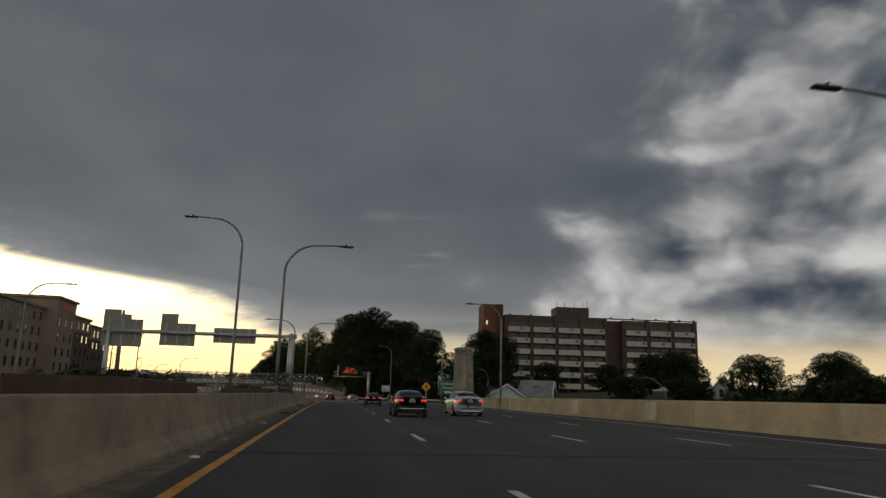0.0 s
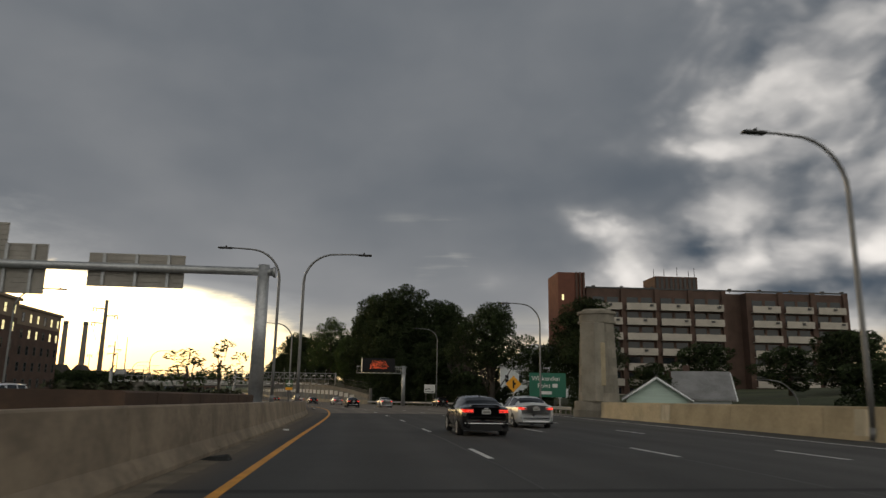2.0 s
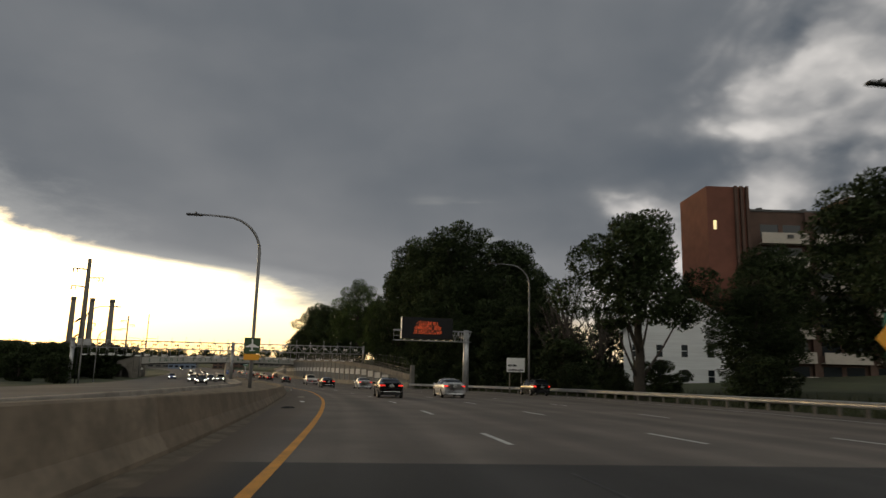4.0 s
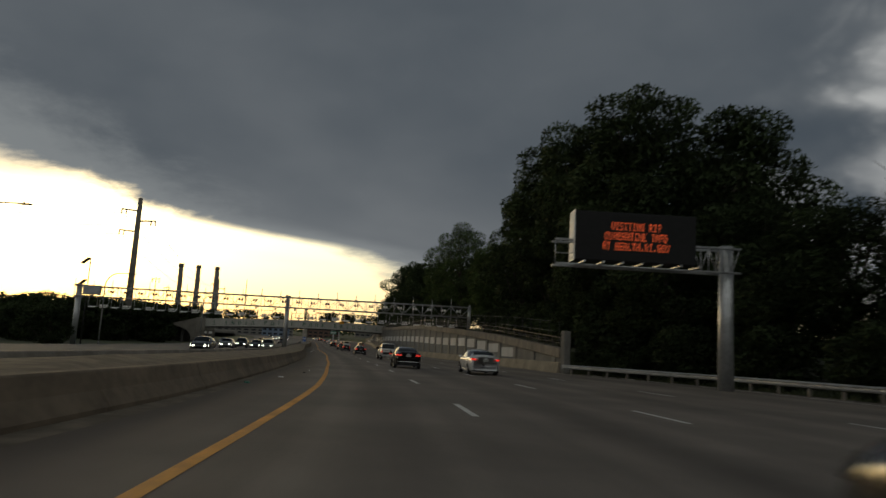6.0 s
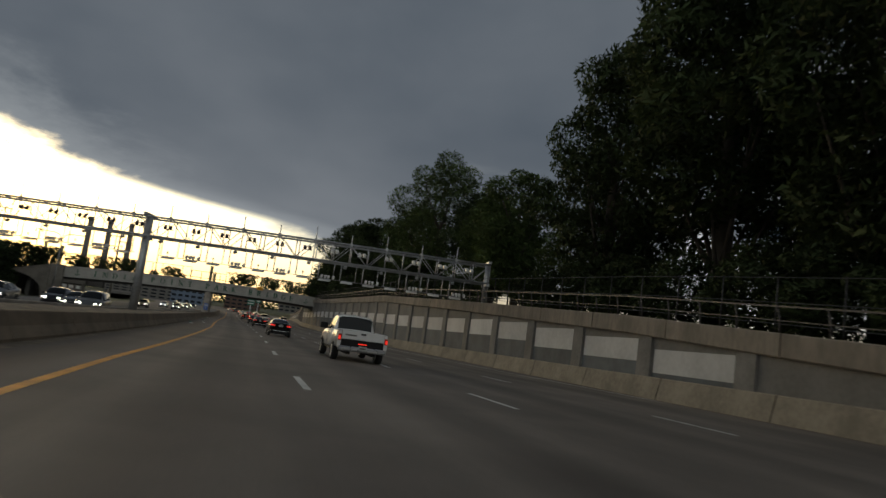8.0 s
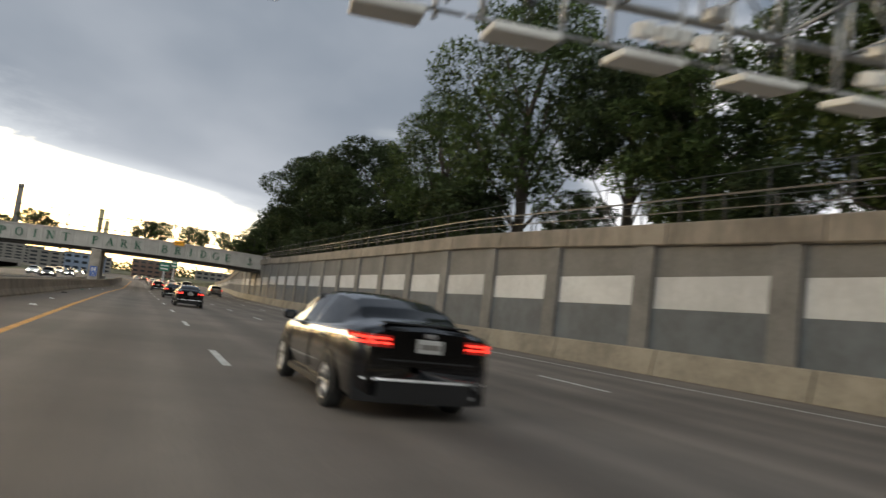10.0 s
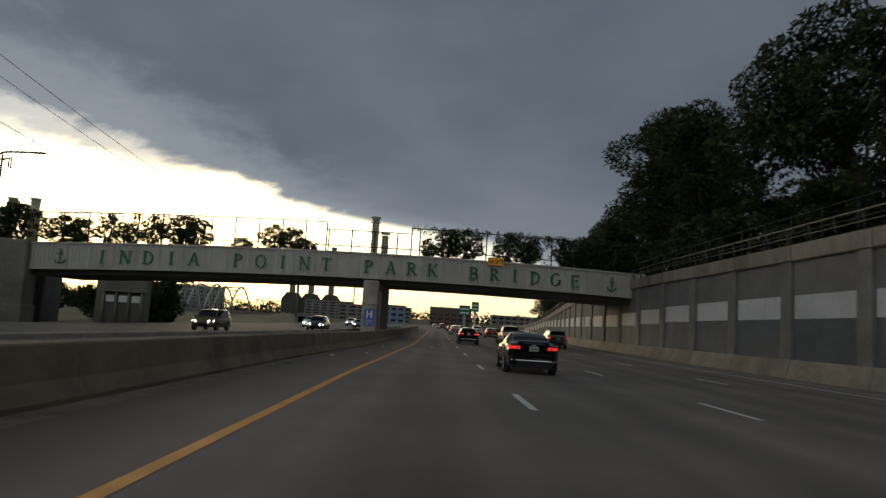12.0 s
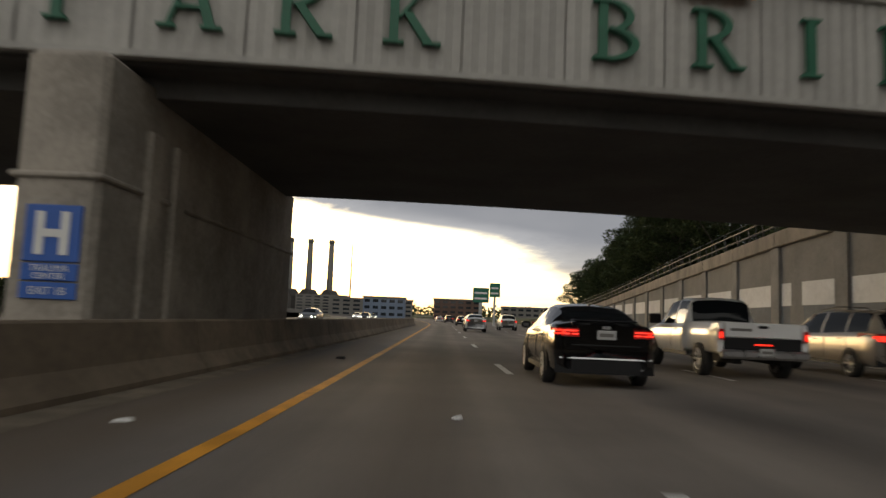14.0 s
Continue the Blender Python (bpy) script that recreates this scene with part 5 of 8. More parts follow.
    # orange clearance plate on the bridge
    o = thing("clearance_plate", "orange height plate with a dark arrow on the bridge edge", "road sign", BR @ Matrix.Translation((4.75, -0.2, 7.05)))
    bm = bmesh.new()
    box(bm, (-0.72, -0.05, 0.0), (0.72, 0.0, 0.72), None, 0.01)
    part("panel", bm, SIGN_ORANGE, o)
    c = bpy.data.curves.new("lettering", "FONT")
    c.body, c.size, c.extrude = "16'-0\"", 0.46, 0.004
    oc = new("lettering", c)
    me = bpy.data.meshes.new_from_object(oc.evaluated_get(bpy.context.evaluated_depsgraph_get()))
    bpy.data.objects.remove(oc)
    me.materials.append(SIGN_BLACK)
    same_mesh("lettering", me, o, Matrix.Translation((-0.66, -0.056, 0.2)) @ pose(0, 0, 0, 90))
    bm = bmesh.new()
    box(bm, (0.42, -0.06, 0.50), (0.64, -0.052, 0.58))
    box(bm, (0.56, -0.065, 0.2), (0.64, -0.057, 0.52))
    part("arrow", bm, SIGN_BLACK, o)
    # far direction signs
    for s, l, z, w, hh in ((455, 5.2, 3.8, 2.6, 2.4), (462, 8.6, 5.0, 1.8, 2.4)):
        f = thing("direction_sign", "green overhead direction sign", "road sign", at_pose(s, l, 0), "far direction signs")
        bm = bmesh.new()
        box(bm, (0, -0.06, z), (w, 0, z + hh), None, 0.02)
        part("panel", bm, SIGN_GREEN, f)
        bm = bmesh.new()
        box(bm, (w * 0.4, 0.01, -0.3), (w * 0.6, 0.25, z + hh))
        part("post", bm, GALV, f)
        for k in range(2):
            bm = bmesh.new()
            box(bm, (0.25, -0.075, z + 0.5 + k * 0.9), (w - 0.3, -0.067, z + 0.8 + k * 0.9))
            part("writing_bar", bm, SIGN_WHITE, f)


small_signs()


# ---- guard rail along the outer verge ----
def guard_rail():
    g = thing("guard_rail", "dull steel guard rail on posts along the verge", "guard rail", kind="structure")
    off = 0.6
    bm = bmesh.new()
    prof = [(0.0, 0.45), (-0.06, 0.52), (0.0, 0.58), (0.0, 0.62), (-0.06, 0.69), (0.0, 0.76), (0.03, 0.76), (0.03, 0.45)]
    sweep(bm, steps(113, 203, 4), lambda s: [(RIGHT(s) - off + x, z) for x, z in prof][::-1])
    part("rail", bm, GALV, g)
    bm = bmesh.new()
    box(bm, (0.0, -0.08, -0.3), (0.12, 0.08, 0.74))
    me = bpy.data.meshes.new("post")
    bm.to_mesh(me)
    bm.free()
    me.materials.append(WOOD_POLE)
    for s in steps(113.5, 202, 1.95):
        same_mesh("post", me, g, at_pose(s, RIGHT(s) - off + 0.04, 0))
    bm = bmesh.new()
    m = at_pose(110.8, RIGHT(111) + 0.1)
    box(bm, (-0.4, -1.2, -0.3), (0.5, 1.6, 1.3), m, 0.08)
    part("end_block", bm, CONCRETE, g)


guard_rail()


# ---- toll gantry ----
def toll_gantry():
    m = pose(-12.7, 254.2, 0, 0, 0, 4.2)
    zr = road_z(256)
    g = thing("toll_gantry", "galvanised lattice gantry full of toll cameras and antennas", "gantry", m)
    x0, x1 = -62.6, 0.4
    depth = 1.9
    for y in (0.0, depth):
        for z in (2.15, 0.55):
            bm = bmesh.new()
            tube(bm, [(x0, y, z), (x1, y, z)], 0.085, 8)
            part("chord", bm, GALV, g)
    n = 42
    for i in range(n):
        x = x0 + (x1 - x0) * i / n
        bm = bmesh.new()
        d = (x1 - x0) / n
        a, b = (0.55, 2.15) if i % 2 else (2.15, 0.55)
        for y in (0.0, depth):
            tube(bm, [(x, y, 0.55), (x, y, 2.15)], 0.045, 6)
            tube(bm, [(x, y, a), (x + d, y, b)], 0.035, 5)
        tube(bm, [(x, 0, 2.15), (x, depth, 2.15)], 0.035, 5)
        tube(bm, [(x, 0, 0.55), (x, depth, 0.55)], 0.035, 5)
        part("web_frame", bm, GALV, g)
        if i % 2 == 0:
            bm = bmesh.new()
            tube(bm, [(x, 0, 1.9), (x, 0, 3.0 + 0.3 * (i % 4 == 0))], 0.04, 6)
            box(bm, (x - 0.1, -0.1, 2.05), (x + 0.1, 0.1, 2.3))
            part("upright", bm, GALV, g)
    # posts
    for x, base, r in ((0.3, road_z(256) + 4.9, 0.24), (-28.6, zr - 0.2, 0.33), (-62.4, zr - 2.0, 0.42)):
        bm = bmesh.new()
        tube(bm, [(x, depth / 2, base), (x, depth / 2, 2.35 if x < -60 else 2.25)], r, 14)
        part("post", bm, GALV, g)
        bm = bmesh.new()
        box(bm, (x - 0.16, -0.25, 0.3), (x + 0.16, depth + 0.25, 0.52))
        part("saddle", bm, GALV, g)
        bm = bmesh.new()
        box(bm, (x - 0.14, -0.25, 2.25), (x + 0.14, depth + 0.25, 2.45))
        part("saddle", bm, GALV, g)
    # hanging antenna panels, cameras on the lower bar
    k = 0
    x = -2.2
    while x > x0 + 2:
        if abs(x + 28.6) > 1.2:
            a = thing("toll_antenna", "pale flat toll antenna hung under the gantry", "antenna", m @ Matrix.Translation((x, 0.2, 0)), "toll antennas")
            bm = bmesh.new()
            tube(bm, [(-0.7, 0, 0.55), (-0.7, 0, -0.95)], 0.045, 6)
            part("hanger", bm, GALV, a)
            bm = bmesh.new()
            tube(bm, [(0.55, 0.3, 0.55), (0.55, 0.3, -0.95)], 0.035, 6)
            part("hanger", bm, GALV, a)
            bm = bmesh.new()
            tube(bm, [(-0.9, 0.0, -0.95), (0.9, 0.0, -0.95)], 0.03, 6)
            part("bar", bm, GALV, a)
            bm = bmesh.new()
            box(bm, (-0.6, -0.45, -1.12), (0.35, 0.3, -1.0), pose(0, 0, 0, 8, 0, 0), 0.02)
            part("panel", bm, SIGN_WHITE, a)
            if k % 2 == 0:
                for dx in (-0.35, -0.05, 0.2, 0.62):
                    c = thing("toll_camera", "small boxy toll camera on the gantry bar", "camera box", m @ Matrix.Translation((x + dx, -0.05, -0.9)), "toll cameras")
                    bm = bmesh.new()
                    box(bm, (-0.09, -0.22, 0.03), (0.09, 0.2, 0.24), pose(0, 0, 0, 18, 0, 0), 0.02)
                    part("housing", bm, SIGN_WHITE, c)
                    bm = bmesh.new()
                    tube(bm, [(0, 0, -0.05), (0, 0, 0.06)], 0.025, 6)
                    part("mount", bm, GALV, c)
            else:
                c = thing("beacon", "small dome sensor on a short stem", "sensor", m @ Matrix.Translation((x - 0.1, 0.0, -0.98)), "toll sensors")
                bm = bmesh.new()
                tube(bm, [(0, 0, -0.02), (0, 0, 0.3)], 0.02, 6)
                tube(bm, [(0, 0, 0.28), (0, 0, 0.44)], [0.07, 0.05], 8)
                part("body", bm, DARK_METAL, c)
        k += 1
        x -= 1.85
    x = -1.4
    k = 0
    while x > x0 + 2:
        c = thing("toll_camera", "black lens toll camera inside the gantry frame", "camera box", m @ Matrix.Translation((x, 0.1, 1.45)), "toll cameras")
        for dx in (-0.2, 0.2):
            bm = bmesh.new()
            box(bm, (dx - 0.12, -0.3, -0.12), (dx + 0.12, 0.2, 0.12), pose(0, 0, 0, 22, 0, 12), 0.02)
            part("housing", bm, SIGN_WHITE if x > -15 else DARK_METAL, c)
        bm = bmesh.new()
        box(bm, (-0.4, 0.15, -0.2), (0.4, 0.22, -0.14))
        part("bracket", bm, GALV, c)
        x -= 2.3
        k += 1
    x = -2.6
    while x > x0 + 2:
        c = thing("flood_lamp", "grey hanging flood lamp under the gantry", "lamp", m @ Matrix.Translation((x, 0.9, 0.55)), "gantry lamps")
        bm = bmesh.new()
        tube(bm, [(0, 0, 0), (0, 0, -0.2)], 0.02, 6)
        box(bm, (-0.14, -0.2, -0.42), (0.14, 0.2, -0.2), pose(0, 0, 0, 15, 0, 0), 0.03)
        part("housing", bm, GALV, c)
        x -= 3.1
    # cabinet near the left post
    c = thing("control_cabinet", "grey equipment cabinet hung on the gantry", "cabinet", m @ Matrix.Translation((-59.6, -0.3, 1.5)))
    bm = bmesh.new()
    box(bm, (-1.4, -0.3, -0.7), (1.4, 0.25, 0.8), None, 0.04)
    part("body", bm, GALV, c)


toll_gantry()


# ---- monument at the viaduct's end ----
def monument():
    c = at(107.5, 21.3)
    t = thing("stone_monument", "pale granite monument pier with a niche panel", "monument", pose(c.x, c.y, road_z(107), 0, 0, 4))
    rows = []
    z, i = 0.9, 0
    def drum(z0, z1, r0, r1, name="course", mat=GRANITE):
        bm = bmesh.new()
        n = 20
        lo = [(r0 * math.cos(2 * math.pi * k / n), r0 * math.sin(2 * math.pi * k / n)) for k in range(n)]
        a = [bm.verts.new((x, y, z0 + 0.012)) for x, y in lo]
        b = [bm.verts.new((x * r1 / r0, y * r1 / r0, z1)) for x, y in lo]
        for k in range(n):
            bm.faces.new((a[k], a[(k + 1) % n], b[(k + 1) % n], b[k]))
        bm.faces.new(b)
        bm.faces.new(a[::-1])
        return part(name, bm, mat, t)
    drum(-4.5, 0.6, 2.2, 2.2, "plinth")
    drum(0.6, 1.3, 2.1, 1.95, "plinth")
    n = 9
    drum(1.3, 7.9, 1.66, 1.39, "core")
    for k in range(n):
        # a course of cut blocks with open joints
        z0, z1 = 1.3 + 6.6 * k / n + 0.012, 1.3 + 6.6 * (k + 1) / n - 0.012
        for j in range(9):
            a0, a1 = 2 * math.pi * (j + 0.5 * (k % 2)) / 9 + 0.008, 2 * math.pi * (j + 1 + 0.5 * (k % 2)) / 9 - 0.008
            bm = bmesh.new()
            r0, r1 = 1.72 - 0.03 * k, 1.72 - 0.03 * (k + 1)
            angles = [a0 + (a1 - a0) * i / 3 for i in range(4)]
            rows = [[bm.verts.new((r * math.cos(a), r * math.sin(a), z)) for a in angles] for r, z in ((r0 - 0.2, z0), (r0, z0), (r1, z1), (r1 - 0.2, z1))]
            for u in range(3):
                for v in range(3):
                    bm.faces.new((rows[u][v], rows[u][v + 1], rows[u + 1][v + 1], rows[u + 1][v]))
            for v in (0, 3):
                f = [rows[u][v] for u in range(4)]
                bm.faces.new(f[::-1] if v == 0 else f)
            part("stone_block", bm, GRANITE, t)
    drum(7.9, 8.1, 1.62, 1.66, "cornice")
    drum(8.1, 8.7, 1.52, 1.52, "frieze")
    drum(8.7, 8.95, 1.66, 1.70, "cornice")
    drum(8.95, 9.15, 1.35, 1.2, "cap")
    bm = bmesh.new()
    box(bm, (-1.95, -1.35, 1.3), (-0.6, 0.2, 7.9), pose(0, 0, 0, 0, 0, 28), 0.06)
    part("buttress", bm, GRANITE, t)
    bm = bmesh.new()
    box(bm, (-0.45, -1.82, 2.6), (0.5, -1.5, 6.2), pose(0, 0, 0, 0, 0, -18), 0.05)
    part("niche_panel", bm, PARAPET, t, "paler carved panel")


monument()


def window(parent, x, z, w, h, y=0.0, mat=None, frame_mat=None, name="window"):
    """A window in a wall that faces -y: frame proud of the wall, pane set back."""
    bm = bmesh.new()
    f = 0.08
    for a, b, c, d in ((x - w / 2, z, x - w / 2 + f, z + h), (x + w / 2 - f, z, x + w / 2, z + h), (x - w / 2 + f, z, x + w / 2 - f, z + f), (x - w / 2 + f, z + h - f, x + w / 2 - f, z + h), (x - w / 2 + f, z + h / 2 - 0.03, x + w / 2 - f, z + h / 2 + 0.03)):
        box(bm, (a, y - 0.05, b), (c, y + 0.02, d))
    fr = part(name, bm, frame_mat or TRIM, parent)
    bm = bmesh.new()
    box(bm, (x - w / 2 + f, y - 0.012, z + f), (x + w / 2 - f, y + 0.01, z + h - f))
    part("pane", bm, mat or WINDOW_DARK, fr)
    return fr


# ---- apartment block ----
def apartments():
    t = thing("apartment_block", "brown brick apartment block with cream balconies", "building", pose(36.4, 184.6, 0, 0, 0, -1.4))
    g = -4.0
    bm = bmesh.new()
    box(bm, (6.2, 0, g), (36.0, 14, 19.9))
    part("wall", bm, BRICK, t)
    bm = bmesh.new()
    box(bm, (36.0, 2.5, g), (40.5, 14, 19.6))
    part("wall", bm, BRICK, t)
    bm = bmesh.new()
    box(bm, (40.5, 0, g), (62.8, 14, 19.6))
    part("wall", bm, BRICK, t)
    bm = bmesh.new()
    box(bm, (0, -1.2, g), (5.6, 8, 22.7))
    tower = part("stair_tower", bm, BRICK_RED, t, "red brick stair tower")
    for k in range(3):
        bm = bmesh.new()
        box(bm, (3.6 + 0.75 * k, -1.6, g), (3.95 + 0.75 * k, -1.19, 22.75))
        part("fin", bm, BRICK, tower)
    bm = bmesh.new()
    box(bm, (0.75, -1.26, 16.9), (1.15, -1.19, 18.1))
    part("window", bm, WINDOW_LIT, tower, "lit stair window")
    bm = bmesh.new()
    box(bm, (22.5, 4, 19.9), (32.0, 11, 23.3), None, 0.1)
    pent = part("penthouse", bm, BRICK, t, "brick plant room with louvres")
    for k in range(9):
        bm = bmesh.new()
        box(bm, (22.8 + k * 1.02, 3.9, 20.2), (23.3 + k * 1.02, 4.0, 23.0))
        part("louvre", bm, TRIM, pent)
    for x in (22.7, 25.0, 27.9, 30.5, 31.8):
        bm = bmesh.new()
        tube(bm, [(x, 5, 23.2), (x, 5, 24.6 + 0.5 * (x % 2))], 0.06, 5)
        part("aerial", bm, TRIM, pent)
    for x in (8.0, 14, 20.5, 37.5, 44, 51, 58, 62.4):
        bm = bmesh.new()
        tube(bm, [(x, 1, 19.6), (x, 1, 20.4)], 0.1, 6)
        box(bm, (x - 0.3, 0.7, 20.2), (x + 0.3, 1.3, 20.45))
        part("roof_vent", bm, TRIM, t)
    bm = bmesh.new()
    box(bm, (6.1, -0.12, 19.75), (62.9, 0.1, 20.05))
    part("coping", bm, TRIM, t)
    for x0, n, w, pitch in ((7.2, 4, 6.0, 7.2), (41.3, 3, 5.8, 7.15)):
        for i in range(n):
            a = x0 + pitch * i
            bm = bmesh.new()
            box(bm, (a + w + 0.15, -0.5, g), (a + pitch - 0.15, 0, 19.75))
            part("brick_pier", bm, BRICK, t)
            for fl in range(7):
                z = 15.3 - 3.08 * fl
                if z < g:
                    continue
                b = bmesh.new()
                box(b, (a - 0.1, -1.25, z), (a + w + 0.1, -1.12, z + 1.42))
                box(b, (a, -1.12, z), (a + w, 0, z + 0.16))
                bal = part("balcony", b, BALCONY, t)
                wb = bmesh.new()
                box(wb, (a + 0.3, -0.03, z + 1.0), (a + w - 0.3, 0.02, z + 2.7))
                part("glazing", wb, WINDOW_DARK, bal)
                wb = bmesh.new()
                box(wb, (a + w * 0.45, -0.08, z + 0.2), (a + w * 0.55, -0.035, z + 2.75))
                part("mullion", wb, BRICK, bal)
                if (i * 3 + fl * 5) % 3 != 1:
                    ab = bmesh.new()
                    px = a + w * (0.8 if (i + fl) % 2 else 0.55)
                    box(ab, (px, -1.5, z + 0.75), (px + 0.65, -1.25, z + 1.15))
                    part("air_conditioner", ab, TRIM, bal)


apartments()


def gable_house(label, x, y, z, rz, w, d, eave, peak, wall_mat, rows, cols, group="houses"):
    t = thing("house", label, "house", pose(x, y, z, 0, 0, rz), group)
    bm = bmesh.new()
    prof = [(-w / 2, 0), (w / 2, 0), (w / 2, eave), (0, peak), (-w / 2, eave)]
    a = [bm.verts.new((px, 0, pz)) for px, pz in prof]
    b = [bm.verts.new((px, d, pz)) for px, pz in prof]
    bm.faces.new(a)
    bm.faces.new(b[::-1])
    for k in range(5):
        bm.faces.new((a[(k + 1) % 5], a[k], b[k], b[(k + 1) % 5]))
    part("wall", bm, wall_mat, t)
    for sgn in (-1, 1):
        bm = bmesh.new()
        o = 0.45
        run_, rise = w / 2, peak - eave
        e = (sgn * (w / 2 + o), eave - o * rise / run_)
        pts = [(e[0], e[1]), (0, peak), (0, peak + 0.2), (e[0], e[1] + 0.2)]
        fa = [bm.verts.new((px, -o, pz + 0.02)) for px, pz in pts]
        fb = [bm.verts.new((px, d + o, pz + 0.02)) for px, pz in pts]
        bm.faces.new(fa)
        bm.faces.new(fb[::-1])
        for k in range(4):
            bm.faces.new((fa[(k + 1) % 4], fa[k], fb[k], fb[(k + 1) % 4]))
        part("roof", bm, ROOF, t)
        bm = bmesh.new()
        tube(bm, [(e[0], -o - 0.03, e[1] + 0.05), (0, -o - 0.03, peak + 0.05)], 0.12, 4)
        part("barge_board", bm, SIDING, t)
    for r in range(rows):
        for c in range(cols):
            wx = -w / 2 + w * (c + 0.5) / cols
            window(t, wx, 1.0 + r * 2.8, 0.85, 1.55, -0.004, None, SIDING)
    if peak - eave > 2.2:
        window(t, 0, eave + 0.2, 0.8, 1.4, -0.004, None, SIDING)
    bm = bmesh.new()
    box(bm, (w * 0.18, d * 0.5, eave), (w * 0.18 + 0.7, d * 0.5 + 0.7, peak + 0.9))
    part("chimney", bm, BRICK, t)
    return t


WH = at(170.5, 40.0)
gable_house("tall white clapboard house with dark windows", WH.x, WH.y, road_z(170) + 0.6, -33, 14.0, 10.0, 6.9, 11.0, SIDING, 2, 5)
gable_house("pale green clapboard house with a grey roof", 28.5, 117.0, -4.8, -20, 6.0, 9, 3.3, 5.3, SIDING_GREEN, 1, 2)
gable_house("white clapboard house with a grey roof", 37.5, 120.0, -4.8, 68, 9.0, 7.0, 3.4, 6.0, SIDING, 1, 3)
gable_house("white clapboard house with a steep gable", 62.0, 105.0, -5.0, -35, 5.5, 9, 4.2, 7.4, SIDING, 1, 2)


# ---- hotel beyond the opposite carriageway ----
def hotel():
    p = at(222, -49.5)
    t = thing("hotel", "brown brick and buff hotel with tall windows", "building", pose(p.x, p.y, 2.0, 0, 0, 96) @ Matrix.Diagonal((1.08, 1, 1, 1)))
    g = -10.0
    # local x runs back along the road, the front faces the motorway (-y)
    spans = ((0, 24, 0.0, 10.4, BRICK), (24, 42, -1.2, 11.2, BRICK), (42, 54, -3.0, 13.6, BUFF), (54, 82, -0.6, 11.2, BUFF))
    for x0, x1, y0, z1, mat in spans:
        bm = bmesh.new()
        box(bm, (-x1, y0, g), (-x0 - 0.01, 16, z1 - 3.1))
        part("wall", bm, mat, t)
        bm = bmesh.new()
        box(bm, (-x1, y0, z1 - 3.09), (-x0 - 0.01, 16, z1), None, 0.05)
        part("upper_wall", bm, BUFF, t)
        bm = bmesh.new()
        box(bm, (-x1 - 0.3, y0 - 0.45, z1), (-x0 + 0.3, 16, z1 + 0.55), None, 0.08)
        part("cornice", bm, BUFF, t)
        n = int((x1 - x0) / 3.4)
        for i in range(n):
            x = -(x0 + (x1 - x0) * (i + 0.5) / n)
            z, k = z1 - 2.5, 0
            while z > g + 1:
                lit = (k < 2 and mat is BRICK and i % 3 != 2)
                window(t, x, z, 1.15, 1.75, y0 - 0.004, WINDOW_LIT if lit else WINDOW_DARK, TRIM)
                z -= 3.1
                k += 1
    # red lettered strip on the tower becomes a plain bar
    bm = bmesh.new()
    box(bm, (-51.5, -3.15, 11.6), (-45, -3.01, 12.5))
    part("sign_bar", bm, SIGN_RED, t, "plain red sign strip")
    for x in (-8, -15, -21, -29, -36):
        bm = bmesh.new()
        box(bm, (x, 5, 10.4), (x + 2.2, 7.2, 12.3), None, 0.05)
        part("roof_unit", bm, GALV, t)


hotel()


# ---- power station stacks, poles, far town ----
def stacks():
    for x, y in ((-486, 1090), (-466, 1104), (-442, 1115)):
        t = thing("chimney_stack", "tall slim power station chimney", "chimney", pose(x, y, 0), "power station chimneys")
        bm = bmesh.new()
        tube(bm, [(0, 0, -8), (0, 0, 20), (0, 0, 78)], [5.0, 4.0, 3.2], 18)
        part("shaft", bm, FAR_GREY, t)
        bm = bmesh.new()
        tube(bm, [(0, 0, 78), (0, 0, 83)], 3.6, 18)
        part("crown", bm, FAR_GREY, t)
        bm = bmesh.new()
        box(bm, (-10, -10, -8), (10, 14, 10))
        prof = [(-10, 10), (10, 10), (2.5, 19), (-2.5, 19)]
        a = [bm.verts.new((px, -10, pz)) for px, pz in prof]
        b = [bm.verts.new((px, 14, pz)) for px, pz in prof]
        bm.faces.new(a)
        bm.faces.new(b[::-1])
        for k in range(4):
            bm.faces.new((a[(k + 1) % 4], a[k], b[k], b[(k + 1) % 4]))
        part("boiler_house", bm, HOUSE_DARK, t, "gabled boiler house coloured dark as a silhouette")


stacks()


def utility_pole(x, y, z0, z1, arms, r=0.5, label="tall steel utility pole with insulator arms"):
    t = thing("utility_pole", label, "utility pole", pose(x, y, z0, 0, 0, 12), "utility poles")
    h = z1 - z0
    bm = bmesh.new()
    tube(bm, [(0, 0, 0), (0, 0, h)], [r, r * 0.55], 10)
    part("pole", bm, WOOD_POLE, t)
    for side, z in arms:
        bm = bmesh.new()
        tube(bm, [(0, 0, h - z), (side * 4.4 * min(1, r * 1.4), 0, h - z + 0.3)], [0.24 * min(1, r + 0.3), 0.16 * min(1, r + 0.3)], 6)
        part("arm", bm, DARK_METAL, t)
        for d in (3.2 * min(1, r * 1.4), 4.3 * min(1, r * 1.4)):
            bm = bmesh.new()
            tube(bm, [(side * d, 0, h - z + 0.25), (side * d, 0, h - z - 1.0)], 0.16 * min(1, r + 0.3), 6)
            part("insulator", bm, DARK_METAL, t)
    return t


utility_pole(-101.8, 310.6, -8, 28.4, ((-1, 3.4), (1, 6.0), (-1, 8.8)), 1.0)
utility_pole(-190, 560, -8, 26, ((-1, 3.4), (1, 6.0), (-1, 8.8)), 0.7)
utility_pole(-260, 780, -8, 42, (), 0.6, "slim grey mast far off")
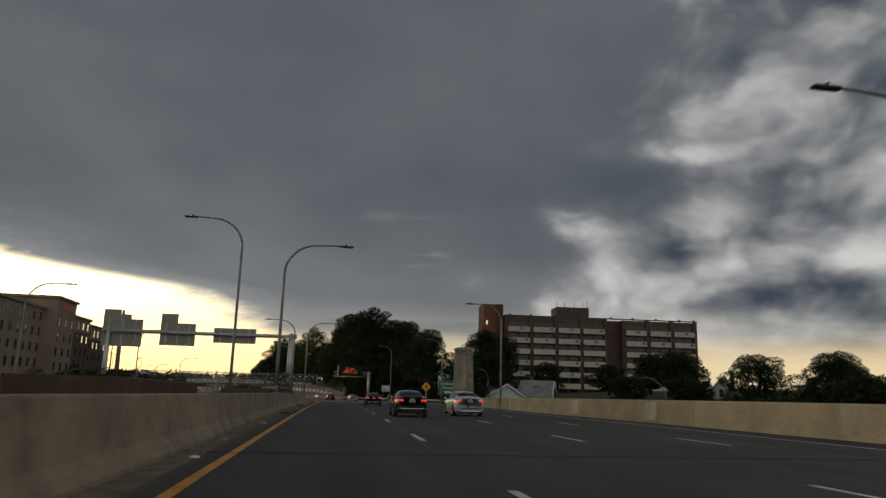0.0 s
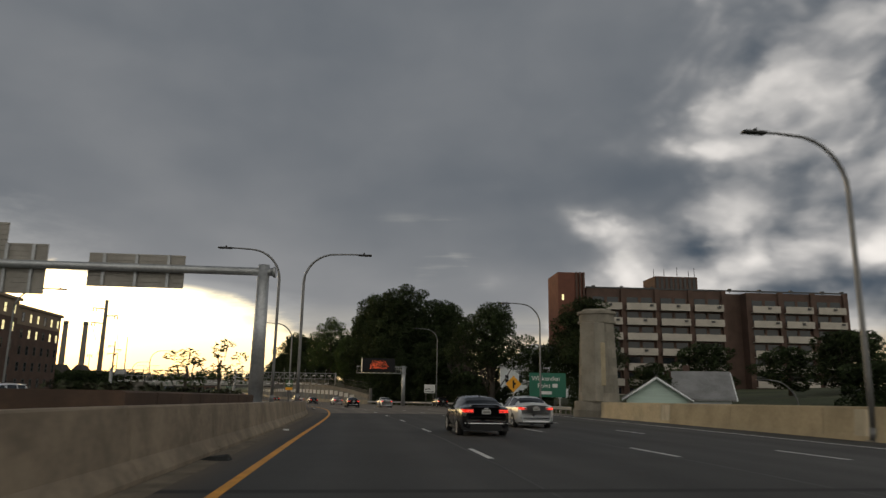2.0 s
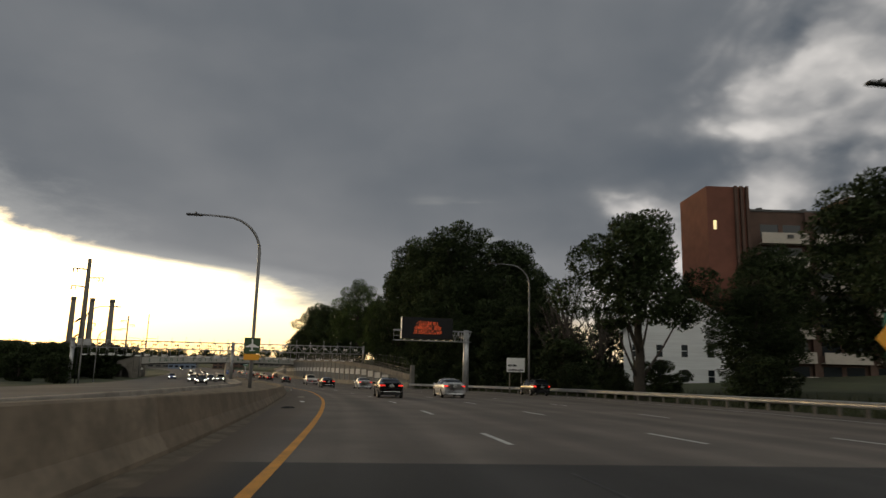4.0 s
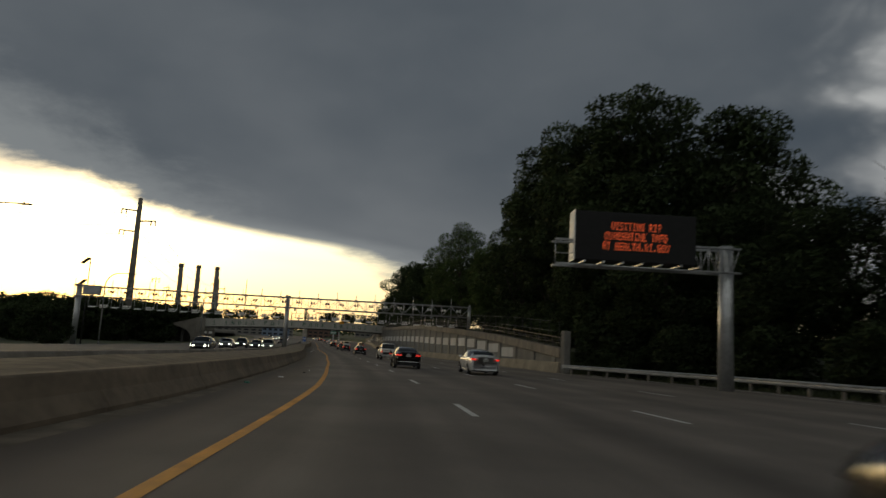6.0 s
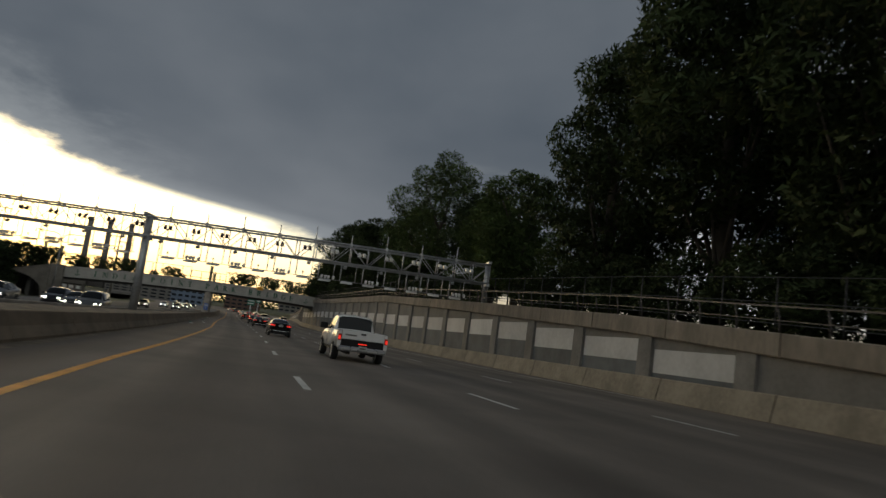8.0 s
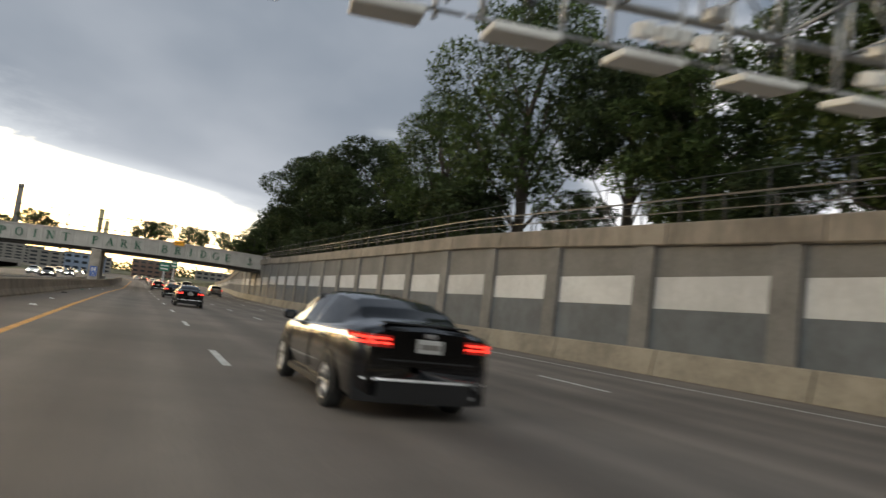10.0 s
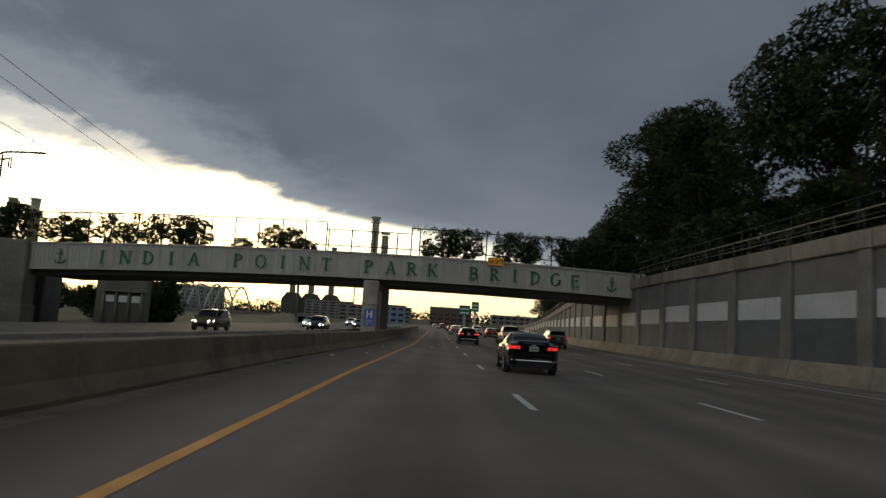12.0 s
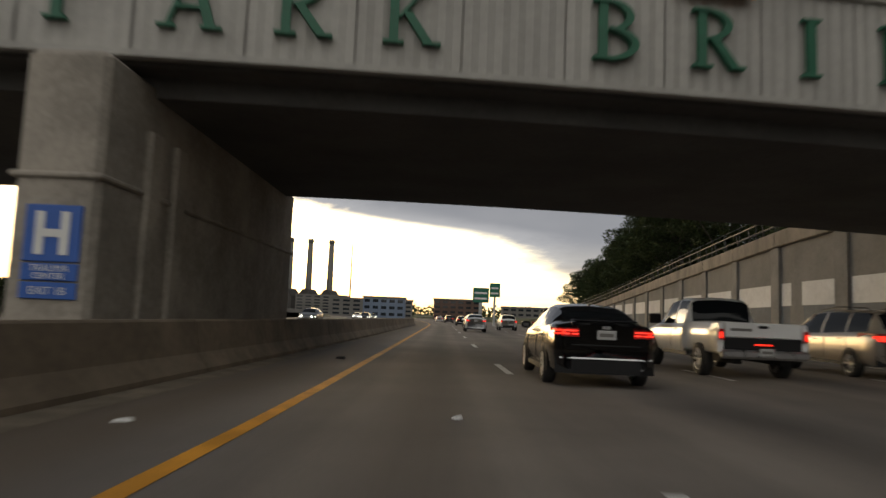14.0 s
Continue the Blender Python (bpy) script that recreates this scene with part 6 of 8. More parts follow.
utility_pole(-150, 420, -8, 12, ((-1, 0.6), (1, 0.6)), 0.2, "wooden utility pole with a crossarm")
utility_pole(-118, 352, -8, 11, ((-1, 0.6), (1, 0.6)), 0.2, "wooden utility pole with a crossarm")


def solar_pole():
    m = pose(-12.7, 254.2, 0, 0, 0, 4.2)
    t = thing("solar_pole", "thin dark pole with two tilted solar panels", "pole", m @ Matrix.Translation((-61.3, 1.2, 0)))
    bm = bmesh.new()
    tube(bm, [(0, 0, road_z(256) - 2.0), (0, 0, 6.6)], [0.11, 0.07], 8)
    part("shaft", bm, DARK_METAL, t)
    for x, z in ((-0.75, 6.3), (-0.95, 2.75)):
        bm = bmesh.new()
        box(bm, (-0.75, -0.5, -0.06), (0.75, 0.5, 0.06), pose(x, 0, z, 0, -40, 0), 0.02)
        part("solar_panel", bm, DARK_METAL, t)
        bm = bmesh.new()
        tube(bm, [(0, 0, z - 0.5), (x, 0, z - 0.04)], 0.04, 6)
        part("bracket", bm, DARK_METAL, t)


solar_pole()


def wires():
    t = thing("power_lines", "thin sagging power lines between the poles", "power line", kind="structure")
    for dz, dx in ((3.2, -4.3), (5.8, 4.3), (8.6, -4.3)):
        a = Vector((-101.8 + dx, 310.6, 28.4 - dz - 0.8))
        for b in (Vector((-300 + dx, 240, 24 - dz)), Vector((-190 + dx, 560, 26 - dz - 0.8))):
            bm = bmesh.new()
            tube(bm, [a.lerp(b, k / 14) - Vector((0, 0, 5.0 * 4 * (k / 14) * (1 - k / 14))) for k in range(15)], 0.04, 4, False)
            part("wire", bm, DARK_METAL, t)


wires()


def far_block(x, y, w, d, h, rz, mat, floors, cols, label="plain town building far off"):
    t = thing("town_building", label, "building", pose(x, y, -9, 0, 0, rz), "distant town")
    bm = bmesh.new()
    box(bm, (-w / 2, 0, 0), (w / 2, d, h))
    part("wall", bm, mat, t)
    bm = bmesh.new()
    box(bm, (-w / 2 - 0.4, -0.4, h), (w / 2 + 0.4, d, h + 0.8))
    part("parapet", bm, FAR_GREY, t)
    for f in range(floors):
        for c in range(cols):
            bm = bmesh.new()
            cx = -w / 2 + w * (c + 0.5) / cols
            z = h * (f + 0.35) / floors
            box(bm, (cx - w / cols * 0.32, -0.06, z), (cx + w / cols * 0.32, 0.02, z + h / floors * 0.45))
            part("window", bm, WINDOW_DARK, t)


far_block(-205, 690, 46, 20, 9.5, 20, FAR_GREY, 4, 8)
far_block(-262, 740, 34, 20, 12, 22, FAR_GREY, 6, 6, "grey town building far off")
far_block(-178, 640, 20, 20, 9.5, 18, FAR_BLUE, 3, 5, "dark blue town building far off")
far_block(-158, 700, 26, 20, 11, 16, BRICK, 4, 6, "brick town building far off")
far_block(-122, 740, 36, 20, 8.5, 14, FAR_GREY, 3, 8, "low grey town building far off")
far_block(-442, 819, 64, 20, 21, 38, FAR_GREY, 6, 11, "wide grey town building far off")
far_block(-330, 560, 40, 20, 6, 34, BUFF, 2, 7, "low buff building far off")
far_block(115, 300, 16, 12, 36, -20, BRICK, 8, 3, "brick tower block behind the trees")


def underpass():
    t = thing("underpass", "dark concrete road underpass far off", "underpass", at_pose(620, -42.0))
    for x0, x1, z0, z1 in ((-8.0, -6.6, -4.5, 2.4), (6.6, 8.0, -4.5, 2.4), (-6.59, 6.59, 0.8, 2.4)):
        bm = bmesh.new()
        box(bm, (x0, 0, z0), (x1, 26, z1), None, 0.05)
        part("portal_beam" if z0 > 0 else "portal_wall", bm, FAR_GREY, t)
    # end sheet coloured dark to stand in for the shade inside
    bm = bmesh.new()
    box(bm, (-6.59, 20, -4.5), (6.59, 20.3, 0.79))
    part("inner_shade_sheet", bm, SHADE_CONCRETE, t)


underpass()


def arch_bridge():
    t = thing("arch_bridge", "pale steel bridge of three arches far off", "bridge", pose(-365, 702, -12, 0, 0, 90))
    for y in (0, 16):
        for x0 in (0, 34, 68):
            bm = bmesh.new()
            pts = [(x0 + 31 * k / 18, y, 1.5 + 22 * math.sin(math.pi * k / 18) ** 0.75) for k in range(19)]
            tube(bm, pts, 0.75, 6)
            arch = part("arch", bm, FASCIA, t)
            for k in range(2, 17, 2):
                bm = bmesh.new()
                tube(bm, [(pts[k][0], y, 3), pts[k]], 0.14, 4)
                part("hanger", bm, GALV, arch)
    for x0 in (0, 34, 68):
        for k in range(5, 14, 2):
            z = 1.5 + 22 * math.sin(math.pi * k / 18) ** 0.75
            bm = bmesh.new()
            tube(bm, [(x0 + 31 * k / 18, 0, z), (x0 + 31 * (k + 2) / 18, 16, 1.5 + 22 * math.sin(math.pi * (k + 2) / 18) ** 0.75)], 0.4, 5)
            part("wind_brace", bm, FASCIA, t)
    bm = bmesh.new()
    box(bm, (-30, -2, 1.6), (130, 18, 3.4))
    part("deck", bm, FAR_GREY, t)
    for x in (-1.5, 32.5, 66.5, 100.5):
        bm = bmesh.new()
        box(bm, (x - 1.2, -1, -6), (x + 1.2, 17, 1.59), None, 0.2)
        part("pier", bm, FAR_GREY, t)


arch_bridge()


# ---- vehicles: x to the right, y ahead, z up, the origin under the middle ----
# curves along y: top line, belt line, half widths at belt, flank and roof edge; the panes' stretches of y
SALOON = {
    "top": [(-2.28, 1.06), (-2.24, 1.10), (-2.15, 1.125), (-1.76, 1.15), (-1.40, 1.29), (-1.02, 1.395), (-0.6, 1.44), (-0.1, 1.455), (0.3, 1.44), (0.55, 1.405), (0.9, 1.24), (1.25, 1.03), (1.6, 0.96), (1.95, 0.87), (2.15, 0.77), (2.25, 0.64), (2.3, 0.50)],
    "belt": [(-2.28, 1.01), (-2.15, 1.05), (-1.76, 1.07), (-1.0, 1.01), (0.0, 0.955), (1.0, 0.93), (1.25, 0.93), (1.7, 0.87), (2.1, 0.73), (2.3, 0.45)],
    "wb": [(-2.28, 0.66), (-2.22, 0.72), (-2.0, 0.775), (-1.76, 0.79), (-1.0, 0.825), (0, 0.84), (1.2, 0.825), (1.7, 0.77), (2.1, 0.66), (2.3, 0.42)],
    "wm": [(-2.28, 0.72), (-2.24, 0.79), (-2.15, 0.85), (-1.95, 0.885), (-1.5, 0.90), (0, 0.895), (1.4, 0.90), (1.9, 0.865), (2.15, 0.76), (2.3, 0.52)],
    "wr": [(-2.28, 0.50), (-1.76, 0.64), (-1.4, 0.60), (-1.02, 0.575), (-0.3, 0.575), (0.45, 0.575), (0.9, 0.63), (1.25, 0.70), (1.7, 0.60), (2.3, 0.30)],
    "side": [(-1.42, -0.27), (-0.17, 1.08)], "rear": (-1.70, -1.06), "front": (0.56, 1.22), "half": 2.28, "lamp": (0.86, 1.00, 0.46), "plate": 0.90, "low": 0.22}
TALL = {
    "top": [(-2.30, 1.08), (-2.27, 1.14), (-2.22, 1.20), (-2.08, 1.42), (-1.96, 1.57), (-1.82, 1.645), (-1.3, 1.68), (-0.4, 1.70), (0.3, 1.68), (0.6, 1.62), (0.95, 1.40), (1.35, 1.12), (1.7, 1.06), (2.0, 0.98), (2.2, 0.86), (2.3, 0.62)],
    "belt": [(-2.30, 1.04), (-2.22, 1.12), (-1.8, 1.14), (-1.0, 1.10), (0.0, 1.06), (1.35, 1.03), (1.8, 0.97), (2.15, 0.82), (2.3, 0.55)],
    "wb": [(-2.30, 0.70), (-2.2, 0.77), (-1.9, 0.81), (0, 0.86), (1.3, 0.84), (1.8, 0.78), (2.15, 0.66), (2.3, 0.48)],
    "wm": [(-2.30, 0.77), (-2.26, 0.83), (-2.15, 0.885), (-1.9, 0.915), (0, 0.93), (1.5, 0.93), (1.95, 0.88), (2.2, 0.74), (2.3, 0.58)],
    "wr": [(-2.30, 0.60), (-2.2, 0.68), (-1.96, 0.655), (-1.0, 0.655), (0.4, 0.645), (0.95, 0.68), (1.35, 0.72), (1.8, 0.62), (2.3, 0.35)],
    "side": [(-1.80, -1.05), (-0.97, -0.08), (0.02, 1.10)], "rear": (-2.19, -1.93), "front": (0.61, 1.33), "half": 2.30, "lamp": (0.88, 1.10, 0.60), "plate": 0.92, "low": 0.30}
CAB = {
    "top": [(-0.62, 1.22), (-0.60, 1.27), (-0.52, 1.78), (-0.42, 1.855), (0.2, 1.88), (0.75, 1.84), (0.95, 1.78), (1.3, 1.46), (1.62, 1.22), (1.9, 1.17), (2.5, 1.10), (2.75, 1.0), (2.85, 0.7)],
    "belt": [(-0.62, 1.20), (0.5, 1.18), (1.6, 1.16), (2.4, 1.06), (2.7, 0.92), (2.85, 0.62)],
    "wb": [(-0.62, 0.86), (1.6, 0.86), (2.4, 0.80), (2.7, 0.70), (2.85, 0.6)],
    "wm": [(-0.62, 0.97), (1.9, 0.99), (2.5, 0.96), (2.75, 0.84), (2.85, 0.72)],
    "wr": [(-0.62, 0.72), (-0.5, 0.70), (0.9, 0.69), (1.62, 0.74), (2.4, 0.62), (2.85, 0.5)],
    "side": [(-0.40, 0.22), (0.30, 1.50)], "rear": (-0.60, -0.50), "front": (0.96, 1.60), "half": 2.85, "lamp": (0.86, 1.10, 0.86), "plate": 0.62, "low": 0.42}
# the curves, and how far they are stretched in x, y and z
SHAPES = {"compact": (SALOON, 1.0, 1.0, 1.0), "sedan": (SALOON, 1.01, 1.05, 1.04), "suv": (TALL, 1.0, 1.0, 1.0), "hatch": (TALL, 0.96, 0.94, 0.94), "minivan": (TALL, 1.05, 1.10, 1.03), "pickup": (CAB, 1.0, 1.0, 1.0)}


def disc(bm, x, y, z, r, n=22):
    bm.faces.new([bm.verts.new((x, y + r * math.cos(2 * math.pi * k / n), z + r * math.sin(2 * math.pi * k / n))) for k in range(n)])


def wheel_meshes():
    tyre = bmesh.new()
    r, w, n = 0.33, 0.11, 28
    prof = [(-w, 0.215), (-w - 0.008, 0.27), (-w, r - 0.04), (-w + 0.03, r), (w - 0.03, r), (w, r - 0.04), (w + 0.008, 0.27), (w, 0.215)]
    rings = [[tyre.verts.new((x, q * math.cos(2 * math.pi * k / n), q * math.sin(2 * math.pi * k / n))) for x, q in prof] for k in range(n)]
    for k in range(n):
        a, b = rings[k], rings[(k + 1) % n]
        for j in range(len(prof) - 1):
            tyre.faces.new((a[j], a[j + 1], b[j + 1], b[j])).smooth = True
    for x in (-0.045, 0.045):
        disc(tyre, x, 0, 0, 0.216)
    rim = bmesh.new()
    tube(rim, [(-0.09, 0, 0), (0.09, 0, 0)], 0.05, 10)
    for k in range(10):
        a = 2 * math.pi * k / 10
        for x in (-0.082, 0.082):
            tube(rim, [(x, 0.05 * math.cos(a), 0.05 * math.sin(a)), (x * 1.08, 0.215 * math.cos(a), 0.215 * math.sin(a))], [0.026, 0.02], 4)
    for x in (-0.095, 0.095):
        tube(rim, [(x, 0.215 * math.cos(2 * math.pi * k / 24), 0.215 * math.sin(2 * math.pi * k / 24)) for k in range(25)], 0.016, 4, False)
    out = []
    for name, bm, mat in (("tyre", tyre, RUBBER), ("rim", rim, RIM)):
        me = bpy.data.meshes.new(name)
        bm.to_mesh(me)
        bm.free()
        me.materials.append(mat)
        out.append(me)
    return out


TYRE, RIM_MESH = wheel_meshes()


def shell(t, curves, sx, sy, sz, P):
    """The painted skin and the panes of a vehicle, as one lofted form cut along the panes' edges."""
    f = {k: run(curves[k]) for k in ("top", "belt", "wb", "wm", "wr")}
    cuts = [v for a in curves["side"] for v in a] + list(curves["rear"]) + list(curves["front"])
    lo, hi = curves["top"][0][0], curves["top"][-1][0]
    ys = sorted({round(v, 3) for v in [p[0] for p in curves["top"]] + cuts + [lo + (hi - lo) * k / 24 for k in range(25)]})
    ys = [y for i, y in enumerate(ys) if i == 0 or y - ys[i - 1] > 0.02 or y in cuts]

    def section(y):
        top, belt, wb, wm, wr = (f[k](y) for k in ("top", "belt", "wb", "wm", "wr"))
        low = curves["low"] + 0.10 * sm(abs(y), curves["half"] - 0.45, curves["half"])
        edge = belt + (top - belt) * (0.86 if top - belt > 0.2 else 0.6)
        wr = min(wr, wb - 0.02)
        half = [(wm * 0.84, low), (wm * 0.965, low + 0.09), (wm, low + (belt - low) * 0.48), (wm * 0.985, belt - 0.15), (wb + (wm - wb) * 0.55, belt - 0.035), (wb, belt), ((wb + wr) / 2 + 0.022, (belt + edge) / 2), (wr, edge), (wr * 0.82, top - (top - edge) * 0.28), (0, top + 0.012)]
        ring = half + [(-x, z) for x, z in half[-2::-1]]
        return [(x * sx, y * sy, z * sz) for x, z in ring]

    rows = [section(y) for y in ys]
    skins = {}

    def put(region, keys):
        bm, seen = skins.setdefault(region, (bmesh.new(), {}))
        vs = []
        for i, k in keys:
            if (i, k) not in seen:
                seen[i, k] = bm.verts.new(rows[i][k])
            vs.append(seen[i, k])
        bm.faces.new(vs).smooth = True

    n = len(rows[0])
    for i in range(len(ys) - 1):
        y = (ys[i] + ys[i + 1]) / 2
        for k in range(n):
            h = k if k < 9 else 17 - k
            region = "body"
            if k == n - 1:
                region = "underside"
            elif h in (5, 6) and any(a < y < b for a, b in curves["side"]):
                region = f"side_window {[a < y < b for a, b in curves['side']].index(True)} {k < 9}"
            elif h in (7, 8) and curves["rear"][0] < y < curves["rear"][1]:
                region = "rear_window"
            elif h in (7, 8) and curves["front"][0] < y < curves["front"][1]:
                region = "windscreen"
            put(region, [(i, k), (i + 1, k), (i + 1, (k + 1) % n), (i, (k + 1) % n)])
    put("body", [(0, k) for k in range(n)][::-1])
    put("body", [(len(ys) - 1, k) for k in range(n)])
    for region, (bm, _) in skins.items():
        name = region.split()[0]
        part(name, bm, P if name == "body" else PLASTIC if name == "underside" else CAR_GLASS, t, "" if name in ("body", "underside") else "dark tinted glass")
    # screen pillars
    for s in (1, -1):
        bm = bmesh.new()
        pts = []
        for k in range(5):
            y = curves["front"][0] - 0.05 + (curves["front"][1] - curves["front"][0] + 0.05) * k / 4
            x, yy, z = section(y)[7]
            pts.append((s * (x + 0.004), yy, z + 0.004))
        tube(bm, pts, 0.032, 6)
        part("pillar", bm, P, t)
    return f


def car(shape, paint, label, m, lights="tail", group="", category="car"):
    curves, sx, sy, sz = SHAPES[shape]
    truck = shape == "pickup"
    t = thing("pickup_truck" if truck else "car", label, "pickup truck" if truck else category, m, group)
    P = PAINTS[paint]
    f = shell(t, curves, sx, sy, sz, P)
    hl = curves["half"] * sy
    hw = max(w for _, w in curves["wm"]) * sx
    tail = -hl if not truck else -2.85
    low = curves["low"] * sz

    def rear_y(x):
        if truck:
            return tail
        y = -curves["half"]
        while y < -1.5 and f["wm"](y) * 0.985 * sx < abs(x):
            y += 0.01
        return y * sy

    def patch(name, x0, x1, z0, z1, mat, parent, text="", out=0.014, thick=0.0):
        """A strip that follows the tail's curve."""
        bm = bmesh.new()
        cols = [x0 + (x1 - x0) * k / 6 for k in range(7)]
        a = [bm.verts.new((x, rear_y(x) - out, z0)) for x in cols]
        b = [bm.verts.new((x, rear_y(x) - out + (0.01 if not truck else 0), z1)) for x in cols]
        for k in range(6):
            q = (a[k], a[k + 1], b[k + 1], b[k])
            bm.faces.new(q if x1 > x0 else q[::-1])
        return part(name, bm, mat, parent, text)

    z0, z1, xin = curves["lamp"]
    z0, z1, xin = z0 * sz, z1 * sz, xin * sx
    xo = hw * 0.972 if not truck else 0.985
    for s in (1, -1):
        lens = patch("tail_lamp", s * xin, s * xo, z0, z1, TAIL_OFF, t, "red tail lamp")
        if lights == "tail":
            if shape == "compact":
                for u0, u1, v0, v1 in ((0.05, 0.62, 0.62, 0.80), (0.02, 0.30, 0.25, 0.42), (0.36, 0.66, 0.25, 0.42), (0.70, 0.97, 0.62, 0.82), (0.70, 0.97, 0.22, 0.42), (0.60, 0.68, 0.30, 0.78)):
                    patch("lamp_strip", s * (xin + (xo - xin) * u0), s * (xin + (xo - xin) * u1), z0 + (z1 - z0) * v0, z0 + (z1 - z0) * v1, TAIL, lens, "glowing red strip", 0.020)
            else:
                patch("lamp_strip", s * (xin + (xo - xin) * 0.30), s * (xin + (xo - xin) * 0.92), z0 + (z1 - z0) * 0.15, z0 + (z1 - z0) * 0.72, TAIL, lens, "glowing red bulb field", 0.020)
                if shape == "sedan":
                    patch("clear_lens", s * (xin + (xo - xin) * 0.02), s * (xin + (xo - xin) * 0.55), z0 + (z1 - z0) * 0.74, z0 + (z1 - z0) * 0.98, RIM, lens, "clear lens strip", 0.020)
        # headlamp
        bm = bmesh.new()
        y = (curves["half"] - 0.30) * sy
        w = f["wm"](curves["half"] - 0.30) * sx
        zt = (f["belt"](curves["half"] - 0.30) - 0.02) * sz
        pts = [(w * 0.52, hl - 0.02, zt - 0.16), (w * 1.0, y + 0.02, zt - 0.14), (w * 0.97, y - 0.12, zt + 0.01), (w * 0.55, hl - 0.10, zt - 0.03)]
        vs = [bm.verts.new((s * x, yy + 0.03, z)) for x, yy, z in pts]
        bm.faces.new(vs[::-1] if s > 0 else vs)
        part("headlamp", bm, HEAD if lights == "head" else RIM, t, "clear headlamp")
        # mirror, handles, sill
        my = (curves["front"][1] - 0.28) * sy
        mb = f["belt"](curves["front"][1] - 0.28) * sz
        bm = bmesh.new()
        a, b = sorted((s * (f["wb"](0.9) * sx + 0.03), s * (f["wb"](0.9) * sx + (0.36 if truck else 0.22))))
        box(bm, (a, my - 0.06, mb + 0.0), (b, my + 0.08, mb + (0.26 if truck else 0.14)), None, 0.035)
        part("mirror", bm, PLASTIC if truck else P, t)
        for y0 in ((-0.15,) if truck else (-0.95, 0.12)):
            bm = bmesh.new()
            x = s * f["wm"](y0) * sx * 0.985
            z = (f["belt"](y0) - 0.17) * sz
            box(bm, (x - 0.02, y0 * sy, z), (x + 0.02, y0 * sy + 0.2, z + 0.035), None, 0.008)
            part("door_handle", bm, P, t)
        bm = bmesh.new()
        x = s * hw * 0.955
        box(bm, (x - 0.025, -0.9 * sy, low - 0.01), (x + 0.025, 0.95 * sy, low + 0.08), None, 0.01)
        part("sill", bm, RIM if paint == "silver" else PLASTIC, t)
        # door seams
        for y0 in ((0.26, -0.5) if truck else (-0.22, 1.0, -1.12)):
            bm = bmesh.new()
            pts = [(f["wm"](y0) * 0.995, low + 0.14), (f["wm"](y0) + 0.003, low + 0.45), (f["wm"](y0) * 0.988 + 0.003, f["belt"](y0) - 0.14), (f["wb"](y0) + 0.02, f["belt"](y0) - 0.02)]
            tube(bm, [(s * px * sx, y0 * sy, pz * (1 if k < 2 else sz)) for k, (px, pz) in enumerate(pts)], 0.006, 4, False)
            part("door_seam", bm, PLASTIC, t)
    # wheels under dark arches
    big = 1.16 if truck else 1.06 if curves is TALL else 1.0
    r = 0.33 * big
    for y in ((1.72, -1.75) if truck else (1.36 * sy, -1.30 * sy)):
        for s in (1, -1):
            bm = bmesh.new()
            n, x = 16, s * (hw + 0.004)
            for k in range(n):
                a0, a1 = math.pi * (-0.08 + 1.16 * k / n), math.pi * (-0.08 + 1.16 * (k + 1) / n)
                q = [(x, y + d * math.cos(a), r + d * math.sin(a)) for d, a in ((0.05, a0), (r + 0.055, a0), (r + 0.055, a1), (0.05, a1))]
                quad(bm, q if s < 0 else q[::-1])
            part("wheel_arch", bm, PLASTIC, t)
            wh = new("wheel")
            wh.parent = t
            wh.matrix_basis = Matrix.Translation((s * (hw - 0.085), y, r)) @ Matrix.Scale(big, 4)
            same_mesh("tyre", TYRE, wh, Matrix())
            same_mesh("rim", RIM_MESH, wh, Matrix())
    # tail: plate, bumper, badges
    pz = curves["plate"] * sz
    py = tail - (0.13 if truck else 0.0)
    bm = bmesh.new()
    box(bm, (-0.16, py - 0.035, pz - 0.075), (0.16, py - 0.012, pz + 0.08), None, 0.008)
    plate = part("number_plate", bm, PLATE, t)
    bm = bmesh.new()
    box(bm, (-0.12, py - 0.042, pz - 0.03), (0.12, py - 0.036, pz + 0.03))
    part("plate_bar", bm, FAR_GREY, plate)
    if truck:
        # the load bed with flared sides, tailgate and chrome bumper
        for s in (1, -1):
            bm = bmesh.new()
            prof = [(0.90, 0.55), (0.99, 0.60), (1.0, 0.95), (0.965, 1.22), (0.90, 1.25), (0.86, 1.22), (0.86, 0.55)]
            rows = [[(s * x, y, z) for x, z in prof] for y in (-2.80, -2.2, -1.4, -0.66)]
            loft(bm, [q if s < 0 else q[::-1] for q in rows])
            part("bed_side", bm, P, t)
        bm = bmesh.new()
        box(bm, (-0.86, -2.78, 0.62), (0.86, -0.66, 0.70))
        part("bed_floor", bm, PLASTIC, t)
        bm = bmesh.new()
        box(bm, (-0.84, -2.84, 0.92), (0.84, -2.76, 1.25), None, 0.02)
        gate = part("tailgate", bm, P, t)
        bm = bmesh.new()
        box(bm, (-0.84, -2.835, 0.66), (0.84, -2.77, 0.915), None, 0.015)
        part("tailgate_band", bm, PLASTIC, gate, "black lower tailgate band")
        bm = bmesh.new()
        box(bm, (-0.10, -2.855, 1.13), (0.10, -2.838, 1.19), None, 0.005)
        part("tailgate_handle", bm, PLASTIC, gate)
        bm = bmesh.new()
        box(bm, (-0.72, -2.847, 1.06), (-0.26, -2.838, 1.12))
        part("badge_bar", bm, FAR_GREY, gate)
        bm = bmesh.new()
        box(bm, (-0.96, -2.98, 0.46), (0.96, -2.80, 0.66), None, 0.05)
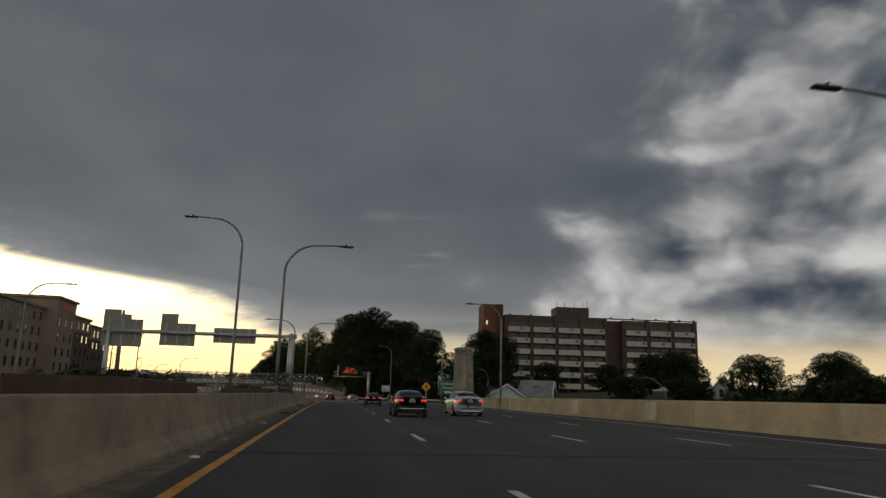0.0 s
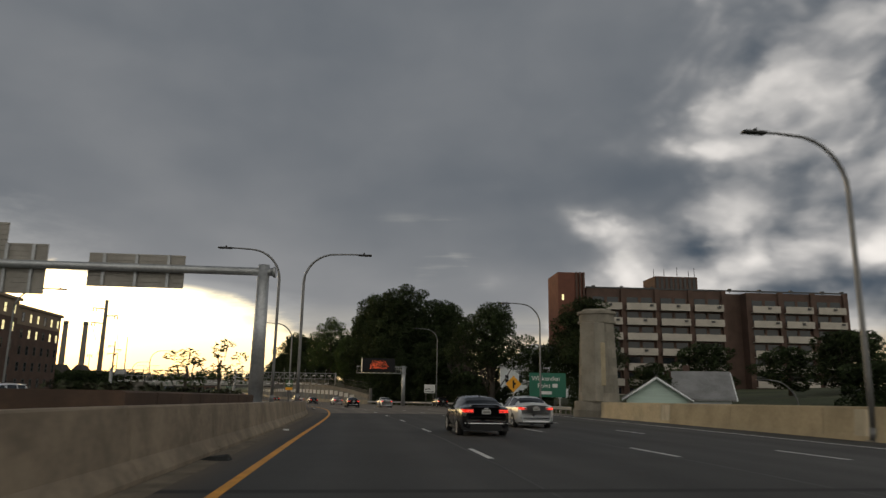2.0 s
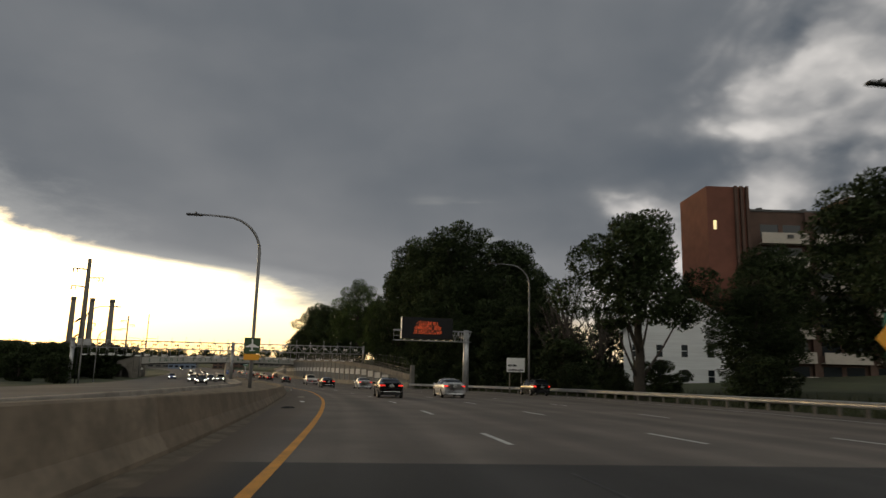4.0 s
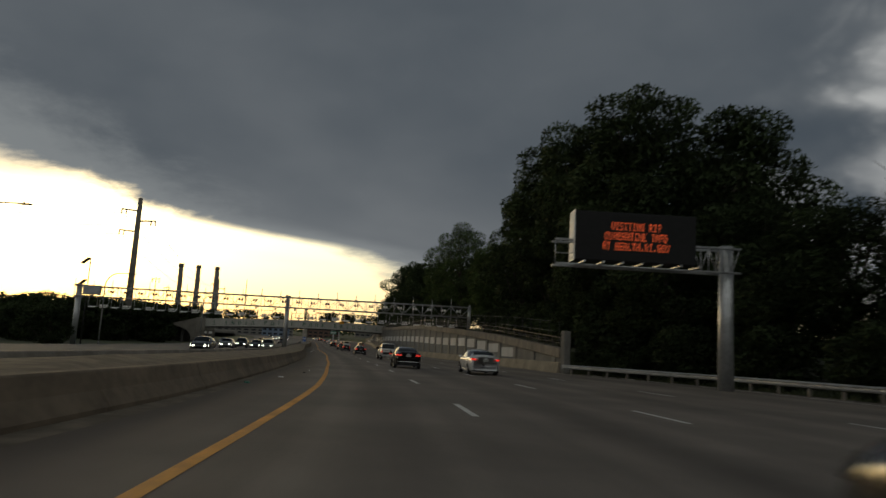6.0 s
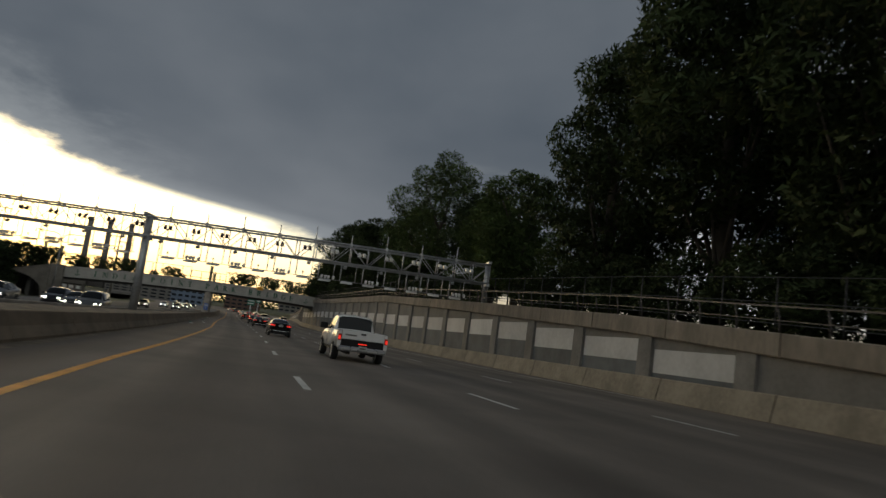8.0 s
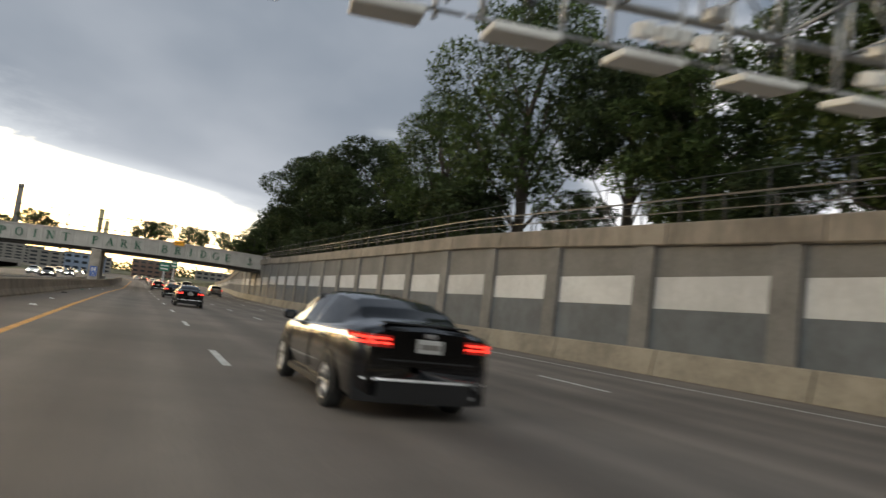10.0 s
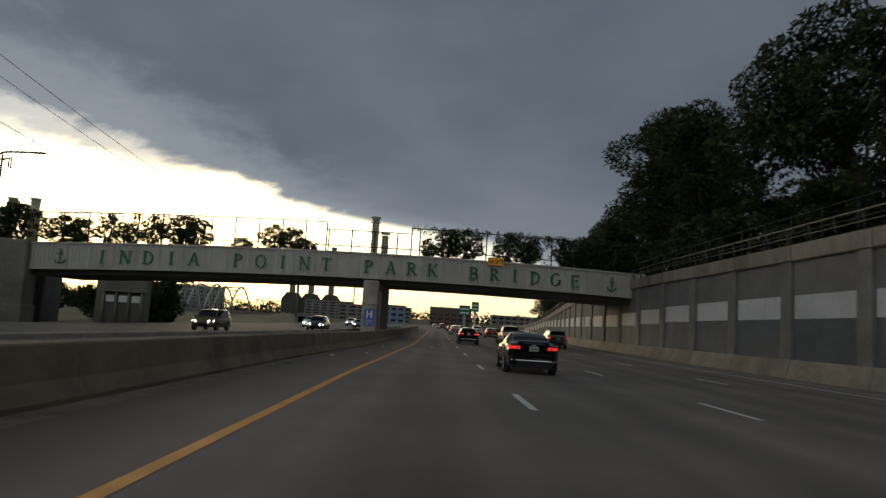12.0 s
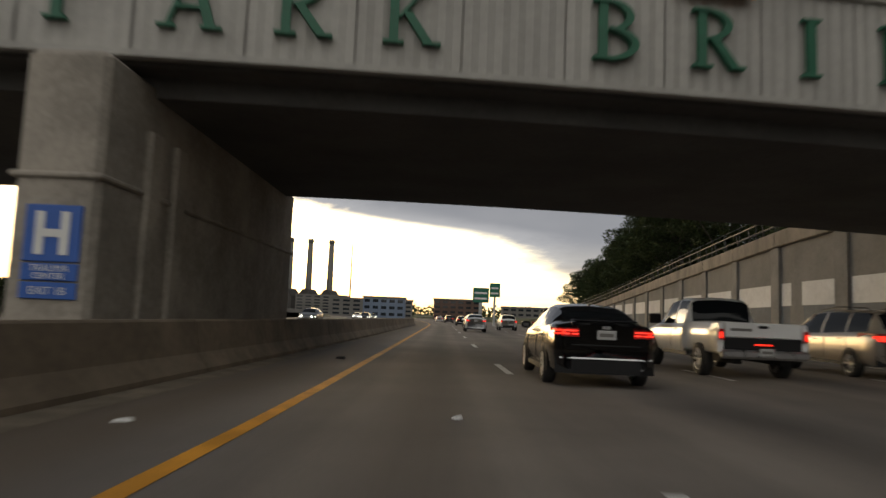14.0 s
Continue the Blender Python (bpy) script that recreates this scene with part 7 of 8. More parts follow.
        part("rear_bumper", bm, RIM, t, "dull chrome bumper")
        bm = bmesh.new()
        box(bm, (-0.18, -2.86, 0.76), (0.18, -2.836, 0.79))
        part("brake_lamp", bm, TAIL, t, "red strip brake lamp")
        bm = bmesh.new()
        for x in (-0.5, 0.5):
            box(bm, (x - 0.08, -2.7, 0.34), (x + 0.08, 0.0, 0.56))
        part("chassis_rail", bm, PLASTIC, t)
        return t
    high = 0.27 if shape != "sedan" else 0.10
    patch("lower_bumper", -hw * 0.93, hw * 0.93, low + 0.03, low + high, PLASTIC, t, "black lower bumper", 0.016)
    patch("bumper_strip", -hw * 0.86, hw * 0.86, low + 0.275, low + 0.30, RIM if shape == "compact" else PLASTIC, t, "", 0.022)
    patch("boot_seam", -xin - 0.12, xin + 0.12, z0 - 0.14, z0 - 0.125, PLASTIC, t, "", 0.016)
    bm = bmesh.new()
    y = (curves["half"] + 0.012)
    box(bm, (-0.07, -y * sy - 0.01, z1 - 0.005), (0.07, -y * sy + 0.01, z1 + 0.05), None, 0.008)
    part("badge", bm, RIM, t)
    bm = bmesh.new()
    ay = curves["rear"][1] + 0.22
    loft(bm, [[(w, ay * sy + d, f["top"](ay) * sz + h0), (0, ay * sy + d, f["top"](ay) * sz + h1), (-w, ay * sy + d, f["top"](ay) * sz + h0)] for d, w, h0, h1 in ((-0.07, 0.02, 0.0, 0.07), (0.0, 0.03, 0.0, 0.06), (0.10, 0.02, 0.0, 0.02))])
    part("roof_aerial", bm, PLASTIC, t)
    bm = bmesh.new()
    box(bm, (-hw * 0.5, hl - 0.10, low + 0.10), (hw * 0.5, hl + 0.015, low + 0.34), None, 0.03)
    part("grille", bm, PLASTIC, t)
    if curves is TALL:
        bm = bmesh.new()
        y, z = curves["rear"][1] * sy, f["top"](curves["rear"][1]) * sz
        box(bm, (-0.6 * sx, y - 0.20, z + 0.015), (0.6 * sx, y + 0.12, z + 0.055), None, 0.02)
        part("spoiler", bm, P, t)
        for s in (1, -1):
            bm = bmesh.new()
            tube(bm, [(s * f["wr"](y0) * sx * 0.97, y0 * sy, f["top"](y0) * sz + h) for y0, h in ((-1.7, -0.01), (-1.5, 0.05), (-0.4, 0.06), (0.3, 0.0))], 0.018, 5)
            part("roof_rail", bm, PLASTIC, t)
    else:
        bm = bmesh.new()
        box(bm, (-0.55 * sx, -2.20 * sy, 1.125 * sz), (0.55 * sx, -2.02 * sy, 1.15 * sz), None, 0.01)
        part("boot_lip", bm, P, t)
    return t


def put_car(shape, paint, label, s, l, lights="tail", deg=0.0, group="", category="car"):
    # s is where its tail stands
    L = SHAPES[shape][0]["half"] * SHAPES[shape][2]
    away = lights == "tail" and abs(deg) < 90
    return car(shape, paint, label, at_pose(s + (L if away else 0), l, 0.0, deg), lights, group, category)


# beside and ahead of the camera's lane
for s, l, label in ((36.8, 4.4, "black sedan with glowing tail lamps on the viaduct"), (75.5, 4.7, "black sedan near the viaduct's end with lit tail lamps"), (150.0, 3.3, "glossy black sedan rounding the bend"),
                    (196.5, 2.6, "glossy black sedan below the message sign"), (256.8, 3.2, "glossy black sedan with lit tail lamps beside the wall"),
                    (297.2, 3.3, "glossy black sedan nearing the bridge"), (321.2, 3.3, "glossy black sedan braking before the bridge"), (357.0, 2.75, "glossy black sedan under the bridge with bright tail lamps")):
    put_car("compact", "black", label, s, l, group="black sedans in the middle lane")
for s, l, label in ((40.8, 8.4, "silver sedan on the viaduct with red tail lamps"), (83.0, 8.6, "silver sedan near the viaduct's end"), (153.0, 8.6, "silver sedan rounding the bend"), (190.3, 6.6, "silver sedan below the message sign")):
    put_car("sedan", "silver", label, s, l, group="silver sedans in the third lane")
put_car("pickup", "white", "white pickup truck with red tail lamps", 226.5, 4.2, group="cars ahead")
put_car("suv", "black", "black sport utility car with red tail lamps", 166.5, 21.0, group="cars ahead")
put_car("pickup", "white", "big white pickup truck beside the black sedan", 360.4, 7.0, group="cars ahead")
put_car("minivan", "beige", "silver beige minivan with red tail lamps", 361.9, 11.4, group="cars ahead")
for s, l, sh, p in ((392, 7.6, "compact", "red"), (402, 2.8, "sedan", "silver"), (417, 7.0, "suv", "white"), (424, 3.4, "sedan", "grey"), (446, 3.2, "compact", "black"), (470, 7.2, "sedan", "red"), (492, 3.5, "suv", "grey"), (520, 3.3, "sedan", "silver")):
    put_car(sh, p, f"{p} {'sport utility car' if sh == 'suv' else 'sedan'} far ahead in the queue", s, l, group="cars far ahead")
for s, l, sh, p in ((352, -18.0, "suv", "olive"), (372, -13.0, "suv", "grey"), (392, -17.5, "sedan", "silver"), (300, -22.0, "sedan", "blue"), (415, -13.5, "sedan", "grey"), (440, -18, "suv", "white"), (470, -13.2, "sedan", "black"), (500, -17, "sedan", "silver"),
                    (257, -10.8, "suv", "grey"), (262, -12.8, "sedan", "black"), (254, -16.4, "sedan", "grey"), (268, -15.6, "suv", "black"), (219, -14.6, "sedan", "black"), (86, -17.0, "minivan", "silver"), (540, -14, "sedan", "grey"), (575, -17, "suv", "black")):
    nm = {"suv": "sport utility car", "sedan": "sedan", "minivan": "minivan"}[sh]
    put_car(sh, p, f"oncoming {p} {nm} with lit headlamps", s, l, "head", 180, group="oncoming cars")


# ---- trees ----
def leaf_mesh(name, centres, radii, count, size, mat, rng, flat=0.75):
    """Many small folded leaves scattered over the shells of the lobes."""
    c = np.array(centres)
    r = np.array(radii)
    w = r**2 / (r**2).sum()
    idx = rng.choice(len(c), count, p=w)
    d = rng.normal(size=(count, 3))
    d /= np.linalg.norm(d, axis=1)[:, None]
    rad = r[idx] * (0.55 + 0.5 * rng.random(count) ** 0.6)
    p = c[idx] + d * rad[:, None] * np.array([1, 1, flat])
    u = rng.normal(size=(count, 3))
    u /= np.linalg.norm(u, axis=1)[:, None]
    v = np.cross(u, rng.normal(size=(count, 3)))
    v /= np.linalg.norm(v, axis=1)[:, None]
    s = (size * (0.6 + 0.8 * rng.random(count)))[:, None]
    verts = np.stack([p - u * s * 0.6 + v * s * 0.25, p + v * s * 0.42 + u * s * 0.1, p + u * s * 0.7 - v * s * 0.3], axis=1).reshape(-1, 3)
    faces = np.arange(count * 3).reshape(-1, 3)
    me = bpy.data.meshes.new(name)
    me.from_pydata(verts.tolist(), [], faces.tolist())
    me.materials.append(mat)
    lift = d * 0.8 + rng.normal(size=(count, 3)) * 0.28 + np.array([0, 0, 0.25])
    lift /= np.linalg.norm(lift, axis=1)[:, None]
    me.normals_split_custom_set_from_vertices(np.repeat(lift, 3, axis=0).tolist())
    return me


def tree_kind(seed, height, radius, leaves, size, mat, trunk=0.35, low=0.28, lobes=26, bare=False):
    """A tree of its own: tapered trunk with limbs, and a crown of lobes with gaps between."""
    rng = np.random.default_rng(seed)
    rnd = random.Random(seed)
    t = thing("tree", "leafy tree", "tree")
    centres, radii = [], []
    for k in range(lobes):
        z = low + (0.97 - low) * (k + rnd.random() * 0.8) / lobes
        span = math.sin(math.pi * min(1, max(0.08, (z - low * 0.55) / (1.02 - low * 0.55)))) ** 0.7
        a = 2.4 * k + rnd.random()
        q = radius * span * (0.35 + 0.5 * rnd.random())
        centres.append((q * math.cos(a), q * math.sin(a), z * height))
        radii.append(radius * (0.20 + 0.20 * rnd.random()) * (0.7 + 0.4 * span))
    bm = bmesh.new()
    lean = [(0.25 * radius * (rnd.random() - 0.5) * i / 6, 0.25 * radius * (rnd.random() - 0.5) * i / 6, height * 0.8 * i / 6 - 0.4) for i in range(7)]
    tube(bm, lean, [trunk * (1.25 - 1.1 * i / 6) + 0.04 for i in range(7)], 8)
    for c in centres[:: 1 if bare else 2]:
        b = min(0.75, max(0.2, c[2] / height - 0.28))
        i = int(b / 0.8 * 6)
        a = Vector(lean[min(i, 6)])
        e = Vector(c)
        midp = a.lerp(e, 0.5) + Vector((0, 0, -0.05 * height * 0.4))
        tube(bm, [a, midp, e], [trunk * 0.38, trunk * 0.22, 0.03], 5)
        if bare:
            for k in range(12):
                f = a.lerp(e, 0.35 + 0.053 * k)
                tip = f + Vector((rnd.uniform(-1, 1), rnd.uniform(-1, 1), rnd.uniform(0.5, 1.6))) * (radius * 0.22)
                tube(bm, [f, tip], [0.035, 0.012], 4)
    part("trunk", bm, BARK, t)
    if not bare:
        me = leaf_mesh("crown", centres, radii, leaves, size, mat, rng)
        same_mesh("crown", me, t, Matrix())
    return t


KINDS = {}
for key, args in {"oak": (11, 20, 7.6, 27000, 0.36, LEAF_DARK, 0.45, 0.20, 40), "maple": (12, 20, 6.8, 27000, 0.34, LEAF_DARK, 0.40, 0.16, 36), "tall": (13, 24, 6.4, 25000, 0.36, LEAF_DARK, 0.42, 0.24, 34),
                  "open": (14, 20, 8.0, 21000, 0.33, LEAF, 0.42, 0.30, 28), "shade": (18, 17, 6.6, 21000, 0.33, LEAF_DARK, 0.40, 0.44, 24), "bush": (15, 5, 3.4, 7000, 0.26, LEAF_DARK, 0.10, 0.05, 20), "shrub": (16, 2.6, 1.1, 5000, 0.11, LEAF, 0.05, 0.18, 16),
                  "lush": (22, 20, 6.8, 26000, 0.36, LEAF, 0.40, 0.16, 34), "far": (19, 9, 4.5, 6000, 0.40, LEAF_DARK, 0.25, 0.12, 26), "olive": (21, 9, 4.5, 6000, 0.40, LEAF, 0.25, 0.12, 26), "weed": (20, 2.6, 0.9, 420, 0.13, LEAF, 0.015, 0.3, 9), "bare": (17, 13, 4.5, 0, 0.3, LEAF, 0.22, 0.30, 18)}.items():
    KINDS[key] = (tree_kind(*args, bare=key == "bare"), args[1], args[2])
USED = set()


def plant(kind, s, l, height, width, up=None, label="", group="trees", xyz=None):
    src, h0, r0 = KINDS[kind]
    if xyz is None:
        p = at(s, l)
        z = ground_z(s, l) if up is None else road_z(s) + up
    else:
        p = Vector(xyz)
        z = p.z
    m = pose(p.x, p.y, z - 0.1, 0, 0, (p.x * 37 + p.y * 17) % 360) @ Matrix.Diagonal((width / r0, width / r0, height / h0, 1))
    if kind not in USED:
        USED.add(kind)
        src.matrix_basis = m
        ob = src
    else:
        ob = copy_thing(src, m @ Matrix.Diagonal((1 / src.scale[0], 1 / src.scale[1], 1 / src.scale[2], 1)))
    tagged(ob, label or {"oak": "broad tree with dark summer leaves", "maple": "dense tree with dark summer leaves", "tall": "tall tree with dark summer leaves", "open": "airy leafy tree with gaps in its crown", "lush": "full green tree above the retaining wall", "shade": "high-crowned tree beside the white house", "far": "low dark tree across the road", "olive": "low olive-green tree beyond the far carriageway", "weed": "thin weed in the median", "bush": "dense dark green roadside bush", "shrub": "small leafy shrub in a planter", "bare": "leafless tree with bare branches"}[kind],
           {"bush": "bush", "shrub": "shrub"}.get(kind, "tree"), group)
    return ob


# beside the white house and behind the message sign
for kind, s, l, h, w in (("shade", 157.5, 26.6, 17.0, 6.8), ("maple", 168, 50, 15, 6), ("bare", 181, 30.5, 15.5, 6.0), ("bare", 178, 33.5, 13, 5.0), ("bare", 187, 32, 14, 5.5), ("far", 186, 33, 7.5, 4.8), ("far", 178, 28.5, 6.5, 4.5), ("maple", 190, 30, 11.5, 5.5), ("far", 181, 37, 8, 5),
                         ("tall", 214, 28, 27, 8.5), ("oak", 206, 33, 22, 9), ("maple", 222, 25, 25, 7.8), ("maple", 199, 29, 13, 6), ("tall", 233, 25.5, 25.5, 8.0), ("oak", 244, 25, 20.5, 7),
                         ("open", 251, 29, 10.5, 5.6), ("lush", 266.5, 27.5, 15.5, 6.4), ("lush", 280, 30, 13.5, 6.2), ("maple", 201, 24, 11, 5), ("maple", 212, 22.5, 13, 5), ("oak", 193, 28, 10, 6), ("maple", 240, 40, 20, 8), ("oak", 226, 44, 22, 9), ("oak", 208, 24, 16, 6.5),
                         # above the wall towards the bridge
                         ("open", 297, 27.5, 22.5, 7.8), ("shade", 288, 31, 16, 6.2), ("open", 316, 28, 18.5, 7.2), ("oak", 328, 34, 12, 7), ("shade", 344, 28.5, 18.8, 9.2), ("far", 349, 30, 6.5, 5), ("far", 355, 31, 6.0, 5), ("maple", 368, 26.5, 20, 8.8),
                         ("tall", 380, 30, 24, 8), ("oak", 394, 27, 14, 7), ("oak", 410, 28, 15, 7), ("maple", 424, 28, 15, 6.5), ("oak", 440, 30, 14.5, 7), ("maple", 458, 33, 14, 7), ("oak", 478, 36, 14, 7), ("maple", 500, 39, 13.5, 7), ("oak", 525, 43, 13, 8),
                         ("far", 300, 24.5, 6.5, 4.5), ("far", 308, 26, 7.5, 4.8), ("far", 323, 25, 7, 4.8), ("far", 332, 25.5, 7.5, 4.8), ("far", 341, 24.5, 6, 4.4), ("far", 350, 25, 6.5, 4.6), ("far", 359, 24.5, 6.5, 4.6), ("far", 376, 25, 7, 4.8),
                         ("far", 345, 48, 8, 7), ("oak", 378, 48, 15, 8),
                         # right of the viaduct
                         ("maple", 97, 66, 13, 5.6), ("oak", 90, 74, 13, 6.5), ("maple", 104, 60, 8.0, 4.4), ("far", 96, 58, 6, 6), ("far", 84, 60, 6.5, 6), ("far", 110, 62, 6, 5), ("far", 76, 66, 9, 7), ("far", 118, 66, 8, 5), ("oak", 100, 84, 12, 8),
                         ("oak", 139, 34, 14.5, 6.2), ("far", 124, 42, 5.8, 4.2), ("far", 104, 44, 4.6, 3.4), ("far", 96, 42, 4.4, 3.4), ("far", 88, 43, 4.3, 3.6), ("far", 80, 42, 4.2, 3.6), ("far", 112, 52, 5.4, 4.2), ("far", 130, 58, 5.8, 4.5), ("far", 134, 70, 8, 5.5), ("far", 140, 80, 8.5, 6), ("maple", 150, 32, 9.0, 4.4)):
    plant(kind, s, l, h, w)
for s, l, h, w in ((120, 33, 4.5, 3), (131, 30, 4, 3), (144, 28.5, 3.5, 2.8), (164, 27.5, 3.0, 2.6), (173, 28, 3.5, 3), (183, 26, 4, 3.2), (190, 24.5, 4, 3.2), (196, 22.5, 4, 3.0), (201, 20, 3.5, 2.6), (160, 30, 3.5, 3),
                   (205, 19.5, 4.5, 2.8), (208, 21.5, 6, 3.4), (202, 26, 6.5, 3.8), (204, 30, 7, 4.5), (210, 26, 6, 4),
                   (213, 20.5, 4.0, 2.8), (217, 21.5, 4.2, 3.0), (222, 21.5, 4.0, 3.0), (226, 22.5, 4.4, 3.2), (231, 22, 4.0, 3.0), (236, 22, 4.0, 3.0), (241, 22.5, 4.2, 3.2), (246, 22.5, 3.6, 2.8), (250, 22.5, 3.0, 2.6), (268, 21.5, 3.2, 2.4), (282, 22.5, 3.4, 2.6), (296, 23, 3.4, 2.6), (312, 23, 3.4, 2.6), (326, 23, 3.6, 2.8), (338, 22.5, 3.6, 2.8), (350, 21.5, 3.6, 2.6), (372, 22, 3.6, 2.8), (390, 24, 3.6, 2.8), (408, 26, 3.6, 2.8)):
    plant("bush", s, l, h, w, group="bushes")
# left of the motorway, low and far
rnd_far = random.Random(9)
for i in range(46):
    s = 230 + i * 13 + rnd_far.uniform(-5, 5)
    l = -(46 + rnd_far.uniform(0, 70) + max(0, (s - 330) * 0.1))
    if local(-101.8, 310.6)[0] - 6 < s < local(-101.8, 310.6)[0] + 6:
        continue
    q = at(s, l)
    if 31 < math.degrees(math.atan2(-47 - q.x, q.y - 302)) < 40:
        continue        # an open view to the arched bridge
    plant("far" if i % 3 else "olive", s, l, rnd_far.uniform(5.0, 8.5), rnd_far.uniform(3.6, 6), group="low trees across the motorway")
for s, l, h, w in ((262, -43, 6.5, 4.5), (330, -44, 6, 4.0), (388, -44, 5.4, 4.4), (394, -42.5, 5.2, 4.2), (400, -44, 5.6, 4.2), (406, -44, 8.2, 4.2), (411, -46, 5.6, 4.0)):
    plant("far", s, l, h, w, group="low trees across the motorway")
# a dark belt of trees beyond the power pole, and the trees on the bridge's end
for i in range(30):
    a = radians(23.5 + 26 * i / 29)
    d = 150 + 60 * rnd_far.random()
    x, y = -11 - d * math.sin(a), 173 + d * math.cos(a)
    s, l = local(x, y)
    if l < -40:
        plant("far", s, l, rnd_far.uniform(8.5, 11.5), rnd_far.uniform(6.5, 8.5), label="dark tree in a belt beyond the power pole", group="belt of trees")
for l, y, h, w in ((-37.0, 3.2, 5.4, 2.7), (-39.6, 2.6, 5.2, 2.8), (-42.3, 2.8, 5.6, 3.2), (-45.2, 3.0, 5.4, 3.4), (-48.6, 3.4, 5.6, 3.6), (-52.5, 4.0, 5.6, 3.8), (-57.0, 4.6, 5.6, 4.0)):
    plant("far", 0, 0, h, w, xyz=BR @ Vector((l, y, 4.4)), label="dark tree on the earth over the abutment", group="trees on the abutment")
# a weed sapling on the median
for s, l, h, w in ((77.5, -5.0, 2.3, 1.0), (74, -5.4, 1.7, 1.0), (16, -5.2, 0.5, 0.5), (45, -5.1, 0.5, 0.5)):
    plant("weed", s, l, h, w, up=1.2, label="thin weedy sapling growing in the median", group="median weeds")

# planters and climbers on the bridge
for l, h, w in ((-34.2, 2.7, 1.5), (-32.6, 2.5, 1.3), (-30.0, 2.8, 1.0), (-28.2, 2.2, 0.9), (-26.4, 2.8, 0.9), (-24.0, 2.9, 1.5), (-22.4, 2.7, 1.3), (-18.4, 1.3, 1.0), (-15.6, 2.5, 1.0), (-13.9, 2.3, 1.3), (-12.6, 1.4, 0.9), (-1.2, 2.0, 0.8), (0.6, 2.9, 1.2), (2.2, 3.0, 1.5), (6.2, 2.9, 1.3), (8.0, 2.5, 1.1), (11.4, 2.9, 0.9), (13.0, 2.2, 1.2), (15.0, 2.2, 1.3), (16.8, 2.4, 1.3)):
    l *= 0.95 if l < 0 else 1.02
    p = BR @ Vector((l, 1.5, TOP(l) - 0.35))
    plant("shrub", 0, 0, h * 1.08, w * 1.25, xyz=p, group="bridge planting")


def climbers():
    rng = np.random.default_rng(4)
    t = thing("climbing_plants", "dark climbing plants hanging over the bridge fence", "climber", BR)
    for x0, x1, n, dens in ((1.0, 18.2, 26, 7800), (-35.5, -20.5, 22, 2600), (-2.6, 1.5, 9, 900)):
        c, r = [], []
        for _ in range(n):
            # a strand hangs from the top rail and thins downwards
            x = x0 + (x1 - x0) * rng.random()
            drop = 0.5 + 1.9 * rng.random()
            for k in range(8):
                c.append((x + 0.35 * rng.normal(), 0.62 + 0.12 * rng.random(), TOP(x) + 2.45 - drop * k / 7))
                r.append(0.16 + 0.22 * rng.random() * (1 - 0.6 * k / 7))
        for _ in range(n * 2):
            x = x0 + (x1 - x0) * rng.random()
            c.append((x, 0.62, TOP(x) + 2.4 + 0.15 * rng.random()))
            r.append(0.22 + 0.12 * rng.random())
        me = leaf_mesh("climber", c, r, dens, 0.15, LEAF_DARK, rng, 1.1)
        tagged(same_mesh("climber", me, t, Matrix()), kind="stuff")


climbers()


def far_woods():
    """A low line of trees to the skyline."""
    rng = np.random.default_rng(21)
    c, r = [], []
    for k in range(420):
        a = radians(-62 + 124 * k / 420)
        d = 900 + 700 * rng.random()
        c.append((-d * math.sin(a) - 20, 160 + d * math.cos(a), -8 + 9 * rng.random()))
        r.append(11 + 9 * rng.random())
    me = leaf_mesh("far_woods", c, r, 26000, 5.0, LEAF_DARK, rng, 0.6)
    ob = new("far_woods", me)
    tagged(ob, "low dark line of trees along the skyline", "woods", kind="stuff")


far_woods()


def verge_grass():
    rng = np.random.default_rng(31)
    pts = []
    for k in range(9000):
        s = rng.uniform(112, 205)
        d = rng.uniform(0.0, 1.0) ** 1.5 * 9
        p = at(s, RIGHT(s) + 0.1 + d)
        z = ground_z(s, RIGHT(s) + 0.7 + d)
        pts.append((p.x, p.y, z))
    p = np.array(pts)
    n = len(p)
    a = rng.uniform(0, 6.28, n)
    h = rng.uniform(0.15, 0.6, n)
    dx, dy = np.cos(a) * 0.05, np.sin(a) * 0.05
    lean = rng.normal(0, 0.1, (n, 2))
    v = np.stack([np.c_[p[:, 0] - dx, p[:, 1] - dy, p[:, 2] - 0.05], np.c_[p[:, 0] + dx, p[:, 1] + dy, p[:, 2] - 0.05], np.c_[p[:, 0] + lean[:, 0], p[:, 1] + lean[:, 1], p[:, 2] + h]], axis=1).reshape(-1, 3)
    me = bpy.data.meshes.new("grass")
    me.from_pydata(v.tolist(), [], np.arange(n * 3).reshape(-1, 3).tolist())
    me.materials.append(GRASS)
    tagged(new("grass", me), "long rough grass along the verge", "grass", kind="stuff")


verge_grass()


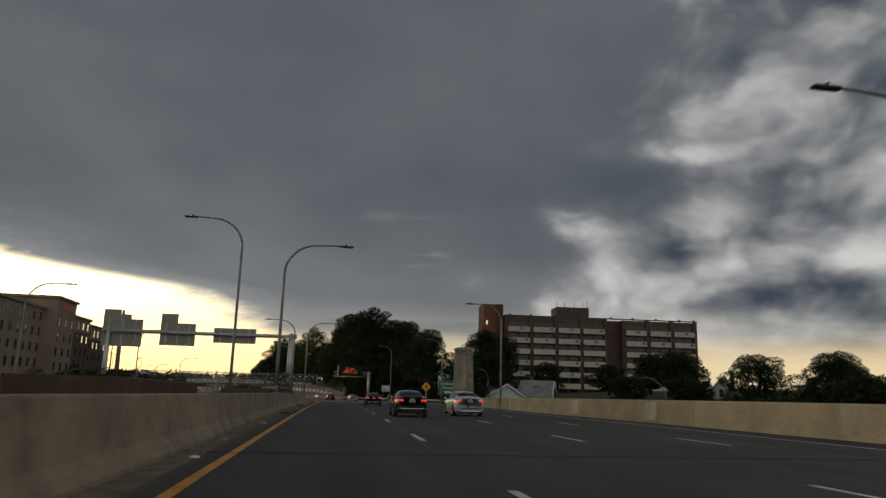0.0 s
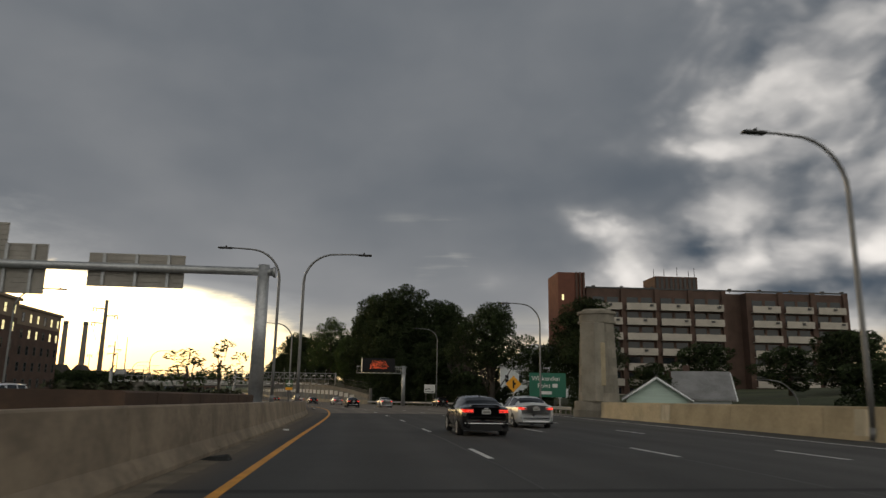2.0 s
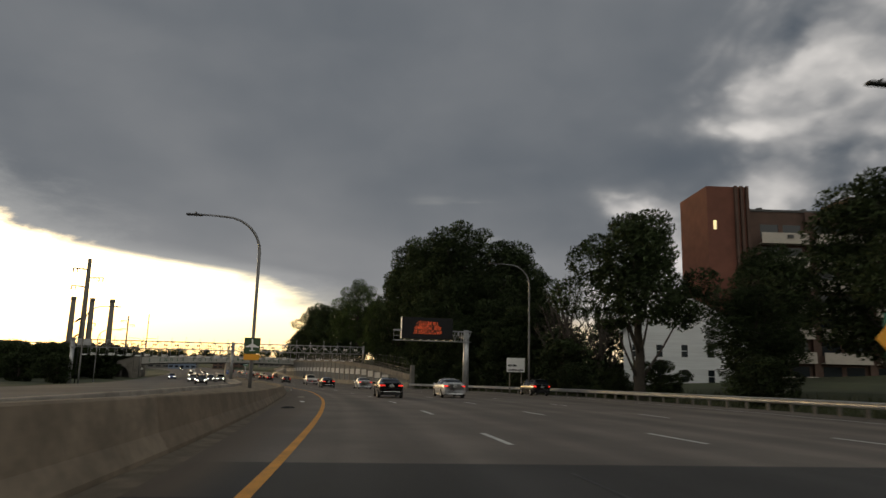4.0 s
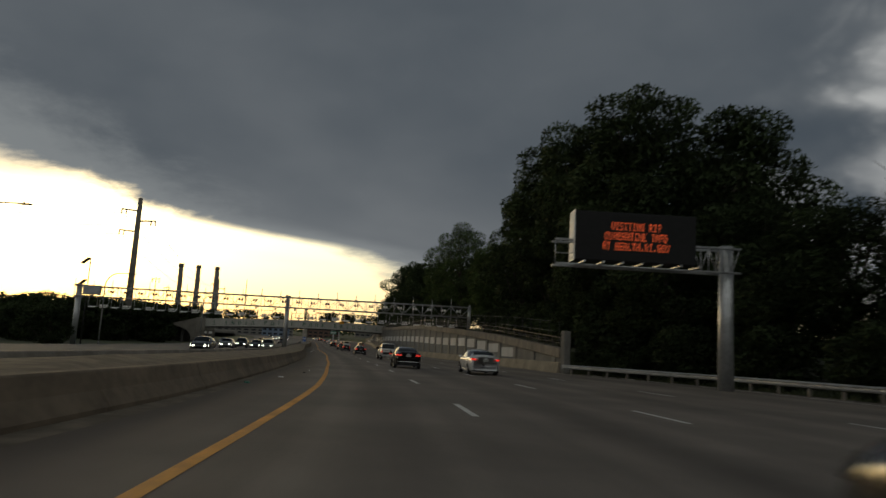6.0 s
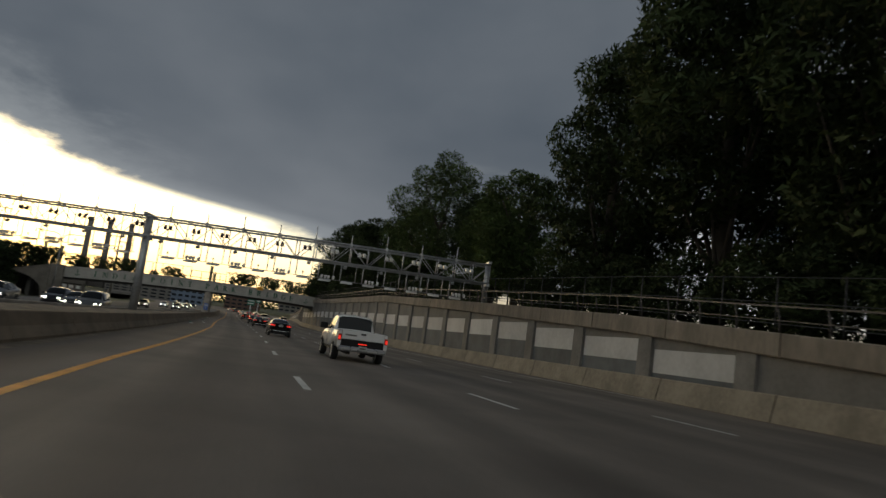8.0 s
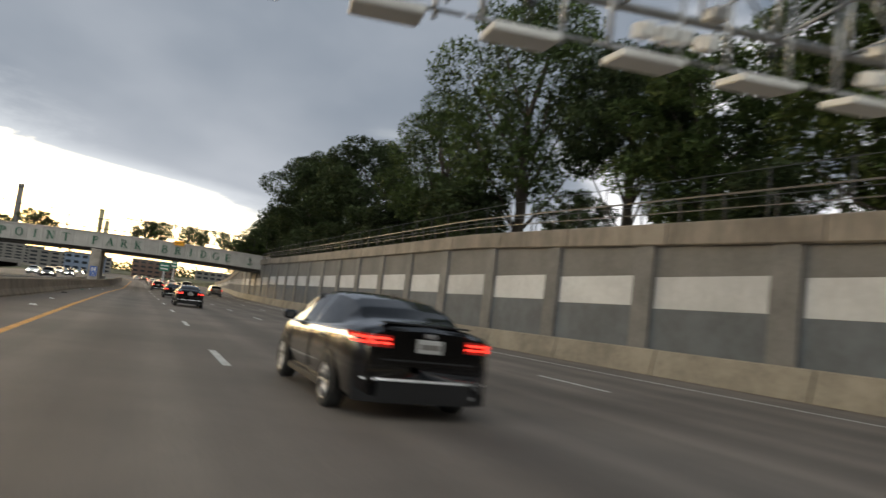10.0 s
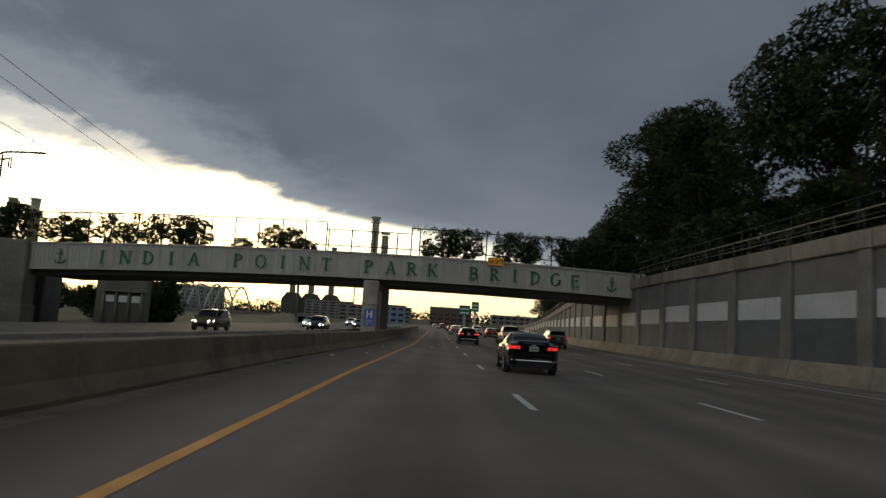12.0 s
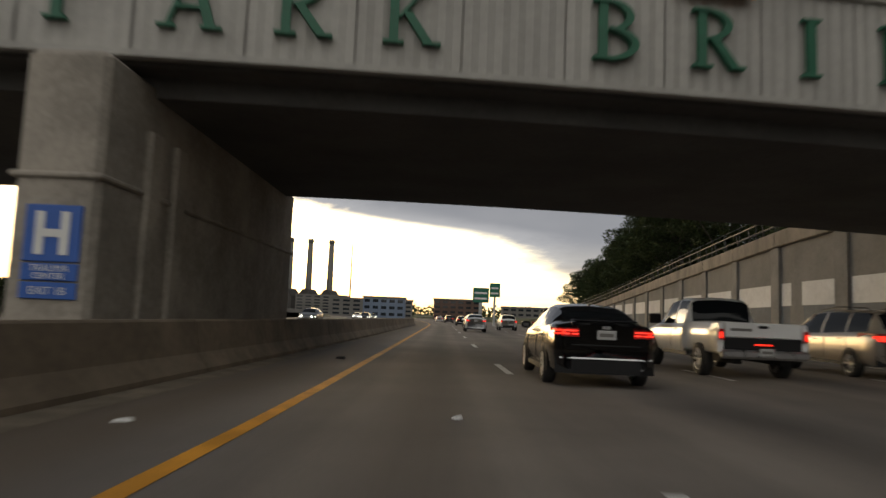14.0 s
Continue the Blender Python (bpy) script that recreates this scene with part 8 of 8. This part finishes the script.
# ---- small things ----
def planters():
    for a, b in ((13.8, 21.2), (42.3, 48.8), (64.5, 81.0)):
        t = thing("median_planter", "rusty brown planter box with dry weeds on the median", "planter", group="median planters")
        s = a
        while s < b - 0.5:
            e = min(s + 2.1, b)
            bm = bmesh.new()
            sweep(bm, [s + 0.02, e - 0.02], lambda q: [(FOOT(q) - 1.15, -0.05), (FOOT(q) - 1.12, 1.32), (FOOT(q) - 1.2, 1.36), (FOOT(q) - 3.3, 1.36), (FOOT(q) - 3.4, 1.32), (FOOT(q) - 3.4, -0.05)])
            part("panel", bm, PLANTER, t)
            s = e
        rng = np.random.default_rng(int(a))
        c = [tuple(at(rng.uniform(a + 0.3, b - 0.3), FOOT(a) - rng.uniform(1.4, 3.2), 1.38)) for _ in range(int((b - a) * 6))]
        me = leaf_mesh("weed_patch", c, [0.16] * len(c), int((b - a) * 110), 0.12, GRASS, rng, 0.9)
        tagged(same_mesh("weed_patch", me, t, Matrix()), kind="stuff")


planters()


def debris(name, label, s, l, size, mat, seed, up=0.0):
    """A crumpled scrap lying on the road."""
    rnd = random.Random(seed)
    bm = bmesh.new()
    n = 9
    top, low = [], []
    for k in range(n):
        a = 2 * math.pi * k / n
        r = size * (0.6 + 0.6 * rnd.random())
        low.append(bm.verts.new((r * math.cos(a) * 1.6, r * math.sin(a), 0.004)))
        top.append(bm.verts.new((r * math.cos(a) * 1.2, r * math.sin(a) * 0.7, 0.02 + size * 0.35 * rnd.random())))
    peak = bm.verts.new((0, 0, size * 0.4))
    for k in range(n):
        bm.faces.new((low[k], low[(k + 1) % n], top[(k + 1) % n], top[k]))
        bm.faces.new((top[k], top[(k + 1) % n], peak))
    bm.faces.new(low[::-1])
    ob = mesh_object(name, bm, mat)
    ob.matrix_basis = at_pose(s, l, up, rnd.uniform(0, 180))
    tagged(ob, label, "litter", "road litter")


rnd_lit = random.Random(3)
for s, l, size, what in ((12.5, -2.2, 0.09, 0), (17, -2.4, 0.12, 1), (26, -2.35, 0.18, 1), (39, -2.4, 0.22, 2), (41.5, -1.9, 0.10, 2), (58, -2.6, 0.14, 1), (66, -2.7, 0.25, 2), (79, -2.6, 0.14, 0),
                         (131, -3.0, 0.2, 2), (139, -2.7, 0.13, 0), (148, -2.9, 0.16, 1), (171.5, -4.0, 0.13, 3), (176, -3.6, 0.08, 0), (181, -3.2, 0.08, 2), (184, -3.2, 0.06, 0), (190, -3.6, 0.12, 1),
                         (268, -4.2, 0.12, 0), (274.5, -4.6, 0.15, 3), (279, -3.4, 0.10, 0), (288, -3.7, 0.10, 0), (302, -4.4, 0.16, 2), (319, -4.5, 0.12, 3), (326, -4.3, 0.12, 0), (330, -3.3, 0.08, 0), (341, -3.4, 0.08, 0), (345.5, -0.4, 0.06, 0), (352, -2.9, 0.07, 0), (353, 0.2, 0.07, 0), (362, -2.4, 0.14, 2)):
    mat, label = ((SIGN_WHITE, "small pale scrap of litter on the road"), (CONCRETE, "grey chunk of debris by the barrier"), (RUBBER, "torn black tyre scrap by the barrier"), (SIGN_GREEN, "crushed dull green bottle on the shoulder"))[what]
    debris("litter", label, s, l, size, mat, int(s * 10))


def road_wear():
    # expansion joint across the viaduct deck and dark patches
    for s in (13.4, 61.0, 108.5):
        bm = bmesh.new()
        sweep(bm, [s, s + 0.35], lambda q: [(FOOT(q) + 0.05, 0.003), (RIGHT(q) - 0.1, 0.003)], closed=False)
        tagged(mesh_object("expansion_joint", bm, RUBBER), "dark expansion joint across the deck", "road joint", kind="structure")
    for s0, s1, l, w in ((-20, 111, 2.25, 0.07), (-20, 111, 6.95, 0.06)):
        bm = bmesh.new()
        sweep(bm, steps(s0, s1, 2), lambda q: [(l + LANE1(q) - 2.4 - w / 2 + 0.03 * math.sin(q * 0.7), 0.003), (l + LANE1(q) - 2.4 + w / 2 + 0.03 * math.sin(q * 0.7), 0.003)], closed=False)
        tagged(mesh_object("tar_seam", bm, TAR), "thin dark tar seam between the lanes", "road seam", kind="structure")
    # darker mended patches in the lanes
    for s0, s1, l0, l1, seed in ((151.8, 157.0, 7.6, 9.0, 1), (231.0, 235.0, 2.6, 3.8, 2)):
        rnd = random.Random(seed)
        bm = bmesh.new()
        n = 34
        ring = []
        for k in range(n):
            a = 2 * math.pi * k / n
            q = 0.62 + 0.5 * rnd.random()
            ring.append(bm.verts.new(at((s0 + s1) / 2 + (s1 - s0) / 2 * q * math.cos(a), (l0 + l1) / 2 + (l1 - l0) / 2 * q * math.sin(a), 0.004)))
        bm.faces.new(ring)
        tagged(mesh_object("asphalt_patch", bm, PATCH), "dark mended patch in the asphalt", "road patch", kind="structure")
    # paler mended joints on the parapet
    for k, s in enumerate((20.5, 35.2, 47.2, 74.0, 92.0)):
        bm = bmesh.new()
        w = 0.9 + 0.5 * (k % 3)
        sweep(bm, [s, s + w], lambda q: [(RIGHT(q) - 0.004, 0.12), (RIGHT(q) + 0.012, 0.25), (RIGHT(q) + 0.088, 1.14), (RIGHT(q) + 0.12, 1.14), (RIGHT(q) + 0.12, 0.12)][::-1])
        tagged(mesh_object("parapet_patch", bm, PARAPET_PALE), "pale mended patch on the parapet face", "wall patch", kind="structure")
    # grit along the barrier's foot
    bm = bmesh.new()
    sweep(bm, steps(-60, 400, 4), lambda q: [(FOOT(q) + 0.02, 0.012), (FOOT(q) + 0.35 + 0.12 * math.sin(q * 1.7), 0.003)], closed=False)
    tagged(mesh_object("gutter_grit", bm, GRIT), "dusty grit along the barrier foot", "road dirt", kind="structure")
    bm = bmesh.new()
    sweep(bm, steps(206, 480, 4), lambda q: [(RIGHT(q) - 0.45 + 0.1 * math.sin(q * 1.3), 0.003), (RIGHT(q) - 0.06, 0.012)], closed=False)
    tagged(mesh_object("gutter_grit", bm, GRIT), "dusty grit along the wall foot", "road dirt", kind="structure")


road_wear()
